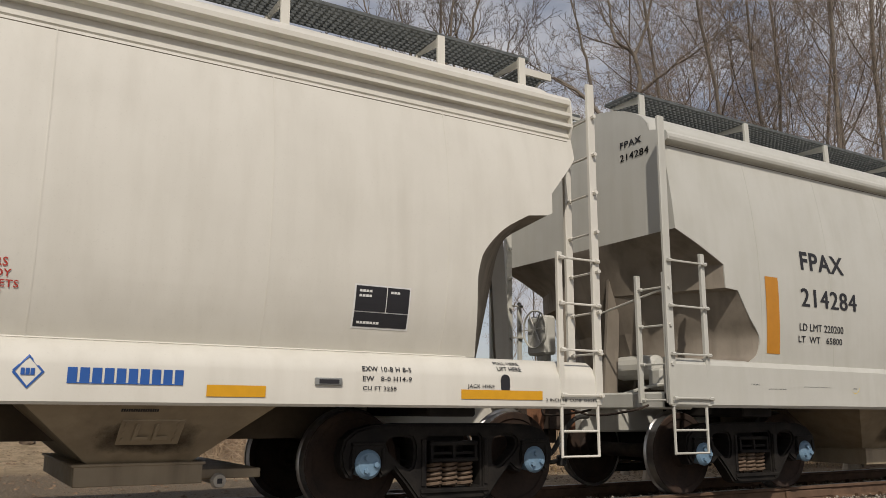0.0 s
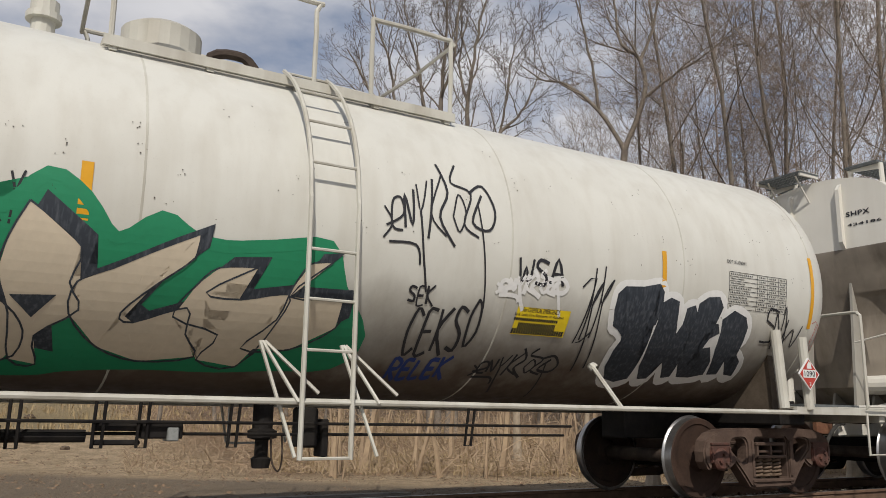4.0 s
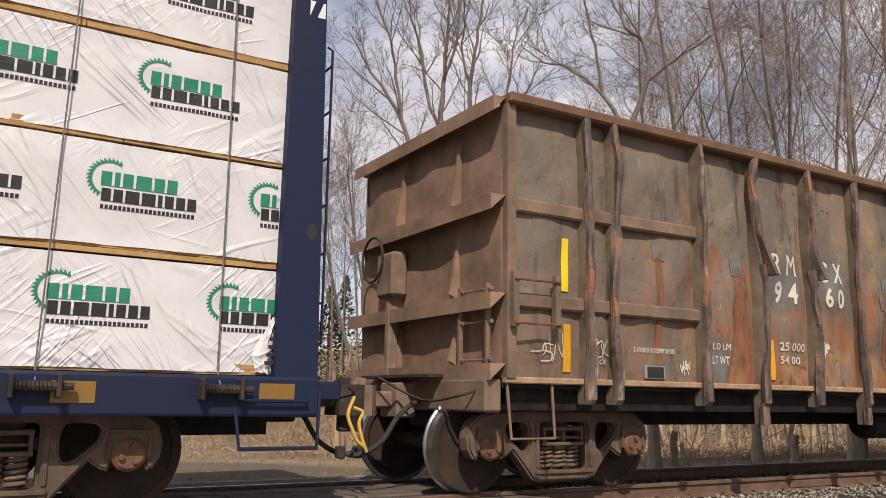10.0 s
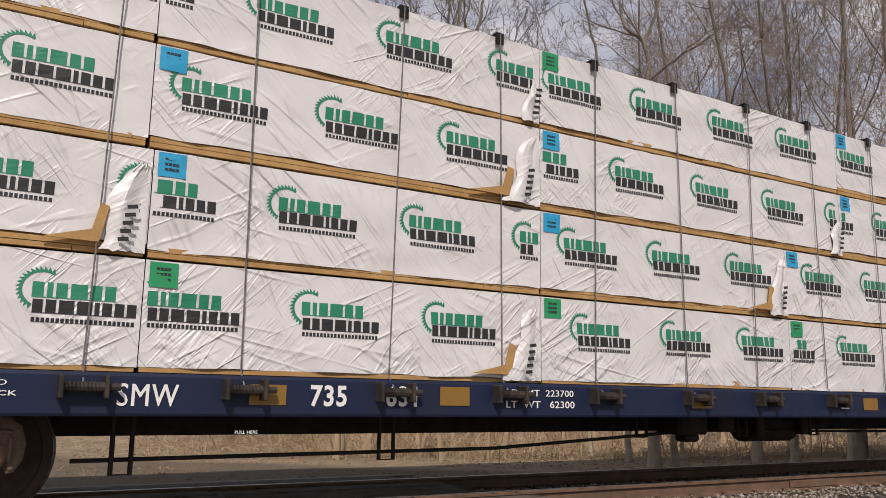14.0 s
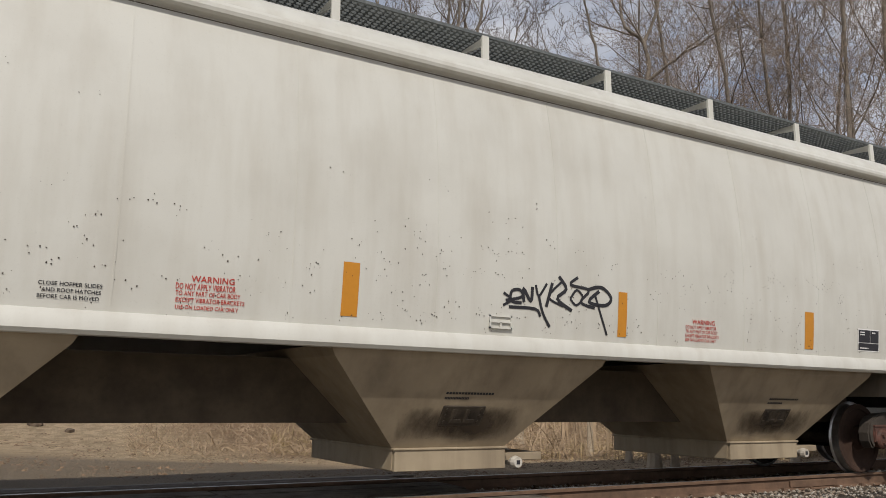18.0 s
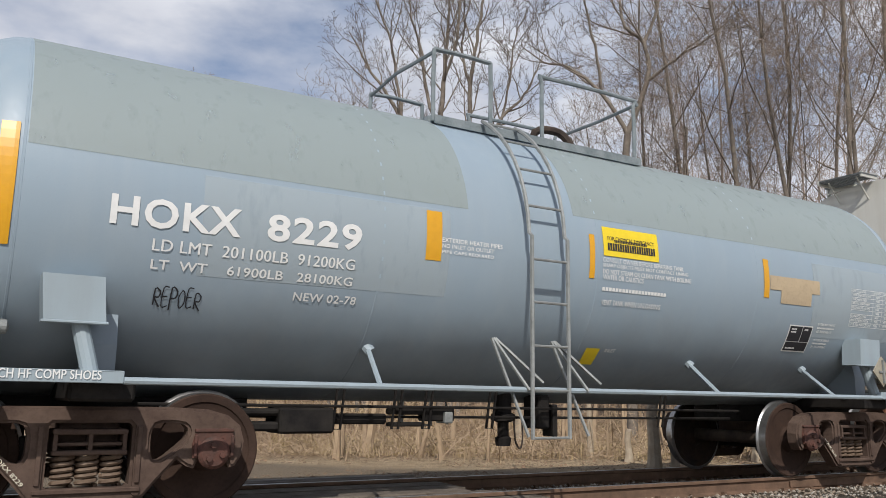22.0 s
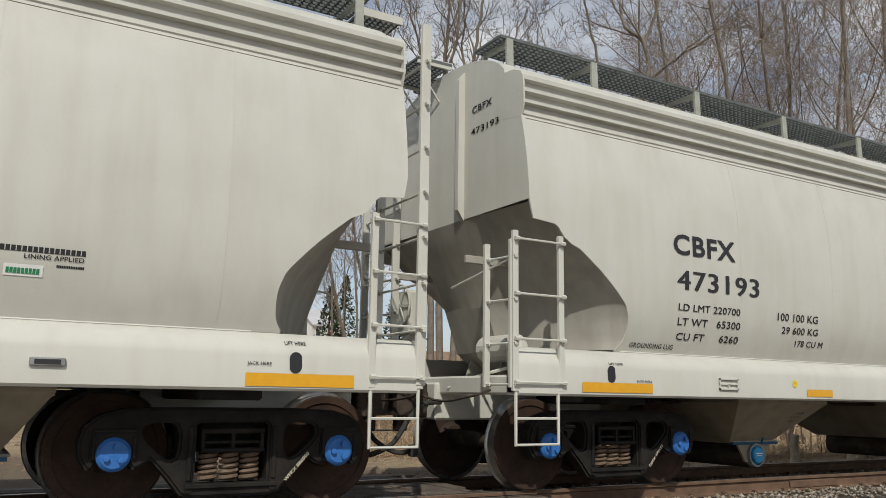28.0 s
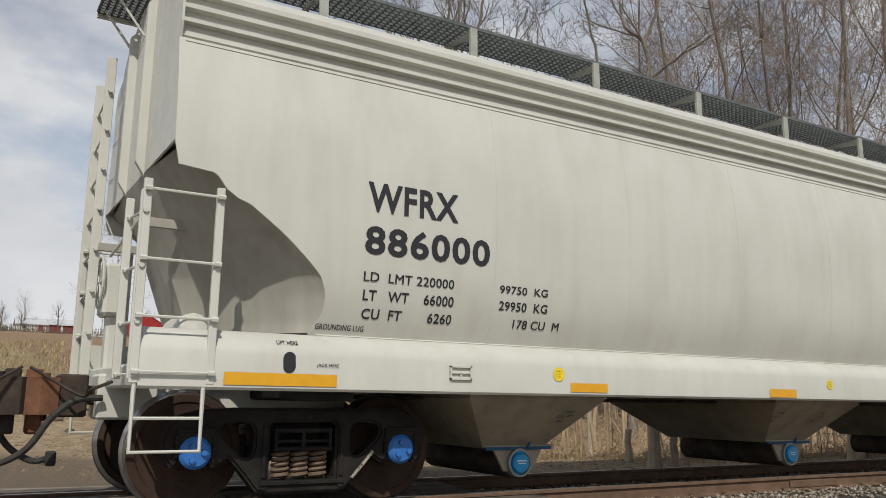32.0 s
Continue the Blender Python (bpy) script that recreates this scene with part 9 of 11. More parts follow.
# white tank
words(ut, Lu, skin_u, [
    ('UTLX', 77.615, 2.107, 78.493, 2.309),
    ('205395', 78.754, 2.117, 79.697, 2.282),
    ('LD LMT   199400 LB    90 450 KG', 77.591, 1.755, 79.041, 1.805),
    ('LT  WT     63600 LB    28 850 KG', 77.591, 1.636, 79.047, 1.678),
    ('THE TANK CAR PEOPLE', 77.599, 1.967, 78.534, 2.006),
    ('DOT 111A100W1', 88.956, 2.623, 89.268, 2.665),
    ('PLATE', 80.298, 2.251, 80.444, 2.281),
    ('C', 80.354, 2.125, 80.413, 2.18),
], INK)
for a, b, c, d in ((76.98, 1.986, 77.058, 2.868), (79.782, 2.211, 79.841, 2.639), (82.228, 2.217, 82.31, 2.642), (90.422, 1.987, 90.483, 2.845), (87.941, 2.206, 88.004, 2.644),):
    patch(Lu(a), b, Lu(c), d, skin_u, REFLECT, ut, "reflector", "vertical amber reflective strip")
for a, b, c, d in ((86.153, 1.672, 86.794, 1.921),):
    patch(Lu(a), b, Lu(c), d, skin_u, YELLOW, ut, "warning_sign", "yellow emergency label")
words(ut, Lu, skin_u, [
    ('For CHEMICAL EMERGENCY', 86.216, 1.877, 86.661, 1.921),
    ('Spill, Leak, Fire, Exposure, or Accident', 86.133, 1.833, 86.727, 1.866),
], INK)
for a, b, c, d in ((86.207, 1.72, 86.657, 1.78), (86.139, 1.797, 86.668, 1.823), (86.152, 1.68, 86.783, 1.725),):
    bar_word(Lu(a), b, Lu(c), d, skin_u, INK, ut, 22, 0.008)
for a, b, c, d in ((88.981, 2.12, 89.966, 2.53),):
    table(Lu(a), b, Lu(c), d, skin_u, INK, ut)
for a, b, c, d in ((76.54, 1.469, 76.908, 2.089), (76.986, 1.689, 77.127, 1.996), (77.227, 1.766, 77.958, 2.272),):
    tag_a(Lu(a), b, Lu(c), d, skin_u, INK, ut)
for a, b, c, d in ((76.135, 2.494, 76.293, 3.248), (76.244, 2.461, 76.520, 3.294),):
    tag_d(Lu(a), b, Lu(c), d, skin_u, INK, ut)
for a, b, c, d in ((76.535, 2.873, 76.754, 3.147), (76.606, 2.463, 76.817, 2.826), (76.162, 3.259, 76.190, 3.352),):
    tag_b(Lu(a), b, Lu(c), d, skin_u, INK, ut)
for a, b, c, d in ((76.341, 2.212, 76.507, 2.553), (76.193, 1.818, 76.246, 2.181),):
    tag_d(Lu(a), b, Lu(c), d, skin_u, INK, ut)
for a, b, c, d in ((76.623, 1.489, 76.845, 2.101),):
    stripe_tag(Lu(a), b, Lu(c), d, skin_u, INK, ut)
for a, b, c, d in ((76.975, 2.882, 77.597, 3.37), (78.069, 1.868, 79.461, 1.881), (79.791, 1.967, 80.179, 2.175),):
    tag_b(Lu(a), b, Lu(c), d, skin_u, INK, ut)
for a, b, c, d in ((79.325, 1.946, 79.656, 2.091), (79.653, 1.433, 79.934, 1.942), (90.522, 1.609, 90.805, 2.088),):
    tag_b(Lu(a), b, Lu(c), d, skin_u, INK_RED, ut)
sprayed_word("WSA", Lu(86.09), 2.10, Lu(86.66), 2.40, skin_u, INK, ut, 0.030, "bold black sprayed letters", 0.02)
for a, b, c, d in ((86.901, 1.553, 87.246, 2.339), (89.666, 1.759, 90.215, 2.219),):
    tag_a(Lu(a), b, Lu(c), d, skin_u, INK, ut)
sprayed_tag(Lu(85.86), 1.83, Lu(86.69), 2.28, skin_u, INK_WHITE, ut, 0.040, "smudged white sprayed tag")
sprayed_tag(Lu(84.64), 1.80, Lu(85.80), 3.19, skin_u, INK, ut, 0.022, "tall spiky black sprayed tag")
sprayed_tag(Lu(85.93), 1.08, Lu(86.91), 1.56, skin_u, INK, ut, 0.020, "looped black sprayed tag")
sprayed_word("SEK", Lu(84.96), 1.86, Lu(85.24), 2.02, skin_u, INK, ut, 0.020, "small black sprayed letters")
sprayed_word("CEKSO", Lu(85.05), 1.46, Lu(85.80), 1.88, skin_u, INK, ut, 0.030, "bold black sprayed letters", 0.01)
sprayed_word("RELEK", Lu(85.05), 1.24, Lu(85.68), 1.42, skin_u, SPRAY_BLUE, ut, 0.034, "bold blue sprayed letters")
sprayed_word("VOMEY", Lu(77.00), 3.02, Lu(78.15), 3.38, skin_u, INK, ut, 0.018, "black sprayed letters", -0.085)
sprayed_word("KY", Lu(77.30), 2.50, Lu(78.00), 2.95, skin_u, INK, ut, 0.022, "black sprayed strokes", -0.05)
sprayed_word("WSA", Lu(79.02), 1.76, Lu(79.47), 2.00, skin_u, INK, ut, 0.016, "black sprayed letters")
sprayed_word("PHILLY", Lu(81.28), 2.12, Lu(81.90), 2.42, skin_u, INK, ut, 0.016, "black sprayed letters", 0.01)
sprayed_word("WSA", Lu(76.70), 2.12, Lu(76.90), 2.40, skin_u, INK, ut, 0.020, "black sprayed letters", -0.03)
sprayed_word("KAMP", Lu(77.81), 1.36, Lu(79.04), 1.62, skin_u, INK, ut, 0.016, "black sprayed letters")
# gondola
words(gon, Lg, skin_g, [
    ('R M', 63.807, 2.378, 64.245, 2.617),
    ('9 4', 63.882, 2.042, 64.234, 2.296),
    ('G X', 64.705, 2.353, 65.12, 2.606),
    ('6 0', 64.777, 2.05, 65.129, 2.292),
    ('LD LM', 62.793, 1.461, 63.076, 1.533),
    ('LT WT', 62.789, 1.305, 63.055, 1.392),
    ('25 000', 63.89, 1.494, 64.336, 1.59),
    ('54 00', 63.892, 1.345, 64.262, 1.433),
    ('2 1/2 INCH HF COMP SHOES', 61.64, 1.387, 62.225, 1.437),
    ('JACK', 61.09, 1.233, 61.273, 1.294),
    ('JACK', 73.349, 1.19, 73.509, 1.257),
    ('HERE', 73.357, 1.126, 73.482, 1.16),
    ('1 1/2 INCH HF COMP SHOES', 72.33, 1.322, 72.931, 1.367),
], INK_CREAM)
for a, b, c, d in ((63.677, 1.157, 63.795, 1.607), (67.381, 1.079, 67.514, 1.543), (68.981, 1.124, 69.159, 1.558), (60.729, 1.159, 60.825, 1.612), (69.031, 1.113, 69.138, 1.57), (70.871, 1.097, 70.988, 1.552),):
    patch(Lg(a), b, Lg(c), d, skin_g, REFLECT, gon, "reflector", "yellow-orange reflective strip")
for a, b, c, d in ((60.724, 1.929, 60.809, 2.447),):
    patch(Lg(a), b, Lg(c), d, skin_g, YELLOW, gon, "reflector", "scratched yellow reflective strip")
for a, b, c, d in ((63.63, 1.844, 64.509, 2.799), (64.488, 1.913, 65.39, 2.784), (62.671, 0.952, 63.122, 1.731),):
    patch(Lg(a), b, Lg(c), d, skin_g, SOFT_GREY, gon, "paint_patch", "grey-blue repaint patch", 0.002)
for a, b, c, d in ((70.399, 1.809, 70.839, 2.087),):
    stencil_panel(Lg(a), b, Lg(c), d, skin_g, INK_WHITE, gon)
for a, b, c, d in ((69.61, 1.407, 69.781, 1.612), (64.68, 1.453, 64.847, 1.647), (72.479, 1.371, 72.639, 1.548), (72.738, 1.372, 72.912, 1.557), (69.624, 1.419, 69.811, 1.621),):
    splat(Lg(a), b, Lg(c), d, skin_g, INK_CREAM, gon)
for a, b, c, d in ((60.356, 1.248, 60.655, 1.505), (61.054, 1.306, 61.258, 1.487), (68.769, 1.391, 68.939, 1.653), (73.34, 1.276, 73.56, 1.449), (62.307, 1.183, 62.416, 1.328),):
    tag_b(Lg(a), b, Lg(c), d, skin_g, INK_CREAM, gon)
for a, b, c, d in ((72.406, 1.172, 72.656, 1.237), (61.779, 1.122, 62.064, 1.256),):
    slot(Lg(a), b, Lg(c), d, skin_g, GALV, gon)
for a, b, c, d in ((70.566, 2.284, 70.715, 2.482), (69.618, 2.192, 69.754, 2.481), (68.549, 2.246, 68.688, 2.517), (63.131, 2.288, 63.317, 2.5), (61.925, 2.349, 62.075, 2.507), (72.478, 2.201, 72.683, 2.443), (65.896, 2.085, 66.059, 2.275), (67.841, 2.25, 68.007, 2.494), (65.973, 2.218, 66.085, 2.501), (66.744, 2.332, 66.92, 2.482), (67.776, 2.216, 67.948, 2.499), (68.608, 2.241, 68.765, 2.477),):
    rust_patch(Lg(a), b, Lg(c), d, skin_g, PATCH_GREY, gon)
# centre beam flat car
words(cbm, Lb, skin_b, [
    ('SMW', 39.599, 0.811, 40.023, 0.969),
    ('735', 41.046, 0.818, 41.359, 0.988),
    ('631', 41.716, 0.823, 42.01, 0.997),
    ('LD LMT  223700', 42.941, 0.929, 43.719, 0.988),
    ('LT  WT   62300', 42.934, 0.822, 43.731, 0.887),
    ('PULL HERE', 40.455, 0.613, 40.63, 0.636),
    ('JACK  EMPTY LOAD', 38.116, 0.931, 38.904, 0.979),
    ('HERE  3/8 ADJ. BLOCK', 38.117, 0.863, 38.969, 0.908),
    ('2 INCH HF COMP SHOES', 35.756, 0.81, 36.284, 0.844),
    ('FOR RESTRICTED', 49.191, 0.942, 49.629, 0.977),
    ('LOADING ONLY', 49.211, 0.9, 49.607, 0.932),
    ('SEE EQUIPMENT', 49.209, 0.853, 49.619, 0.879),
    ('REGISTER', 49.288, 0.811, 49.541, 0.834),
    ('COATING', 47.862, 0.915, 48.02, 0.937),
    ('IH  11-5', 51.792, 0.922, 52.187, 0.985),
    ('IL  73-0', 51.791, 0.824, 52.186, 0.885),
    ('L  75-0', 52.584, 0.814, 52.939, 0.882),
    ('JACK', 55.403, 0.930, 55.600, 0.985),
    ('HERE', 55.413, 0.855, 55.590, 0.907),
], INK_WHITE)
for a, b, c, d in ((40.552, 0.827, 40.844, 0.982), (42.239, 0.837, 42.541, 0.997), (45.321, 0.833, 45.631, 0.961), (35.827, 0.856, 36.125, 1.003), (37.298, 0.845, 37.588, 0.985), (48.326, 0.831, 48.621, 0.977), (51.436, 0.837, 51.708, 0.967), (53.036, 0.838, 53.344, 0.96), (56.353, 0.829, 56.637, 0.979), (57.808, 0.853, 58.093, 0.991),):
    patch(Lb(a), b, Lb(c), d, skin_b, AMBER_DULL, cbm, "reflector", "dull amber reflector plate")
for a, b, c, d in ((50.326, 0.963, 50.85, 1.001), (50.375, 0.931, 50.794, 0.961), (50.328, 0.897, 50.892, 0.929), (50.382, 0.865, 50.841, 0.895), (50.431, 0.833, 50.75, 0.86), (47.868, 0.846, 48.041, 0.863),):
    bar_word(Lb(a), b, Lb(c), d, skin_b, INK_WHITE, cbm, 18)
for a, b, c, d in ((54.003, 0.693, 54.434, 0.988),):
    stencil_panel(Lb(a), b, Lb(c), d, skin_b, INK_WHITE, cbm)
words(cbm, Lb, BULK, [
    ('PLATE', 35.681, 1.278, 35.836, 1.337),
    ('C', 35.726, 1.172, 35.786, 1.258),
    ('LIFT', 35.657, 2.157, 35.674, 2.283),
    ('HERE', 35.815, 2.167, 35.833, 2.294),
], INK_WHITE)
for a, b, c, d in ((35.65, 1.136, 35.855, 1.363),):
    frame_box(Lb(a), b, Lb(c), d, BULK, INK_WHITE, cbm)



def specks(x0, x1, z0, z1, n, seed, skin, parent):
    """Scattered pinholes of rust and flying dirt."""
    rng = random.Random(seed)
    bm = bmesh.new()
    for k in range(n):
        cx, cz = rng.uniform(x0, x1), z0 + (z1 - z0) * rng.random() ** 1.5
        for q in range(rng.randint(1, 4)):
            x, z, r = cx + rng.gauss(0, 0.05), cz + rng.gauss(0, 0.03), rng.uniform(0.002, 0.0065)
            bm.faces.new([bm.verts.new((x + r * p, 0, z + r * o)) for p, o in ((-1, -0.6), (0.6, -1), (1, 0.7), (-0.5, 1))])
    tagged(decal(bm, skin, DARK_STEEL, parent, "rust_speck", "", 1, 0.005), "", "", "", "stuff")


specks(La(17.9), La(33.4), 1.50, 2.35, 330, 5, skin_a, ag)
specks(La(17.9), La(33.4), 2.2, 3.2, 40, 8, skin_a, ag)
specks(Lu(77.5), Lu(90.5), 2.4, 3.6, 90, 6, skin_u, ut)
# ---- end lettering, sprayed pieces, placards ----
def end_letters(text, parent, x, y0, z0, y1, z1, mat=INK):
    """Painted characters on a rear end wall, read from behind the train."""
    probe = letters(text, 0, 0, 1, 1, lambda a, b: 0.0, INK, None)
    vs = [tuple(v.co) for v in probe.data.vertices]
    fs = [tuple(p.vertices) for p in probe.data.polygons]
    bpy.data.objects.remove(probe)
    bm = bmesh.new()
    bv = [bm.verts.new((x, y0 + v[0] * (y1 - y0), z0 + v[2] * (z1 - z0))) for v in vs]
    for f in fs:
        bm.faces.new([bv[i] for i in f])
    bm.normal_update()
    for f in bm.faces:
        if f.normal.x > 0:
            f.normal_flip()
    return part("end_lettering", bm, mat, parent)


def shape(pts, skin, mat, parent, lift, dx=0.0, dz=0.0, name="sprayed_shape", xc=0.0):
    bm = bmesh.new()
    bm.faces.new([bm.verts.new((x - xc + dx, 0, z + dz)) for x, z in pts])
    bmesh.ops.triangulate(bm, faces=bm.faces[:])
    return decal(bm, skin, mat, parent, name, "", 0.07, lift)


def outline(pts, skin, mat, parent, w, lift, xc, name="sprayed_outline"):
    bm = bmesh.new()
    ribbon(bm, smooth_line([(x - xc, z) for x, z in pts + pts[:1]], 3), w)
    return decal(bm, skin, mat, parent, name, "", 0.07, lift)


end_letters("CAUTION", cbm, Lb(35.64) + 0.024, -0.62, 4.265, -1.08, 4.335, INK_WHITE)
for X in (35.72, 58.08):
    # the owner's mark as two plain slanting shapes
    shape([(X, 4.10), (X + 0.05, 4.24), (X, 4.24)], BULK, INK_WHITE, cbm, 0.004, name="white_mark", xc=XS)
    shape([(X + 0.07, 4.10), (X + 0.14, 4.10), (X + 0.14, 4.24), (X + 0.12, 4.24)], BULK, INK_WHITE, cbm, 0.004, name="white_mark", xc=XS)
PIECE_BASE = [(80.53, 2.50), (81.00, 2.36), (81.42, 2.28), (81.77, 2.25), (82.03, 2.52), (82.28, 2.39), (82.52, 2.12), (82.82, 2.31), (83.04, 2.20), (83.31, 2.15), (83.71, 2.20), (84.17, 2.25), (84.33, 1.92), (84.62, 1.55), (84.46, 1.33), (83.95, 1.30), (83.48, 1.27), (82.87, 1.27), (82.35, 1.24), (82.06, 1.20), (81.31, 1.22), (80.58, 1.42), (80.03, 1.56), (80.05, 1.77), (80.18, 1.97), (80.36, 2.10), (80.43, 2.33)]
HOLE_A = [(81.27, 1.94), (81.43, 1.91), (81.51, 1.75), (81.36, 1.79)]
HOLE_B = [(81.26, 1.58), (81.56, 1.59), (81.58, 1.52), (81.34, 1.48)]
HOLE_C = [(81.88, 1.68), (82.18, 1.70), (82.04, 1.54)]
PIECE_A = [(80.47, 2.30), (80.86, 2.14), (80.95, 1.72), (81.07, 1.52), (81.19, 1.49), (81.37, 1.38), (81.24, 1.27), (80.16, 1.66), (80.27, 1.80), (80.52, 1.71), (80.76, 1.62), (80.60, 1.95)]
PIECE_B = [(81.03, 2.08), (81.16, 2.14), (81.55, 1.98), (81.68, 1.76), (81.93, 1.56), (82.01, 1.40), (81.90, 1.25), (81.43, 1.36), (81.08, 1.52), (81.06, 1.78), (81.28, 1.75), (81.25, 1.93)]
PIECE_C = [(81.93, 2.31), (82.29, 2.04), (82.25, 1.79), (82.34, 1.61), (82.08, 1.42), (82.13, 1.23), (81.94, 1.26), (81.89, 1.56), (81.79, 1.83), (81.83, 2.07)]
PIECE_D = [(83.11, 2.22), (83.09, 2.04), (82.85, 1.83), (82.63, 1.61), (82.73, 1.55), (83.10, 1.68), (83.14, 1.49), (83.26, 1.33), (82.84, 1.28), (82.51, 1.37), (82.28, 1.58), (82.30, 1.80), (82.52, 1.91), (82.83, 2.08)]
PIECE_E = [(83.59, 2.02), (83.22, 1.80), (83.50, 1.77), (83.88, 1.84), (83.84, 1.62), (83.63, 1.27), (83.29, 1.31), (83.39, 1.50), (83.01, 1.61), (83.14, 1.85), (83.29, 1.99)]
PIECE_F = [(84.21, 2.12), (83.89, 1.82), (84.36, 1.83), (84.36, 1.61), (84.02, 1.42), (83.61, 1.41), (83.83, 1.64), (83.90, 1.89), (84.02, 2.09)]
BLOCK_A = [(87.34, 1.98), (87.35, 2.14), (87.44, 2.22), (87.70, 2.24), (87.92, 2.29), (87.99, 2.21), (88.00, 2.04), (87.96, 1.87), (87.83, 1.79), (87.85, 1.65), (87.96, 1.44), (87.97, 1.32), (87.82, 1.28), (87.64, 1.31), (87.53, 1.43), (87.52, 1.59), (87.57, 1.71), (87.46, 1.79), (87.38, 1.82)]
BLOCK_B = [(87.99, 2.10), (88.10, 2.16), (88.23, 2.13), (88.26, 1.93), (88.30, 1.80), (88.35, 1.90), (88.36, 2.07), (88.48, 2.11), (88.55, 2.00), (88.55, 1.82), (88.50, 1.64), (88.52, 1.47), (88.56, 1.36), (88.44, 1.34), (88.30, 1.50), (88.22, 1.50), (88.24, 1.33), (88.11, 1.32), (88.00, 1.45), (87.96, 1.70), (87.99, 1.91)]
BLOCK_C = [(88.53, 2.13), (88.66, 2.21), (88.84, 2.23), (88.92, 2.12), (88.81, 2.02), (88.75, 1.93), (88.90, 1.94), (88.96, 1.84), (88.78, 1.75), (88.73, 1.66), (88.90, 1.69), (89.02, 1.54), (89.05, 1.40), (88.85, 1.36), (88.66, 1.36), (88.53, 1.51), (88.51, 1.78)]
BLOCK_D = [(88.94, 1.99), (89.11, 2.10), (89.32, 2.04), (89.39, 1.93), (89.39, 1.79), (89.29, 1.69), (89.49, 1.56), (89.53, 1.40), (89.38, 1.41), (89.24, 1.55), (89.26, 1.41), (89.10, 1.40), (88.99, 1.67), (88.97, 1.85)]
end_letters('CBFX', cb, Lc(-16.75) - 0.006, -0.609, 3.893, -0.984, 3.97)
end_letters('473193', cb, Lc(-16.75) - 0.006, -0.59, 3.658, -1.109, 3.725)
end_letters('SHPX', sh, Ls(92.88) - 0.006, -0.494, 3.893, -0.868, 3.971)
end_letters('434186', sh, Ls(92.88) - 0.006, -0.497, 3.744, -1.034, 3.788)
end_letters('AGPX', ag, La(16.99) - 0.006, -0.657, 4.026, -1.019, 4.103)
end_letters('11159', ag, La(16.99) - 0.006, -0.661, 3.882, -1.021, 3.945)
end_letters('FPAX', fp, Lf(105.27) - 0.006, -0.82, 3.944, -1.168, 4.022)
end_letters('214284', fp, Lf(105.27) - 0.006, -0.811, 3.787, -1.274, 3.869)


def head_letters(text, parent, tip, head, R, zc, y0, z0, y1, z1):
    """White characters that follow the domed rear head of a tank."""
    ob = end_letters(text, parent, 0.0, y0, z0, y1, z1)
    for v in ob.data.vertices:
        r = min(0.98, math.hypot(v.co.y, v.co.z - zc) / R)
        v.co.x = tip + head * (1 - math.sqrt(1 - r ** (1 / 0.41))) - 0.008
    ob.data.materials[0] = INK_WHITE


head_letters("HOKX  8229", hk, Lh(3.80), 0.70, 1.49, 2.35, 0.21, 2.70, -0.56, 2.80)
PLACARD_TAN = grimy("dull_grey_tan_board", (0.36, 0.33, 0.26), (0.27, 0.24, 0.18), 4.0, 0.6, 0.1)
XU = (75.75 + 91.67) / 2
shape(PIECE_BASE, skin_u, SPRAY_GREEN, ut, 0.005, name="green_spray_ground", xc=XU)
outline(PIECE_BASE, skin_u, SPRAY_GREEN, ut, 0.10, 0.006, XU)
for i, p in enumerate((PIECE_A, PIECE_B, PIECE_C, PIECE_D, PIECE_E, PIECE_F)):
    shape(p, skin_u, SPRAY_DARK, ut, 0.007 + 0.0004 * i, 0.10, 0.09, "dark_spray_shadow", XU)
    shape(p, skin_u, SPRAY_CREAM, ut, 0.010 + 0.0004 * i, 0, 0, "cream_spray_letter", XU)
    outline(p, skin_u, SPRAY_DARK, ut, 0.014, 0.013, XU)
for p in (HOLE_A, HOLE_B, HOLE_C):
    shape(p, skin_u, SPRAY_DARK, ut, 0.0135, 0, 0, "dark_spray_counter", XU)
for i, p in enumerate((BLOCK_A, BLOCK_B, BLOCK_C, BLOCK_D)):
    outline(p, skin_u, INK_WHITE, ut, 0.13, 0.005 + 0.0004 * i, XU, "white_spray_edge")
    shape(p, skin_u, SPRAY_DARK, ut, 0.008 + 0.0004 * i, 0, 0, "dark_spray_letter", XU)


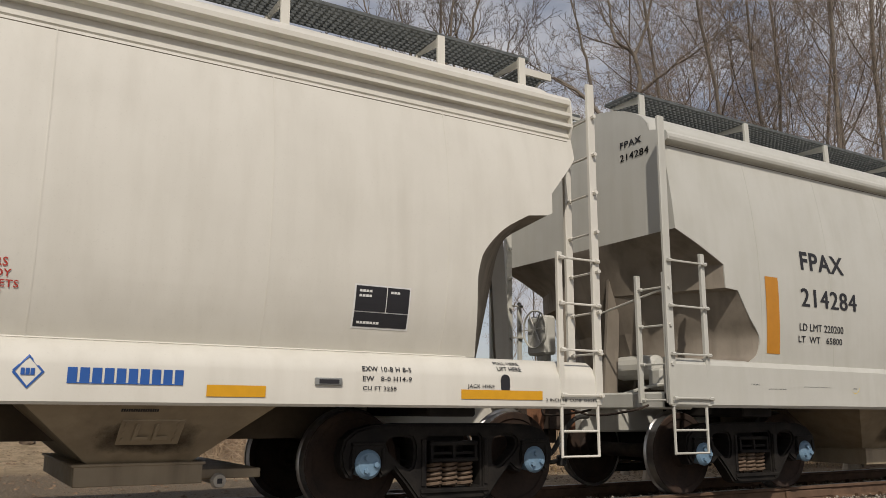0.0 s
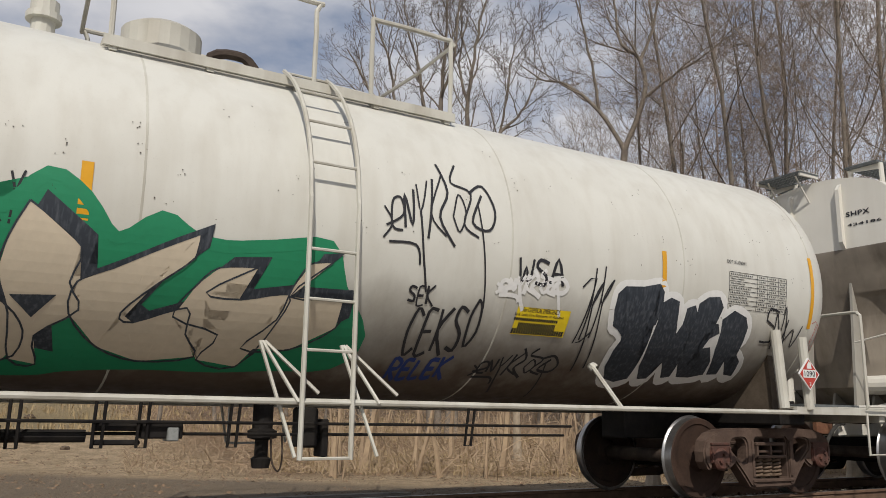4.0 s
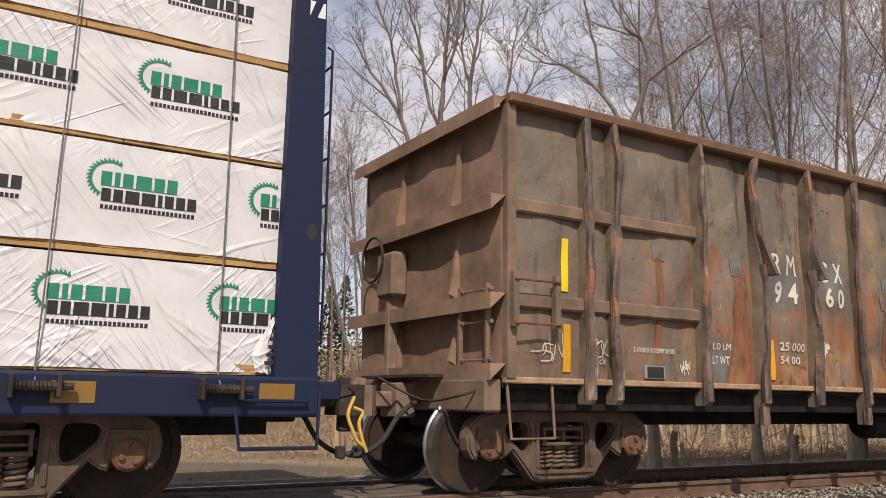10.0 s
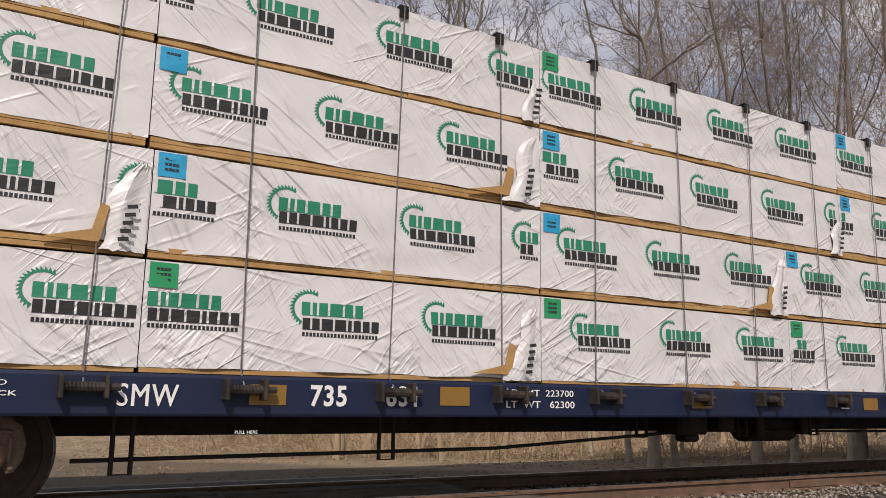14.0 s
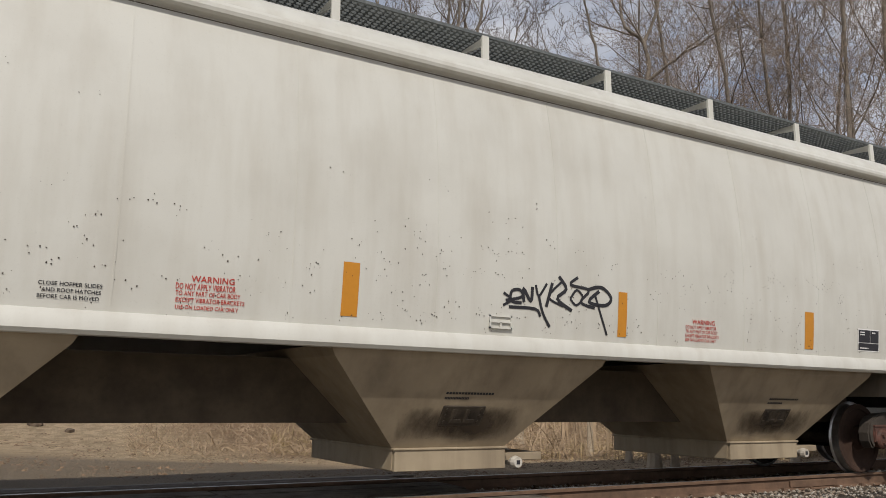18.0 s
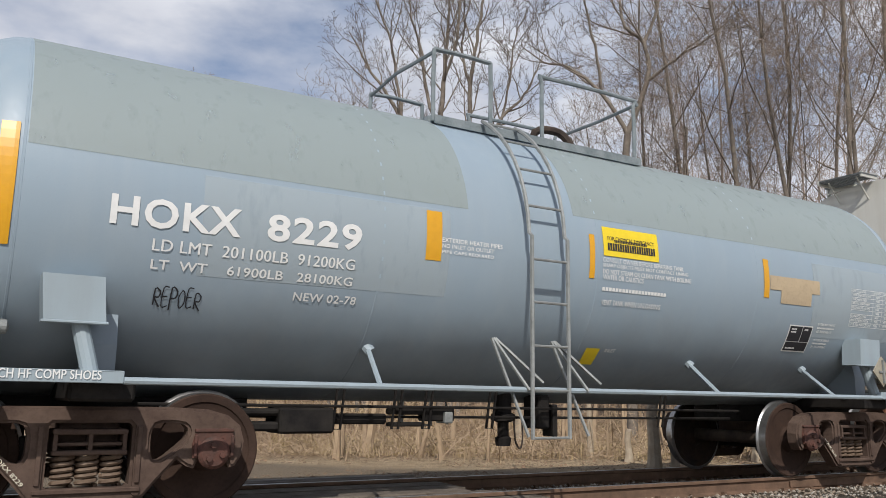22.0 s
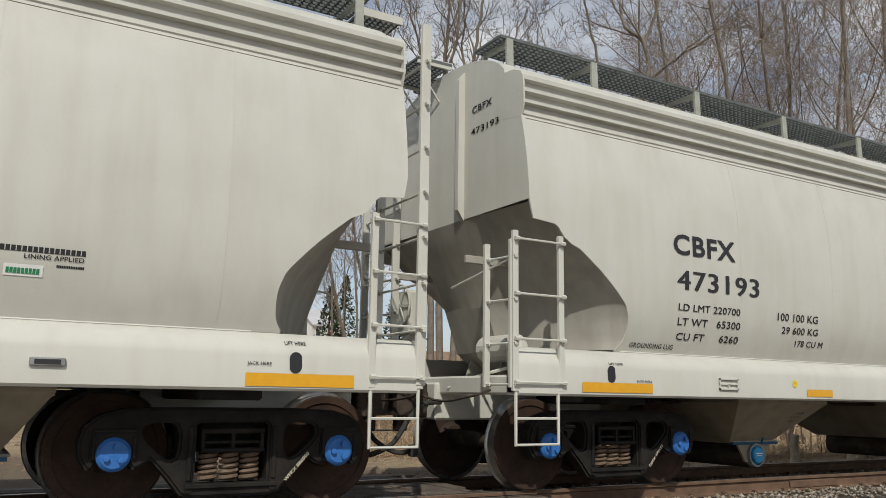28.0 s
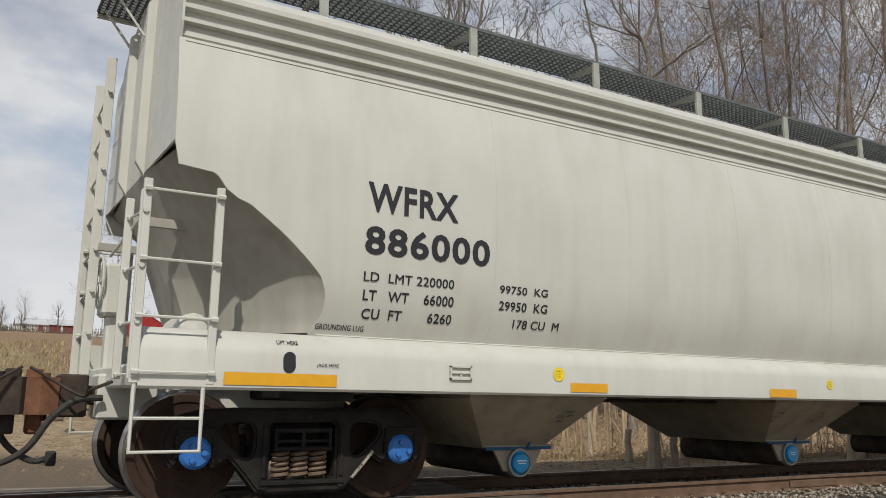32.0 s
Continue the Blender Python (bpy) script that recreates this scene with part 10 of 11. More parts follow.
def placard(parent, base, red=True):
    """A hinged diamond board on its edge, facing along -y of its own space."""
    r = 0.185
    bm = bmesh.new()
    slab(bm, [(-r, 0), (0, -r), (r, 0), (0, r)], 1, -0.008, 0.008)
    bmesh.ops.recalc_face_normals(bm, faces=bm.faces)
    ob = part("placard", bm, INK_WHITE if red else PLACARD_TAN, parent, "diamond hazard placard" if red else "blank tan placard board", at=base)
    flat = lambda x, z: -0.008
    if red:
        shape([(-r * 0.9, 0), (0, -r * 0.9), (r * 0.9, 0), (0, r * 0.9)], flat, INK_RED, ob, 0.003, name="red_field")
        patch(-0.115, -0.042, 0.115, 0.048, flat, INK_WHITE, ob, "white_band", "", 0.006)
        letters("1090", -0.095, -0.030, 0.095, 0.036, flat, INK, ob, lift=0.009)
        letters("3", -0.015, -0.135, 0.015, -0.095, flat, INK_WHITE, ob, lift=0.007)
        shape([(-0.045, 0.062), (0.045, 0.062), (0.03, 0.10), (0.035, 0.12), (0.0, 0.145), (-0.03, 0.115)], flat, INK_WHITE, ob, 0.007, name="flame_mark")
    else:
        part("placard_latch", boxes((-0.012, 0.012, -0.03, -0.008, -0.14, 0.14), (-0.08, 0.08, -0.024, -0.008, -0.012, 0.012)), GALV, ob)


placard(ut, pose(90.06 - XU, -1.66, 1.42))
part("placard_post", bar([(90.12 - XU, -1.60, 1.02), (90.12 - XU, -1.56, 1.85)], 0.055, 10), TANK_WHITE, ut)
placard(ut, pose(75.92 - XU, -0.42, 1.45, 0, 0, -90))
BROWN_RUN = stain("brown_spill_run", (0.12, 0.075, 0.038), (0.17, 0.115, 0.065), 0.62, 4.0)
patch(3.98 - 9.69, 1.25, 4.36 - 9.69, 2.45, skin_h, BROWN_RUN, hk, "spill_stain", "brown run-down stain on the tank head")
XH = (3.48 + 15.90) / 2
placard(hk, pose(14.08 - XH, -1.66, 1.30), False)
for X, lean in ((14.03, 0.03), (4.92, -0.03)):
    bm = bmesh.new()
    slab(bm, [(X - XH - 0.20, 1.38), (X - XH + 0.20, 1.38), (X - XH + 0.20 + lean, 1.70), (X - XH - 0.20 + lean, 1.70)], 1, -1.55, -1.30)
    bmesh.ops.recalc_face_normals(bm, faces=bm.faces)
    part("placard_bracket", bm, PLATE_BLUE, hk, "square painted steel bracket")
    part("bracket_rim", boxes((X - XH - 0.215, X - XH + 0.215, -1.562, -1.50, 1.365, 1.385), bevel=0.005), PLATE_BLUE, hk)
# valve gear and brake wheel on the rear platforms of the tank cars
for car, mat, h in ((ut, TANK_WHITE, 7.96), (hk, GALV, 6.21)):
    x = -h + 0.74
    part("valve_bracket", boxes((x - 0.12, x + 0.14, -1.34, -1.10, 1.06, 1.24), bevel=0.015), mat, car, "pipe bracket of the brake valve")
    bm = boxes((x - 0.09, x + 0.10, -1.36, -1.14, 1.24, 1.48), bevel=0.02)
    lathe(bm, [(-1.46, 0.0), (-1.46, 0.05), (-1.44, 0.075), (-1.36, 0.08), (-1.36, 0.0)], 14, 1, (x, 0, 1.37))
    part("brake_valve", bm, mat, car, "cast brake control valve")
    bm = bmesh.new()
    lathe(bm, [(0.10, 0.0), (0.10, 0.085), (0.125, 0.085), (0.13, 0.065), (0.20, 0.06), (0.205, 0.088), (0.23, 0.088), (0.235, 0.06), (0.30, 0.05), (0.32, 0.0)], 14, 0, (x, -1.25, 1.34))
    for k in range(6):
        q = k * math.pi / 3
        lathe(bm, [(0.225, 0.013), (0.25, 0.013), (0.252, 0.0)], 6, 0, (x, -1.25 + 0.072 * math.cos(q), 1.34 + 0.072 * math.sin(q)))
    part("valve_body", bm, mat, car, "flanged valve housing")
    bm = bmesh.new()
    lathe(bm, [(-0.09, 0.0), (-0.09, 0.07), (-0.115, 0.07), (-0.12, 0.05), (-0.20, 0.048), (-0.215, 0.0)], 12, 0, (x, -1.25, 1.31))
    part("valve_cover", bm, mat, car, "round valve cover")
    bm = bmesh.new()
    lathe(bm, [(1.48, 0.045), (1.52, 0.045), (1.53, 0.03), (1.57, 0.03), (1.575, 0.0)], 10, 2, (x, -1.25, 0))
    part("vent_cap", bm, mat, car)
    for k in range(3):
        part("brake_pipe", bar(smooth_line([(-h + 0.05, -0.4 - 0.1 * k, 1.12 + 0.04 * k), (-h + 0.3, -0.75, 1.14 + 0.06 * k), (x - 0.11, -1.16, 1.12 + 0.04 * k)], 4), 0.0105), mat, car)
    bm = bmesh.new()
    c = Vector((-h + 0.0, 0.62, 1.72))
    tube(bm, [c + Vector((0, 0.27 * math.cos(q), 0.27 * math.sin(q))) for q in (i * math.pi / 12 for i in range(25))], 0.016, 6)
    for q in (0.3, 1.35, 2.4):
        tube(bm, [c - Vector((0, 0.27 * math.cos(q), 0.27 * math.sin(q))), c + Vector((0, 0.27 * math.cos(q), 0.27 * math.sin(q)))], 0.011, 5)
    part("brake_wheel", bm, mat if mat is TANK_WHITE else GALV, car, "round hand brake wheel")
    part("brake_housing", boxes((-h + 0.05, -h + 0.28, 0.38, 0.80, 1.45, 1.95), (-h + 0.10, -h + 0.24, 0.50, 0.68, 1.05, 1.5), bevel=0.04), mat if mat is TANK_WHITE else TANK_BLUE, car, "hand brake gear box")
    part("chain", bar(smooth_line([(-h + 0.14, 0.34, 1.5), (-h + 0.16, 0.33, 1.2), (-h + 0.15, 0.30, 0.95)], 4), 0.02), DARK_STEEL, car)

# the car that follows, of which the coupler comes into view
nx = empty("flat_car", "rusty coupler end of the next freight car", "freight car", pose(-38.70, 0, 0))
part("draft_sill", boxes((-1.2, 0.35, -0.22, 0.22, 0.68, 1.04), bevel=0.02), RUST_STEEL, nx)
part("end_sill", boxes((-0.45, -0.22, -1.4, 1.4, 0.78, 1.05), bevel=0.02), RUST_STEEL, nx)
gear_end(nx, 0.35, 1, RUST_STEEL)
# ---- trees, brush, field edge and farm ----
BARK = grimy("grey_brown_bark", (0.125, 0.104, 0.085), (0.25, 0.212, 0.172), 5.0, 0.92, 0.6, lo=0.3, hi=0.7)
BARK_DARK = grimy("twig_bark", (0.092, 0.072, 0.058), (0.165, 0.132, 0.106), 2.0, 0.92, 0.4)
# paler copy of the twig bark, with sunlight put into its colour
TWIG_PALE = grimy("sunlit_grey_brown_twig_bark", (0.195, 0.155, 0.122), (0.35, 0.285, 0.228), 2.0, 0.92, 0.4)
STICKS = grimy("dry_tan_sticks", (0.44, 0.33, 0.215), (0.21, 0.15, 0.10), 1.2, 0.92, 0.3)
DEAD_WOOD = grimy("bleached_dead_wood", (0.42, 0.35, 0.26), (0.30, 0.24, 0.17), 6.0, 0.9, 0.5)
STRAW = grimy("dry_straw_blades", (0.44, 0.34, 0.19), (0.28, 0.20, 0.11), 1.5, 0.9, 0.1)
NEEDLE = grimy("dark_conifer_needles", (0.028, 0.045, 0.022), (0.05, 0.065, 0.03), 3.0, 0.9, 0.2)


def tube_raw(V, F, pts, radii, k):
    """A tapering tube into plain lists."""
    base = len(V)
    n = len(pts)
    side = None
    for i in range(n):
        d = (pts[min(i + 1, n - 1)] - pts[max(i - 1, 0)]).normalized()
        if side is None:
            side = d.orthogonal().normalized()
        side = (side - d * side.dot(d)).normalized()
        up = d.cross(side)
        for j in range(k):
            a = 2 * math.pi * j / k
            V.append(tuple(pts[i] + (side * math.cos(a) + up * math.sin(a)) * radii[i]))
    for i in range(n - 1):
        for j in range(k):
            F.append((base + i * k + j, base + i * k + (j + 1) % k, base + (i + 1) * k + (j + 1) % k, base + (i + 1) * k + j))


def branch(out, p, d, length, r, level, rng, cfg):
    nseg = ((5, 4, 3, 2) if cfg.get("coarse") else (8, 7, 5, 3, 2))[level]
    sides = (9, 6, 4, 3, 3)[level]
    wander = (0.032, 0.12, 0.13, 0.11, 0.08)[level]
    lift = (0.05, 0.07, 0.05, 0.03, 0.02)[level] * cfg.get("lift", 1.0)
    pts, dirs = [p.copy()], [d.copy()]
    for i in range(nseg):
        d = (d + Vector((rng.gauss(0, wander), rng.gauss(0, wander), rng.gauss(0, wander * 0.6) + lift))).normalized()
        p = p + d * (length / nseg)
        pts.append(p.copy())
        dirs.append(d.copy())
    tip = 0.30 if level == 0 else 0.22
    radii = [r * (1 - (1 - tip) * i / nseg) for i in range(nseg + 1)]
    if level == 0:
        radii[0] *= 1.5
    V, F = out[0] if level < 2 else out[1]
    tube_raw(V, F, pts, radii, sides)
    if level >= cfg["levels"]:
        return
    count = cfg["kids"][level]
    start = cfg["start"][level]
    for c in range(count):
        f = start + (1 - start) * (c + rng.random()) / count
        i = min(nseg - 1, int(f * nseg))
        q = pts[i].lerp(pts[i + 1], f * nseg - i)
        dd = dirs[i + 1]
        side = dd.orthogonal().normalized()
        side.rotate(Matrix.Rotation(c * 2.4 + rng.uniform(-0.6, 0.6), 3, dd))
        ang = radians(rng.uniform(*cfg["angle"][level]))
        nd = (dd * math.cos(ang) + side * math.sin(ang)).normalized()
        ln = length * rng.uniform(*cfg["ratio"][level]) * (1.12 - 0.55 * f)
        branch(out, q, nd, ln, max(0.0075, radii[i] * (rng.uniform(0.24, 0.40) if level == 0 else rng.uniform(0.38, 0.58))), level + 1, rng, cfg)


VASE = dict(levels=4, kids=(9, 8, 7, 4), start=(0.22, 0.20, 0.15, 0.2), angle=((20, 40), (24, 46), (28, 52), (28, 52)), ratio=((0.42, 0.64), (0.36, 0.54), (0.32, 0.50), (0.35, 0.6)), lift=1.2)
TALL = dict(levels=4, kids=(15, 8, 6, 4), start=(0.34, 0.20, 0.15, 0.2), angle=((28, 58), (26, 50), (28, 55), (28, 55)), ratio=((0.22, 0.38), (0.42, 0.62), (0.42, 0.65), (0.4, 0.7)), lift=1.2)
STEM = dict(levels=4, kids=(12, 6, 5, 3), start=(0.34, 0.20, 0.15, 0.2), angle=((22, 46), (20, 42), (20, 45), (20, 45)), ratio=((0.22, 0.42), (0.45, 0.65), (0.45, 0.7), (0.5, 0.8)), lift=0.9)
SPARSE = dict(levels=4, kids=(8, 6, 5, 3), start=(0.25, 0.2, 0.2, 0.2), angle=((18, 40), (22, 45), (25, 50), (25, 50)), ratio=((0.40, 0.62), (0.42, 0.65), (0.45, 0.7), (0.4, 0.7)), lift=1.1)
TREE_MESH = {}


def tree_meshes(seed, height, r, cfg, lean=(0, 0)):
    key = (seed, height, r)
    if key in TREE_MESH:
        return TREE_MESH[key]
    rng = random.Random(seed)
    out = (([], []), ([], []))
    d = Vector((lean[0], lean[1], 1)).normalized()
    branch(out, Vector((0, 0, -0.15)), d, height, r, 0, rng, cfg)
    res = []
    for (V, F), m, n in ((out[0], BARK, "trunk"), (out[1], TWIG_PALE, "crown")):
        me = bpy.data.meshes.new(n)
        me.from_pydata(V, [], F)
        me.materials.append(m)
        me.polygons.foreach_set("use_smooth", [True] * len(F))
        res.append(me)
    TREE_MESH[key] = res
    return res


def tree(x, y, seed, height, r, cfg, label, turn=0.0, size=1.0, lean=(0, 0)):
    t, c = tree_meshes(seed, height, r, cfg, lean)
    ob = new("tree", t)
    ob.matrix_basis = pose(x, y, rise(x, y), 0, 0, turn) @ Matrix.Diagonal((size, size, size, 1))
    tagged(ob, label, "tree", "bare trees behind the track")
    part("crown", c, None, ob, "fine leafless twigs")
    return ob


def at_view(px, dist):
    """Ground place in a given direction (across the view, 0 to 1568) at a distance from the camera."""
    a = radians(-30.6) - math.atan((px - 784) / 1448.5 / math.cos(radians(10.34)) * 0.985)
    return EYE.x - math.sin(a) * dist, EYE.y + math.cos(a) * dist


# single trees that stand out
WOOD_EDGE = [
    (908, 36, 5, 10.0, 0.055, SPARSE, 0.95, 0), (958, 36, 7, 9.5, 0.05, SPARSE, 0.95, 120), (1030, 34, 4, 12.0, 0.075, SPARSE, 0.9, 310),
    (1168, 28, 9, 16.0, 0.085, TALL, 1.0, 60), (1250, 26, 12, 18.0, 0.10, TALL, 1.0, 15), (1337, 24, 17, 17.5, 0.10, TALL, 1.0, 250),
]
SECOND_ROW = [
    (1385, 30, 12, 18.0, 0.10, TALL, 1.05, 120), (1438, 26, 3, 15.0, 0.085, VASE, 1.15, 75), (1512, 22, 9, 16.0, 0.085, TALL, 1.0, 190),
    (1545, 27, 4, 12.0, 0.075, VASE, 1.3, 30), (1620, 25, 17, 17.5, 0.095, TALL, 1.0, 10), (1215, 34, 3, 15.0, 0.085, VASE, 0.9, 10), (1290, 33, 3, 15.0, 0.085, VASE, 0.95, 160), (1360, 34, 9, 16.0, 0.085, TALL, 1.0, 30), (1470, 32, 12, 18.0, 0.10, TALL, 1.0, 200), (1090, 34, 8, 11.5, 0.065, SPARSE, 1.1, 30),
    (520, 33, 5, 10.0, 0.055, SPARSE, 1.0, 90), (640, 27, 11, 8.5, 0.05, SPARSE, 1.1, 0), (590, 26, 11, 8.5, 0.05, SPARSE, 0.9, 60), (300, 26, 23, 8.0, 0.055, VASE, 1.05, 40), (398, 29, 23, 8.0, 0.05, VASE, 1.15, 160), (610, 42, 7, 9.5, 0.05, SPARSE, 1.0, 20),
    (190, 40, 11, 8.5, 0.05, SPARSE, 0.7, 200),
]
for px, dist, seed, hh, rr, cfg, size, turn in WOOD_EDGE + SECOND_ROW:
    x, y = at_view(px, dist)
    tree(x, y, seed, hh, rr, cfg, "tall bare tree with grey-brown bark on the wood's edge" if px > 640 else "small bare tree beside the field", turn, size)


def clump(px, dist, seed, stems, label):
    """Several stems from one root: each with its offset, lean to the side and to the back, length and girth."""
    x, y = at_view(px, dist)
    a = math.atan2(y - EYE.y, x - EYE.x) - math.pi / 2
    rt, back = Vector((math.cos(a), math.sin(a), 0)), Vector((-math.sin(a), math.cos(a), 0))
    rng = random.Random(seed)
    out = (([], []), ([], []))
    for off, side, depth, length, r in stems:
        branch(out, rt * off + Vector((0, 0, -0.15)), (rt * side + back * depth + Vector((0, 0, 1))).normalized(), length, r, 0, rng, STEM)
    ms = []
    for (V, F), m, n in ((out[0], BARK, "trunk"), (out[1], BARK_DARK, "crown")):
        me = bpy.data.meshes.new(n)
        me.from_pydata(V, [], F)
        me.materials.append(m)
        me.polygons.foreach_set("use_smooth", [True] * len(F))
        ms.append(me)
    ob = new("tree", ms[0])
    ob.matrix_basis = pose(x, y, rise(x, y))
    tagged(ob, label, "tree", "bare trees behind the track")
    part("crown", ms[1], None, ob, "fine leafless twigs")


clump(668, 29, 14, ((-0.2, -0.34, 0.0, 9.0, 0.085), (0.1, -0.10, 0.1, 9.5, 0.075)), "slender twin-stemmed bare tree beside the field")


def guided_tree(px, dist, seed, limbs, label, reach=(1.5, 3.1)):
    """A tree whose main limbs follow given lines (to the side, up, to the back), with fine branches grown on them."""
    x, y = at_view(px, dist)
    a = math.atan2(y - EYE.y, x - EYE.x) - math.pi / 2
    rt, back = Vector((math.cos(a), math.sin(a), 0)), Vector((-math.sin(a), math.cos(a), 0))
    out = (([], []), ([], []))
    rng = random.Random(seed)
    at = lambda p: Vector((0, 0, p[1])) + rt * p[0] + back * (p[2] if len(p) > 2 else 0)
    cfg = SPARSE | dict(kids=(0, 6, 5, 3), start=(0, 0.2, 0.2, 0.25), angle=((0, 1), (22, 46), (25, 50), (28, 55)), ratio=((0, 1), (0.36, 0.58), (0.42, 0.65), (0.4, 0.7)))
    for pts, r0, r1, kids in limbs:
        line = [Vector(p) for p in smooth_line([tuple(at(p)) for p in pts], 4)]
        n = len(line)
        for k in range(1, n - 1):
            line[k] += Vector((rng.gauss(0, 0.022), rng.gauss(0, 0.022), 0))
        tube_raw(*out[0], line, [r0 + (r1 - r0) * i / (n - 1) for i in range(n)], 8)
        for c in range(kids):
            f = 0.25 + 0.75 * (c + rng.random()) / kids
            i = min(n - 2, int(f * (n - 1)))
            d = (line[i + 1] - line[i]).normalized()
            sd = d.orthogonal().normalized()
            sd.rotate(Matrix.Rotation(c * 2.4 + rng.random(), 3, d))
            branch(out, line[i], (d * 0.8 + sd * 0.6 + Vector((0, 0, 0.2))).normalized(), rng.uniform(*reach) * (1.15 - 0.4 * f), min(0.034, 0.6 * (r0 + (r1 - r0) * f)), 1, rng, cfg)
    ms = []
    for (V, F), m, n in ((out[0], BARK, "trunk"), (out[1], BARK_DARK, "crown")):
        me = bpy.data.meshes.new(n)
        me.from_pydata(V, [], F)
        me.materials.append(m)
        me.polygons.foreach_set("use_smooth", [True] * len(F))
        ms.append(me)
    ob = new("tree", ms[0])
    ob.matrix_basis = pose(x, y, rise(x, y))
    tagged(ob, label, "tree", "bare trees behind the track")
    part("crown", ms[1], None, ob, "fine leafless twigs")


guided_tree(1121, 25, 4, [
    ([(-0.1, -0.2), (0, 3), (-0.15, 6), (0, 9.3)], 0.165, 0.105, 0),
    ([(0, 9.3), (-0.75, 10.7), (-1.85, 11.8, 0.3), (-2.6, 12.1, 0.5), (-3.4, 12.9, 0.8)], 0.075, 0.014, 5),
    ([(0, 9.3), (0.66, 11.1), (0.58, 12.3), (0.0, 12.9), (-0.2, 14.6, 0.3), (-0.5, 16.5, 0.4)], 0.09, 0.02, 6),
    ([(0.62, 11.0), (1.5, 11.5, -0.4), (2.4, 11.9, -0.8), (3.3, 12.6, -1)], 0.055, 0.012, 4),
    ([(0.58, 12.3), (1.0, 13.5, 0.4), (1.3, 15.0, 0.6), (1.9, 16.8, 0.6)], 0.06, 0.015, 4),
    ([(-0.75, 10.7), (-0.9, 12.2, -0.3), (-1.3, 13.8, -0.6), (-1.4, 15.6, -0.6)], 0.055, 0.012, 4),
    ([(0, 6.4), (-0.9, 7.6, 0.4), (-1.7, 8.6, 0.9), (-2.0, 10.2, 1.2)], 0.05, 0.012, 4),
    ([(0, 5.2), (1.0, 6.3, -0.4), (1.6, 7.6, -0.7), (1.7, 9.4, -0.9)], 0.05, 0.012, 4)],
    "crooked bare tree with a high fork and a long limb", (1.3, 2.6))
guided_tree(785, 27, 6, [
    ([(-0.3, -0.2), (-0.5, 5), (-1.1, 8.4), (-1.45, 9.9), (-2.1, 11.2, 0.2), (-2.8, 12.3, 0.4), (-3.5, 13.6, 0.5)], 0.13, 0.02, 12),
    ([(-1.45, 9.9), (-1.7, 11.6, -0.3), (-2.05, 13.2, -0.4), (-2.6, 14.6, -0.6), (-2.9, 15.9, -0.7)], 0.06, 0.014, 10),
    ([(-0.05, -0.2), (-0.1, 5), (-0.14, 9.7), (-0.1, 11.5), (0.0, 13.0, 0.2), (0.08, 15.0, 0.3), (0.0, 17.2, 0.3)], 0.135, 0.022, 12),
    ([(-0.14, 9.7), (-0.65, 11.1, 0.3), (-0.9, 12.8, 0.6), (-1.4, 14.8, 0.8), (-1.5, 16.6, 0.9)], 0.075, 0.015, 11),
    ([(-0.1, 11.5), (0.35, 13.0, -0.4), (0.5, 15.0, -0.6), (0.8, 17.0, -0.8)], 0.06, 0.015, 10),
    ([(0.25, -0.2), (0.5, 5), (0.8, 9.6), (0.85, 11.4), (1.05, 13.0, -0.2), (1.35, 14.8, -0.3), (2.0, 16.6, -0.4)], 0.125, 0.02, 12),
    ([(0.85, 11.4), (0.55, 12.8, 0.5), (0.65, 14.5, 0.8), (0.5, 16.2, 0.9)], 0.055, 0.014, 9),
    ([(0.5, -0.2), (1.0, 5), (1.6, 9.2), (1.95, 10.3), (2.6, 11.0, 0.2), (3.1, 11.9, 0.3), (3.5, 13.0, 0.4)], 0.10, 0.014, 11),
    ([(1.95, 10.3), (2.2, 11.5, -0.3), (2.35, 13.0, -0.5), (2.9, 14.2, -0.6)], 0.045, 0.012, 9)],
    "many-stemmed bare tree spreading from one root")


def far_woods():
    """The wood behind, one mass of bare trees."""
    rng = random.Random(77)
    V, F = [], []
    for k in range(28):
        px = rng.uniform(1180, 1800) if k % 6 else rng.uniform(860, 1220)
        dist = rng.uniform(34, 75) if px > 1000 else rng.uniform(45, 85)
        x, y = at_view(px, dist)
        hh = rng.uniform(10, 18) if px > 1220 else rng.uniform(6, 9)
        out = ((V, F), (V, F))
        cfg = dict(levels=3, kids=(17, 8, 6), start=(0.22, 0.15, 0.15), angle=((28, 58), (28, 50), (30, 60)), ratio=((0.20, 0.36), (0.42, 0.65), (0.5, 0.8)), lift=1.1, coarse=True)
        branch(out, Vector((x, y, rise(x, y) - 0.2)), Vector((rng.gauss(0, 0.05), rng.gauss(0, 0.05), 1)).normalized(), hh, rng.uniform(0.05, 0.10), 0, rng, cfg)
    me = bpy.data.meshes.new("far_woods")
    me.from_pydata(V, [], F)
    # lighter brown that carries the sunlight on the far twigs
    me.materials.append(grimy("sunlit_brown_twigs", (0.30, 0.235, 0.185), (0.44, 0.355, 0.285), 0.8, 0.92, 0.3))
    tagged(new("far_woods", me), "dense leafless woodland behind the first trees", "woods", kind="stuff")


far_woods()


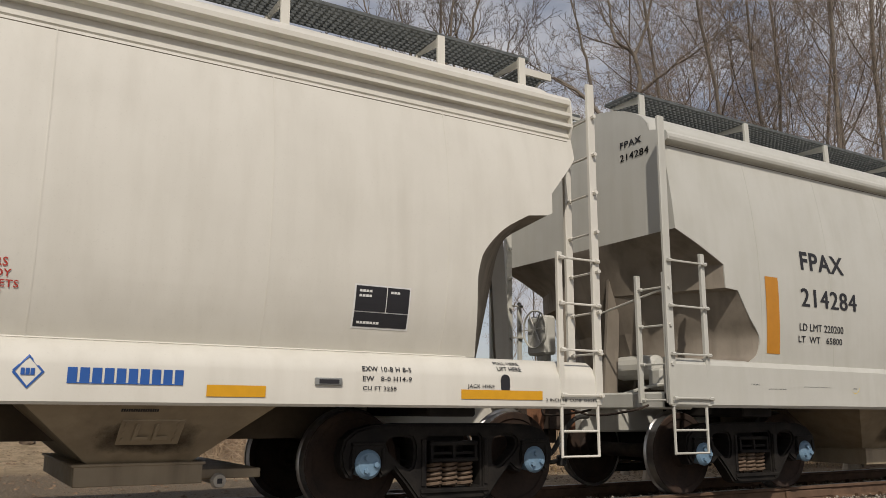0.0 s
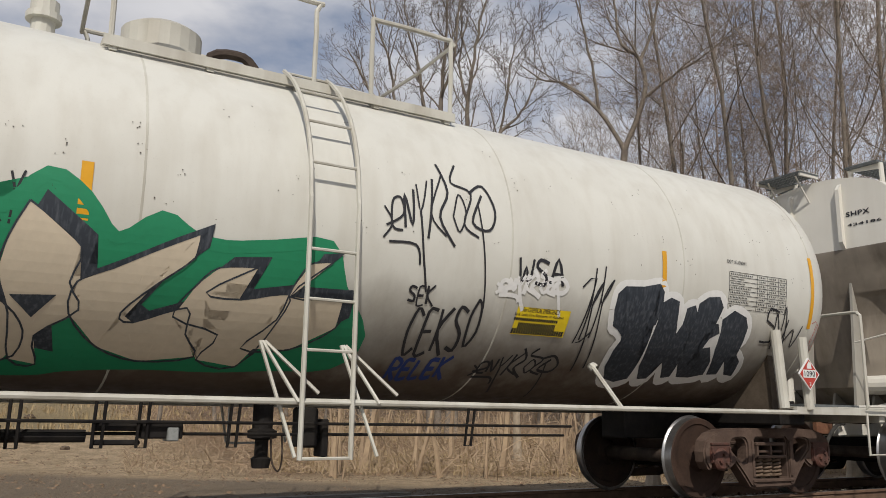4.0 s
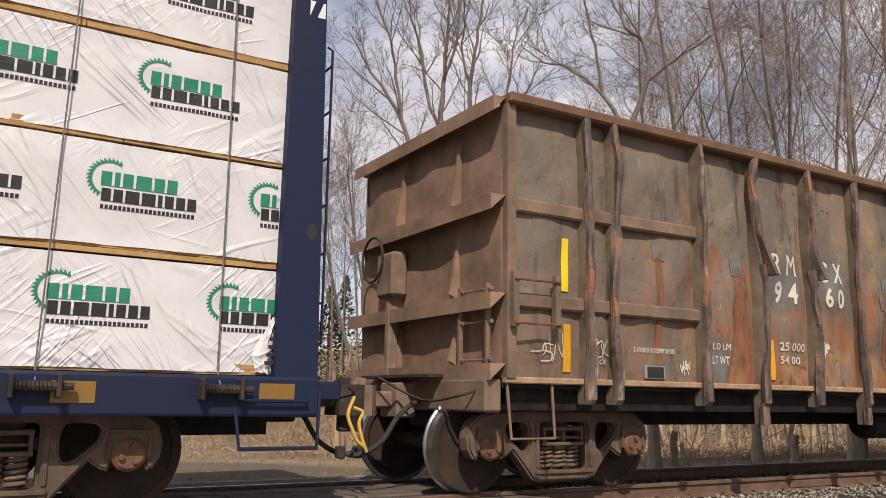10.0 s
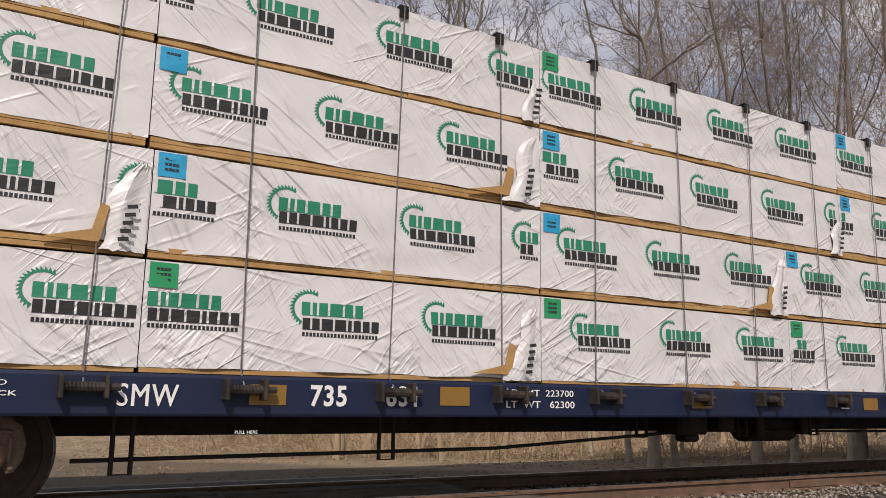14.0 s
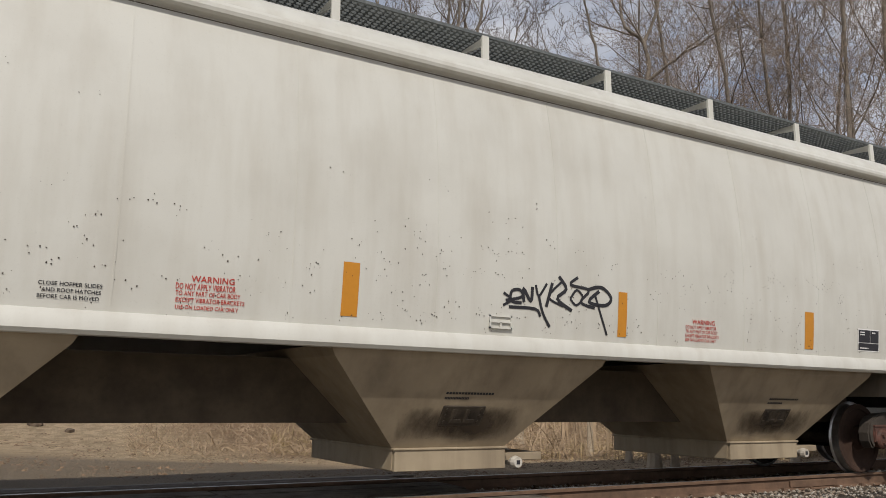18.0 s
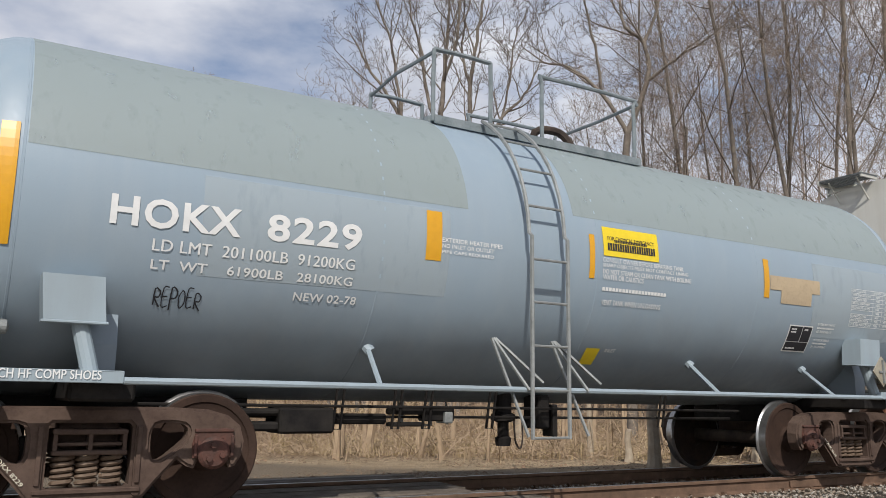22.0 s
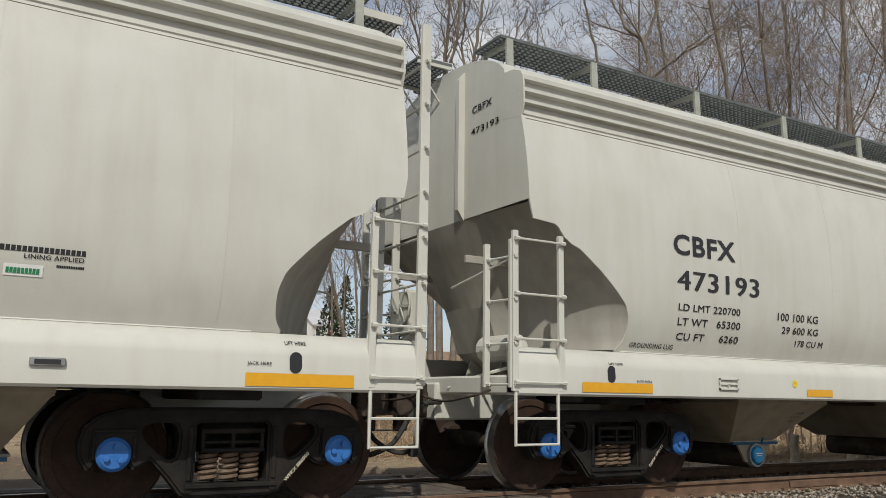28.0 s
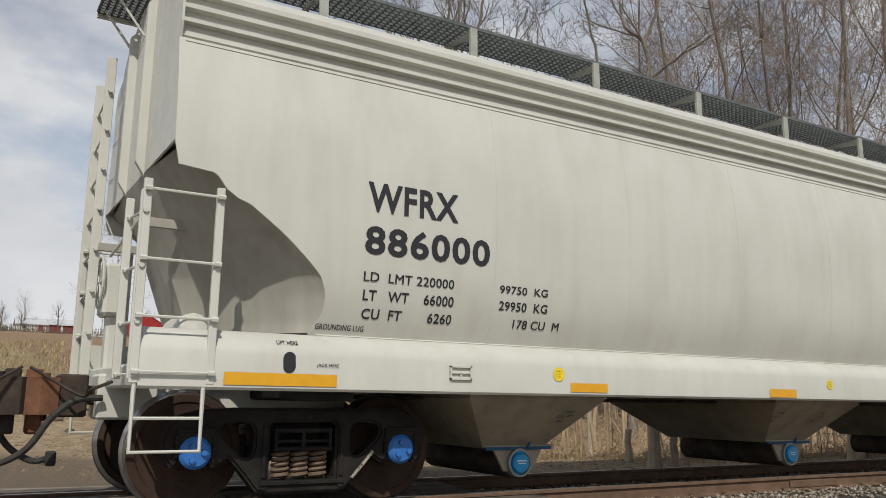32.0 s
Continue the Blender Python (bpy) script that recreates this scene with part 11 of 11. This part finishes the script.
def saplings():
    """Thin poles, stems and leaning sticks of the undergrowth."""
    rng = random.Random(31)
    V, F = [], []
    for k in range(900):
        px = rng.uniform(600, 1750)
        dist = 15 + 30 * rng.random() ** 1.3
        x, y = at_view(px, dist)
        if y < 4.2 + 0.35 * max(0, 13 - x):
            continue
        z = rise(x, y)
        thin = k % 5 != 0
        r = rng.uniform(0.006, 0.016) if thin else rng.uniform(0.03, 0.11)
        hh = rng.uniform(0.8, 2.4) if thin else rng.uniform(1.0, 2.4)
        lean = 0.30 if thin else 0.08
        d = Vector((rng.gauss(0, lean), rng.gauss(0, lean), 1)).normalized()
        droop = rng.uniform(-0.42, -0.05) if thin else 0.05
        pts = [Vector((x, y, z - 0.1))]
        for i in range(5):
            d = (d + Vector((rng.gauss(0, 0.05) + d.x * 0.25 * thin, rng.gauss(0, 0.05), droop))).normalized()
            pts.append(pts[-1] + d * hh / 5)
        tube_raw(V, F, pts, [r * (1.25 if i == 0 else 1) * (1 - 0.12 * i) for i in range(6)], 5 if not thin else 3)
    for k in range(12000):
        px = rng.uniform(250, 1750)
        dist = 14.0 + 16 * rng.random() ** 1.4
        x, y = at_view(px, dist)
        if y < 4.0 + 0.45 * max(0, 13 - x) + rng.uniform(-0.5, 1.0):
            continue
        z = rise(x, y)
        ln = (rng.uniform(0.15, 0.6) if k % 6 else rng.uniform(0.5, 1.6)) * (0.6 if x < 9 else 1.0)
        a = rng.uniform(0, 6.28)
        up = rng.uniform(-0.05, 0.4) if k % 4 else rng.uniform(0.4, 1.6)
        d = Vector((math.cos(a), math.sin(a), up)).normalized()
        p = Vector((x, y, z + rng.uniform(0, 0.15)))
        tube_raw(V, F, [p, p + d * ln * 0.5 + Vector((0, 0, 0.05)), p + d * ln], [rng.uniform(0.003, 0.008)] * 2 + [0.0025], 3)
    me = bpy.data.meshes.new("undergrowth")
    me.from_pydata(V, [], F)
    me.materials.append(STICKS)
    tagged(new("undergrowth", me), "thin grey saplings and fallen sticks", "undergrowth", kind="stuff")


saplings()


def dry_grass():
    """Bent dead grass and weeds along the wood's edge, and stubble in the field."""
    rng = random.Random(41)
    V, F = [], []

    def blade(x, y, z, ln, bend, w):
        a = rng.uniform(0, 6.28)
        d = Vector((math.cos(a), math.sin(a), 0))
        s = Vector((-d.y, d.x, 0)) * w
        b = len(V)
        p1 = Vector((x, y, z)) + Vector((0, 0, ln * 0.55)) + d * ln * bend * 0.35
        p2 = Vector((x, y, z)) + Vector((0, 0, ln * (1 - 0.45 * bend))) + d * ln * bend
        V.extend([tuple(Vector((x, y, z)) - s), tuple(Vector((x, y, z)) + s), tuple(p1 + s * 0.7), tuple(p1 - s * 0.7), tuple(p2)])
        F.extend([(b, b + 1, b + 2, b + 3), (b + 3, b + 2, b + 4)])
    n = 0
    while n < 1500:
        px = rng.uniform(500, 1700)
        dist = 13.5 + 16 * rng.random() ** 1.4
        x, y = at_view(px, dist)
        edge = 4.2 + 0.55 * max(0, 13.5 - x)
        if y < edge:
            continue
        n += 1
        tall = rng.uniform(0.12, 0.45) if noise.noise((x * 0.6, y * 0.6, 0)) > -0.1 else rng.uniform(0.05, 0.2)
        for k in range(9):
            blade(x + rng.gauss(0, 0.10), y + rng.gauss(0, 0.10), rise(x, y) - 0.02, tall * rng.uniform(0.6, 1.3), rng.uniform(0.2, 0.9), rng.uniform(0.004, 0.009))
    for k in range(5200):
        y = 16 + 90 * rng.random() ** 1.8
        x = rng.uniform(-8, 30) * (0.6 + y / 60)
        if x > 8 + (y - 10) * 0.75:
            continue
        for q in range(3):
            blade(x + rng.gauss(0, 0.1), y + rng.gauss(0, 0.1), rise(x, y) - 0.02, rng.uniform(0.12, 0.32) * (1 + y / 90), rng.uniform(0.1, 0.9), 0.008 + y * 0.0004)
    me = bpy.data.meshes.new("dry_grass")
    me.from_pydata(V, [], F)
    me.materials.append(STRAW)
    tagged(new("dry_grass", me), "dead straw-coloured grass and corn stubble", "grass", kind="stuff")


dry_grass()


def litter():
    """Clods, pebbles and dead leaves on the bare ground beyond the track."""
    rng = random.Random(57)
    V, F = [], []
    for k in range(24000):
        y = 2.6 + 12 * rng.random() ** 1.3
        x = -6 + 34 * rng.random()
        woods = x - 0.26 * y > 8.5
        if noise.noise((x * 0.5, y * 0.8, 2)) < (-0.35 if woods else -0.05):
            continue
        s = rng.uniform(0.008, 0.028) if rng.random() < 0.9 else rng.uniform(0.03, 0.06)
        z = rise(x, y)
        n = len(V)
        a0 = rng.uniform(0, 6.28)
        flat = rng.uniform(0.15, 0.7)
        for j in range(4):
            a = a0 + j * 1.57 + rng.uniform(-0.4, 0.4)
            V.append((x + s * math.cos(a), y + s * math.sin(a), z + rng.uniform(-0.1, 0.25) * s))
        V.append((x, y, z + s * flat))
        F.extend([(n + j, n + (j + 1) % 4, n + 4) for j in range(4)])
    me = bpy.data.meshes.new("ground_litter")
    me.from_pydata(V, [], F)
    me.materials.append(grimy("clods_and_dead_leaves", (0.30, 0.20, 0.125), (0.12, 0.085, 0.055), 2.5, 0.95, 0.3))
    tagged(new("ground_litter", me), "clods, pebbles and dead leaves on bare soil", "litter", kind="stuff")


litter()


def rock(x, y, size, seed):
    """A small half-buried stone on the dirt."""
    bm = bmesh.new()
    bmesh.ops.create_icosphere(bm, subdivisions=2, radius=size)
    for v in bm.verts:
        v.co *= 1 + 0.35 * noise.noise(tuple(v.co * (1.6 / size) + Vector((seed, 0, 0))))
        v.co.z *= 0.62
    tagged(part("rock", bm, CLOD, at=pose(x, y, rise(x, y) + size * 0.2, 0, 0, seed * 40)), "small brown stone lying on sandy ground", "stone", "stones on the dirt")


CLOD = grimy("brown_field_stone", (0.16, 0.12, 0.085), (0.08, 0.06, 0.045), 7.0, 0.9, 0.5)
for k, (x, y, size) in enumerate(((1.87, 14.52, 0.17), (2.39, 15.43, 0.20), (2.53, 13.62, 0.11), (2.30, 20.8, 0.15), (1.30, 16.0, 0.13))):
    rock(x, y, size, k + 1)


def stump(px, dist, hh, r, seed):
    rng = random.Random(seed)
    x, y = at_view(px, dist)
    bm = bmesh.new()
    pts = [(0, 0, -0.1), (0.01, 0, hh * 0.12), (0.02, 0.01, hh * 0.35), (0.0, 0.02, hh * 0.7), (0.02, 0, hh)]
    tube(bm, pts, [r * 1.7, r * 1.2, r, r * 0.92, r * 0.9], 10)
    for v in bm.verts:
        if v.co.z > hh * 0.9:
            v.co.z += rng.uniform(-0.05, 0.22) * hh * 0.5
        v.co.x += 0.10 * r * noise.noise((v.co.z * 4, v.co.x * 9, seed))
    ob = part("stump", bm, DEAD_WOOD, None, smooth=True, at=pose(x, y, rise(x, y)))
    tagged(ob, "pale splintered dead tree stump at the wood's edge", "stump", "dead stumps")


for px, dist, hh, r, seed in ((1152, 15.4, 1.35, 0.11, 1), (1187, 15.6, 0.62, 0.075, 2), (1108, 17.0, 0.60, 0.07, 3), (1042, 18.5, 1.5, 0.06, 4), (920, 21.0, 1.7, 0.10, 5), (1500, 17.5, 1.9, 0.13, 6), (1330, 18.5, 1.5, 0.10, 7), (1395, 18.0, 0.55, 0.09, 8)):
    stump(px, dist, hh, r, seed)


def conifer(px, dist, hh, seed):
    rng = random.Random(seed)
    x, y = at_view(px, dist)
    bm = bmesh.new()
    tube(bm, [(0, 0, -0.1), (0, 0, hh)], [0.09, 0.02], 6)
    ob = part("conifer", bm, BARK_DARK, None, at=pose(x, y, rise(x, y)))
    tagged(ob, "dark green conifer at the field's edge", "tree", "conifers by the field")
    V, F = [], []
    for k in range(1500):
        f = rng.random() ** 0.8
        z = 0.25 + (hh - 0.25) * f
        rad = (1 - f) * hh * 0.28 * rng.uniform(0.3, 1.05) + 0.05
        a = rng.uniform(0, 6.28)
        p = Vector((rad * math.cos(a), rad * math.sin(a), z - rad * 0.25))
        s = rng.uniform(0.08, 0.2)
        b = len(V)
        for j in range(3):
            V.append(tuple(p + Vector((rng.uniform(-s, s), rng.uniform(-s, s), rng.uniform(-s, s) * 0.7))))
        F.append((b, b + 1, b + 2))
    me = bpy.data.meshes.new("foliage")
    me.from_pydata(V, [], F)
    me.materials.append(NEEDLE)
    part("foliage", me, None, ob, "dark evergreen needles")


for px, dist, hh, seed in ((585, 46, 5.2, 1), (612, 50, 6.2, 2), (700, 48, 5.5, 3), (735, 52, 5.0, 4)):
    conifer(px, dist, hh, seed)

BARN_RED = grimy("faded_red_barn_boards", (0.30, 0.03, 0.03), (0.22, 0.025, 0.025), 0.6, 0.8, 0.2)
ROOF_PALE = grimy("pale_metal_roof", (0.55, 0.55, 0.56), (0.45, 0.45, 0.47), 0.5, 0.5, 0.1)
SIDING = grimy("white_house_siding", (0.66, 0.66, 0.64), (0.55, 0.55, 0.53), 0.5, 0.7, 0.1)
GLASS = plain("dark_window_glass", (0.03, 0.035, 0.04), 0.15)


def farm_building(px, dist, w, d, hh, roof_h, wall, label, category, turn, windows):
    x, y = at_view(px, dist)
    ob = empty("barn" if category == "barn" else "house", label, category, pose(x, y, rise(x, y) - 0.3, 0, 0, turn))
    bm = bmesh.new()
    slab(bm, [(-d / 2, 0), (d / 2, 0), (d / 2, hh), (0, hh + roof_h), (-d / 2, hh)], 0, -w / 2, w / 2)
    bmesh.ops.recalc_face_normals(bm, faces=bm.faces)
    part("wall", bm, wall, ob)
    bm = bmesh.new()
    for s in (-1, 1):
        slab(bm, [(s * (d / 2 + 0.5), hh - 0.35), (0, hh + roof_h + 0.1), (0, hh + roof_h + 0.35), (s * (d / 2 + 0.5), hh - 0.1)], 0, -w / 2 - 0.4, w / 2 + 0.4)
    bmesh.ops.recalc_face_normals(bm, faces=bm.faces)
    part("roof", bm, ROOF_PALE, ob, "pale metal roof")
    for k in range(windows):
        wx = -w / 2 + w * (k + 0.5) / windows
        part("window", boxes((wx - 0.5, wx + 0.5, -d / 2 - 0.06, -d / 2 - 0.01, hh * 0.35, hh * 0.7)), GLASS, ob)
    part("door", boxes((-w * 0.05, w * 0.05, -d / 2 - 0.08, -d / 2 - 0.01, 0.2, hh * 0.75)), SIDING if wall is BARN_RED else BARN_RED, ob, "pale door")


farm_building(262, 250, 9.5, 11, 3.4, 3.2, BARN_RED, "red barn with a pale metal roof on the ridge", "barn", 78, 1)
farm_building(297, 255, 7.0, 7, 2.4, 1.4, SIDING, "low white shed beside the red barn", "barn", 5, 2)
farm_building(75, 252, 12.0, 7, 2.2, 1.3, SIDING, "long low white farm shed on the ridge", "barn", 0, 3)
farm_building(112, 250, 6.0, 6, 2.4, 1.2, BARN_RED, "small red shed on the ridge", "barn", 0, 1)
farm_building(562, 170, 9.0, 8, 5.0, 3.0, SIDING, "white two-storey house among trees", "house", 20, 3)


def ridge_brush():
    """Hedge and bare trees along the skyline of the field."""
    rng = random.Random(9)
    V, F = [], []
    for k in range(420):
        px = rng.uniform(-150, 660)
        x, y = at_view(px, rng.uniform(225, 262))
        z = rise(x, y)
        for q in range(9):
            p = Vector((x + rng.gauss(0, 1.2), y, z - 0.2))
            hh = rng.uniform(0.6, 2.4)
            tube_raw(V, F, [p, p + Vector((rng.gauss(0, 0.35), 0, hh))], [0.06, 0.02], 3)
    for k in range(9):
        px = rng.uniform(-40, 150) if k < 7 else rng.uniform(150, 640)
        x, y = at_view(px, rng.uniform(235, 262))
        cfg = dict(levels=3, kids=(10, 6, 5), start=(0.2, 0.15, 0.15), angle=((25, 55), (28, 55), (30, 60)), ratio=((0.4, 0.6), (0.42, 0.65), (0.5, 0.8)), lift=1.0)
        branch(((V, F), (V, F)), Vector((x, y, rise(x, y) - 0.3)), Vector((0, 0, 1)), rng.uniform(5, 10), 0.22, 0, rng, cfg)
    me = bpy.data.meshes.new("ridge_brush")
    me.from_pydata(V, [], F)
    me.materials.append(BARK_DARK)
    tagged(new("ridge_brush", me), "brown hedge and bare trees along the far ridge", "hedge", kind="stuff")


ridge_brush()
# ---- how the train runs ----
RUN = [(0.0, -98.72), (3.0, -85.87), (5.5, -75.15), (7.0, -68.72), (9.0, -60.09), (10.0, -55.76), (12.5, -44.99), (15.0, -34.30), (15.5, -32.15), (17.5, -23.47), (19.0, -17.05),
       (21.0, -8.47), (23.0, 0.0), (24.5, 6.36), (27.5, 19.13), (29.0, 25.53), (30.5, 31.96), (32.0, 38.39)]
CARS = [wf, cb, ag, sh, fp, ut, hk, gon, cbm, nx] + LUMBER


def shift_at(t):
    return lerp(RUN, t)


def motions():
    for c in CARS:
        base = c.matrix_basis.copy()
        walk(c, [(t, Matrix.Translation((d, 0, 0)) @ base) for t, d in RUN])
    steps = [2.0 * i / 15 for i in range(241)]
    for axle, x in WHEELSETS:
        walk(axle, [(t, pose(x, 0, WHEEL_R) @ Matrix.Rotation(shift_at(t) / WHEEL_R + x * 3.7, 4, "Y")) for t in steps])


motions()
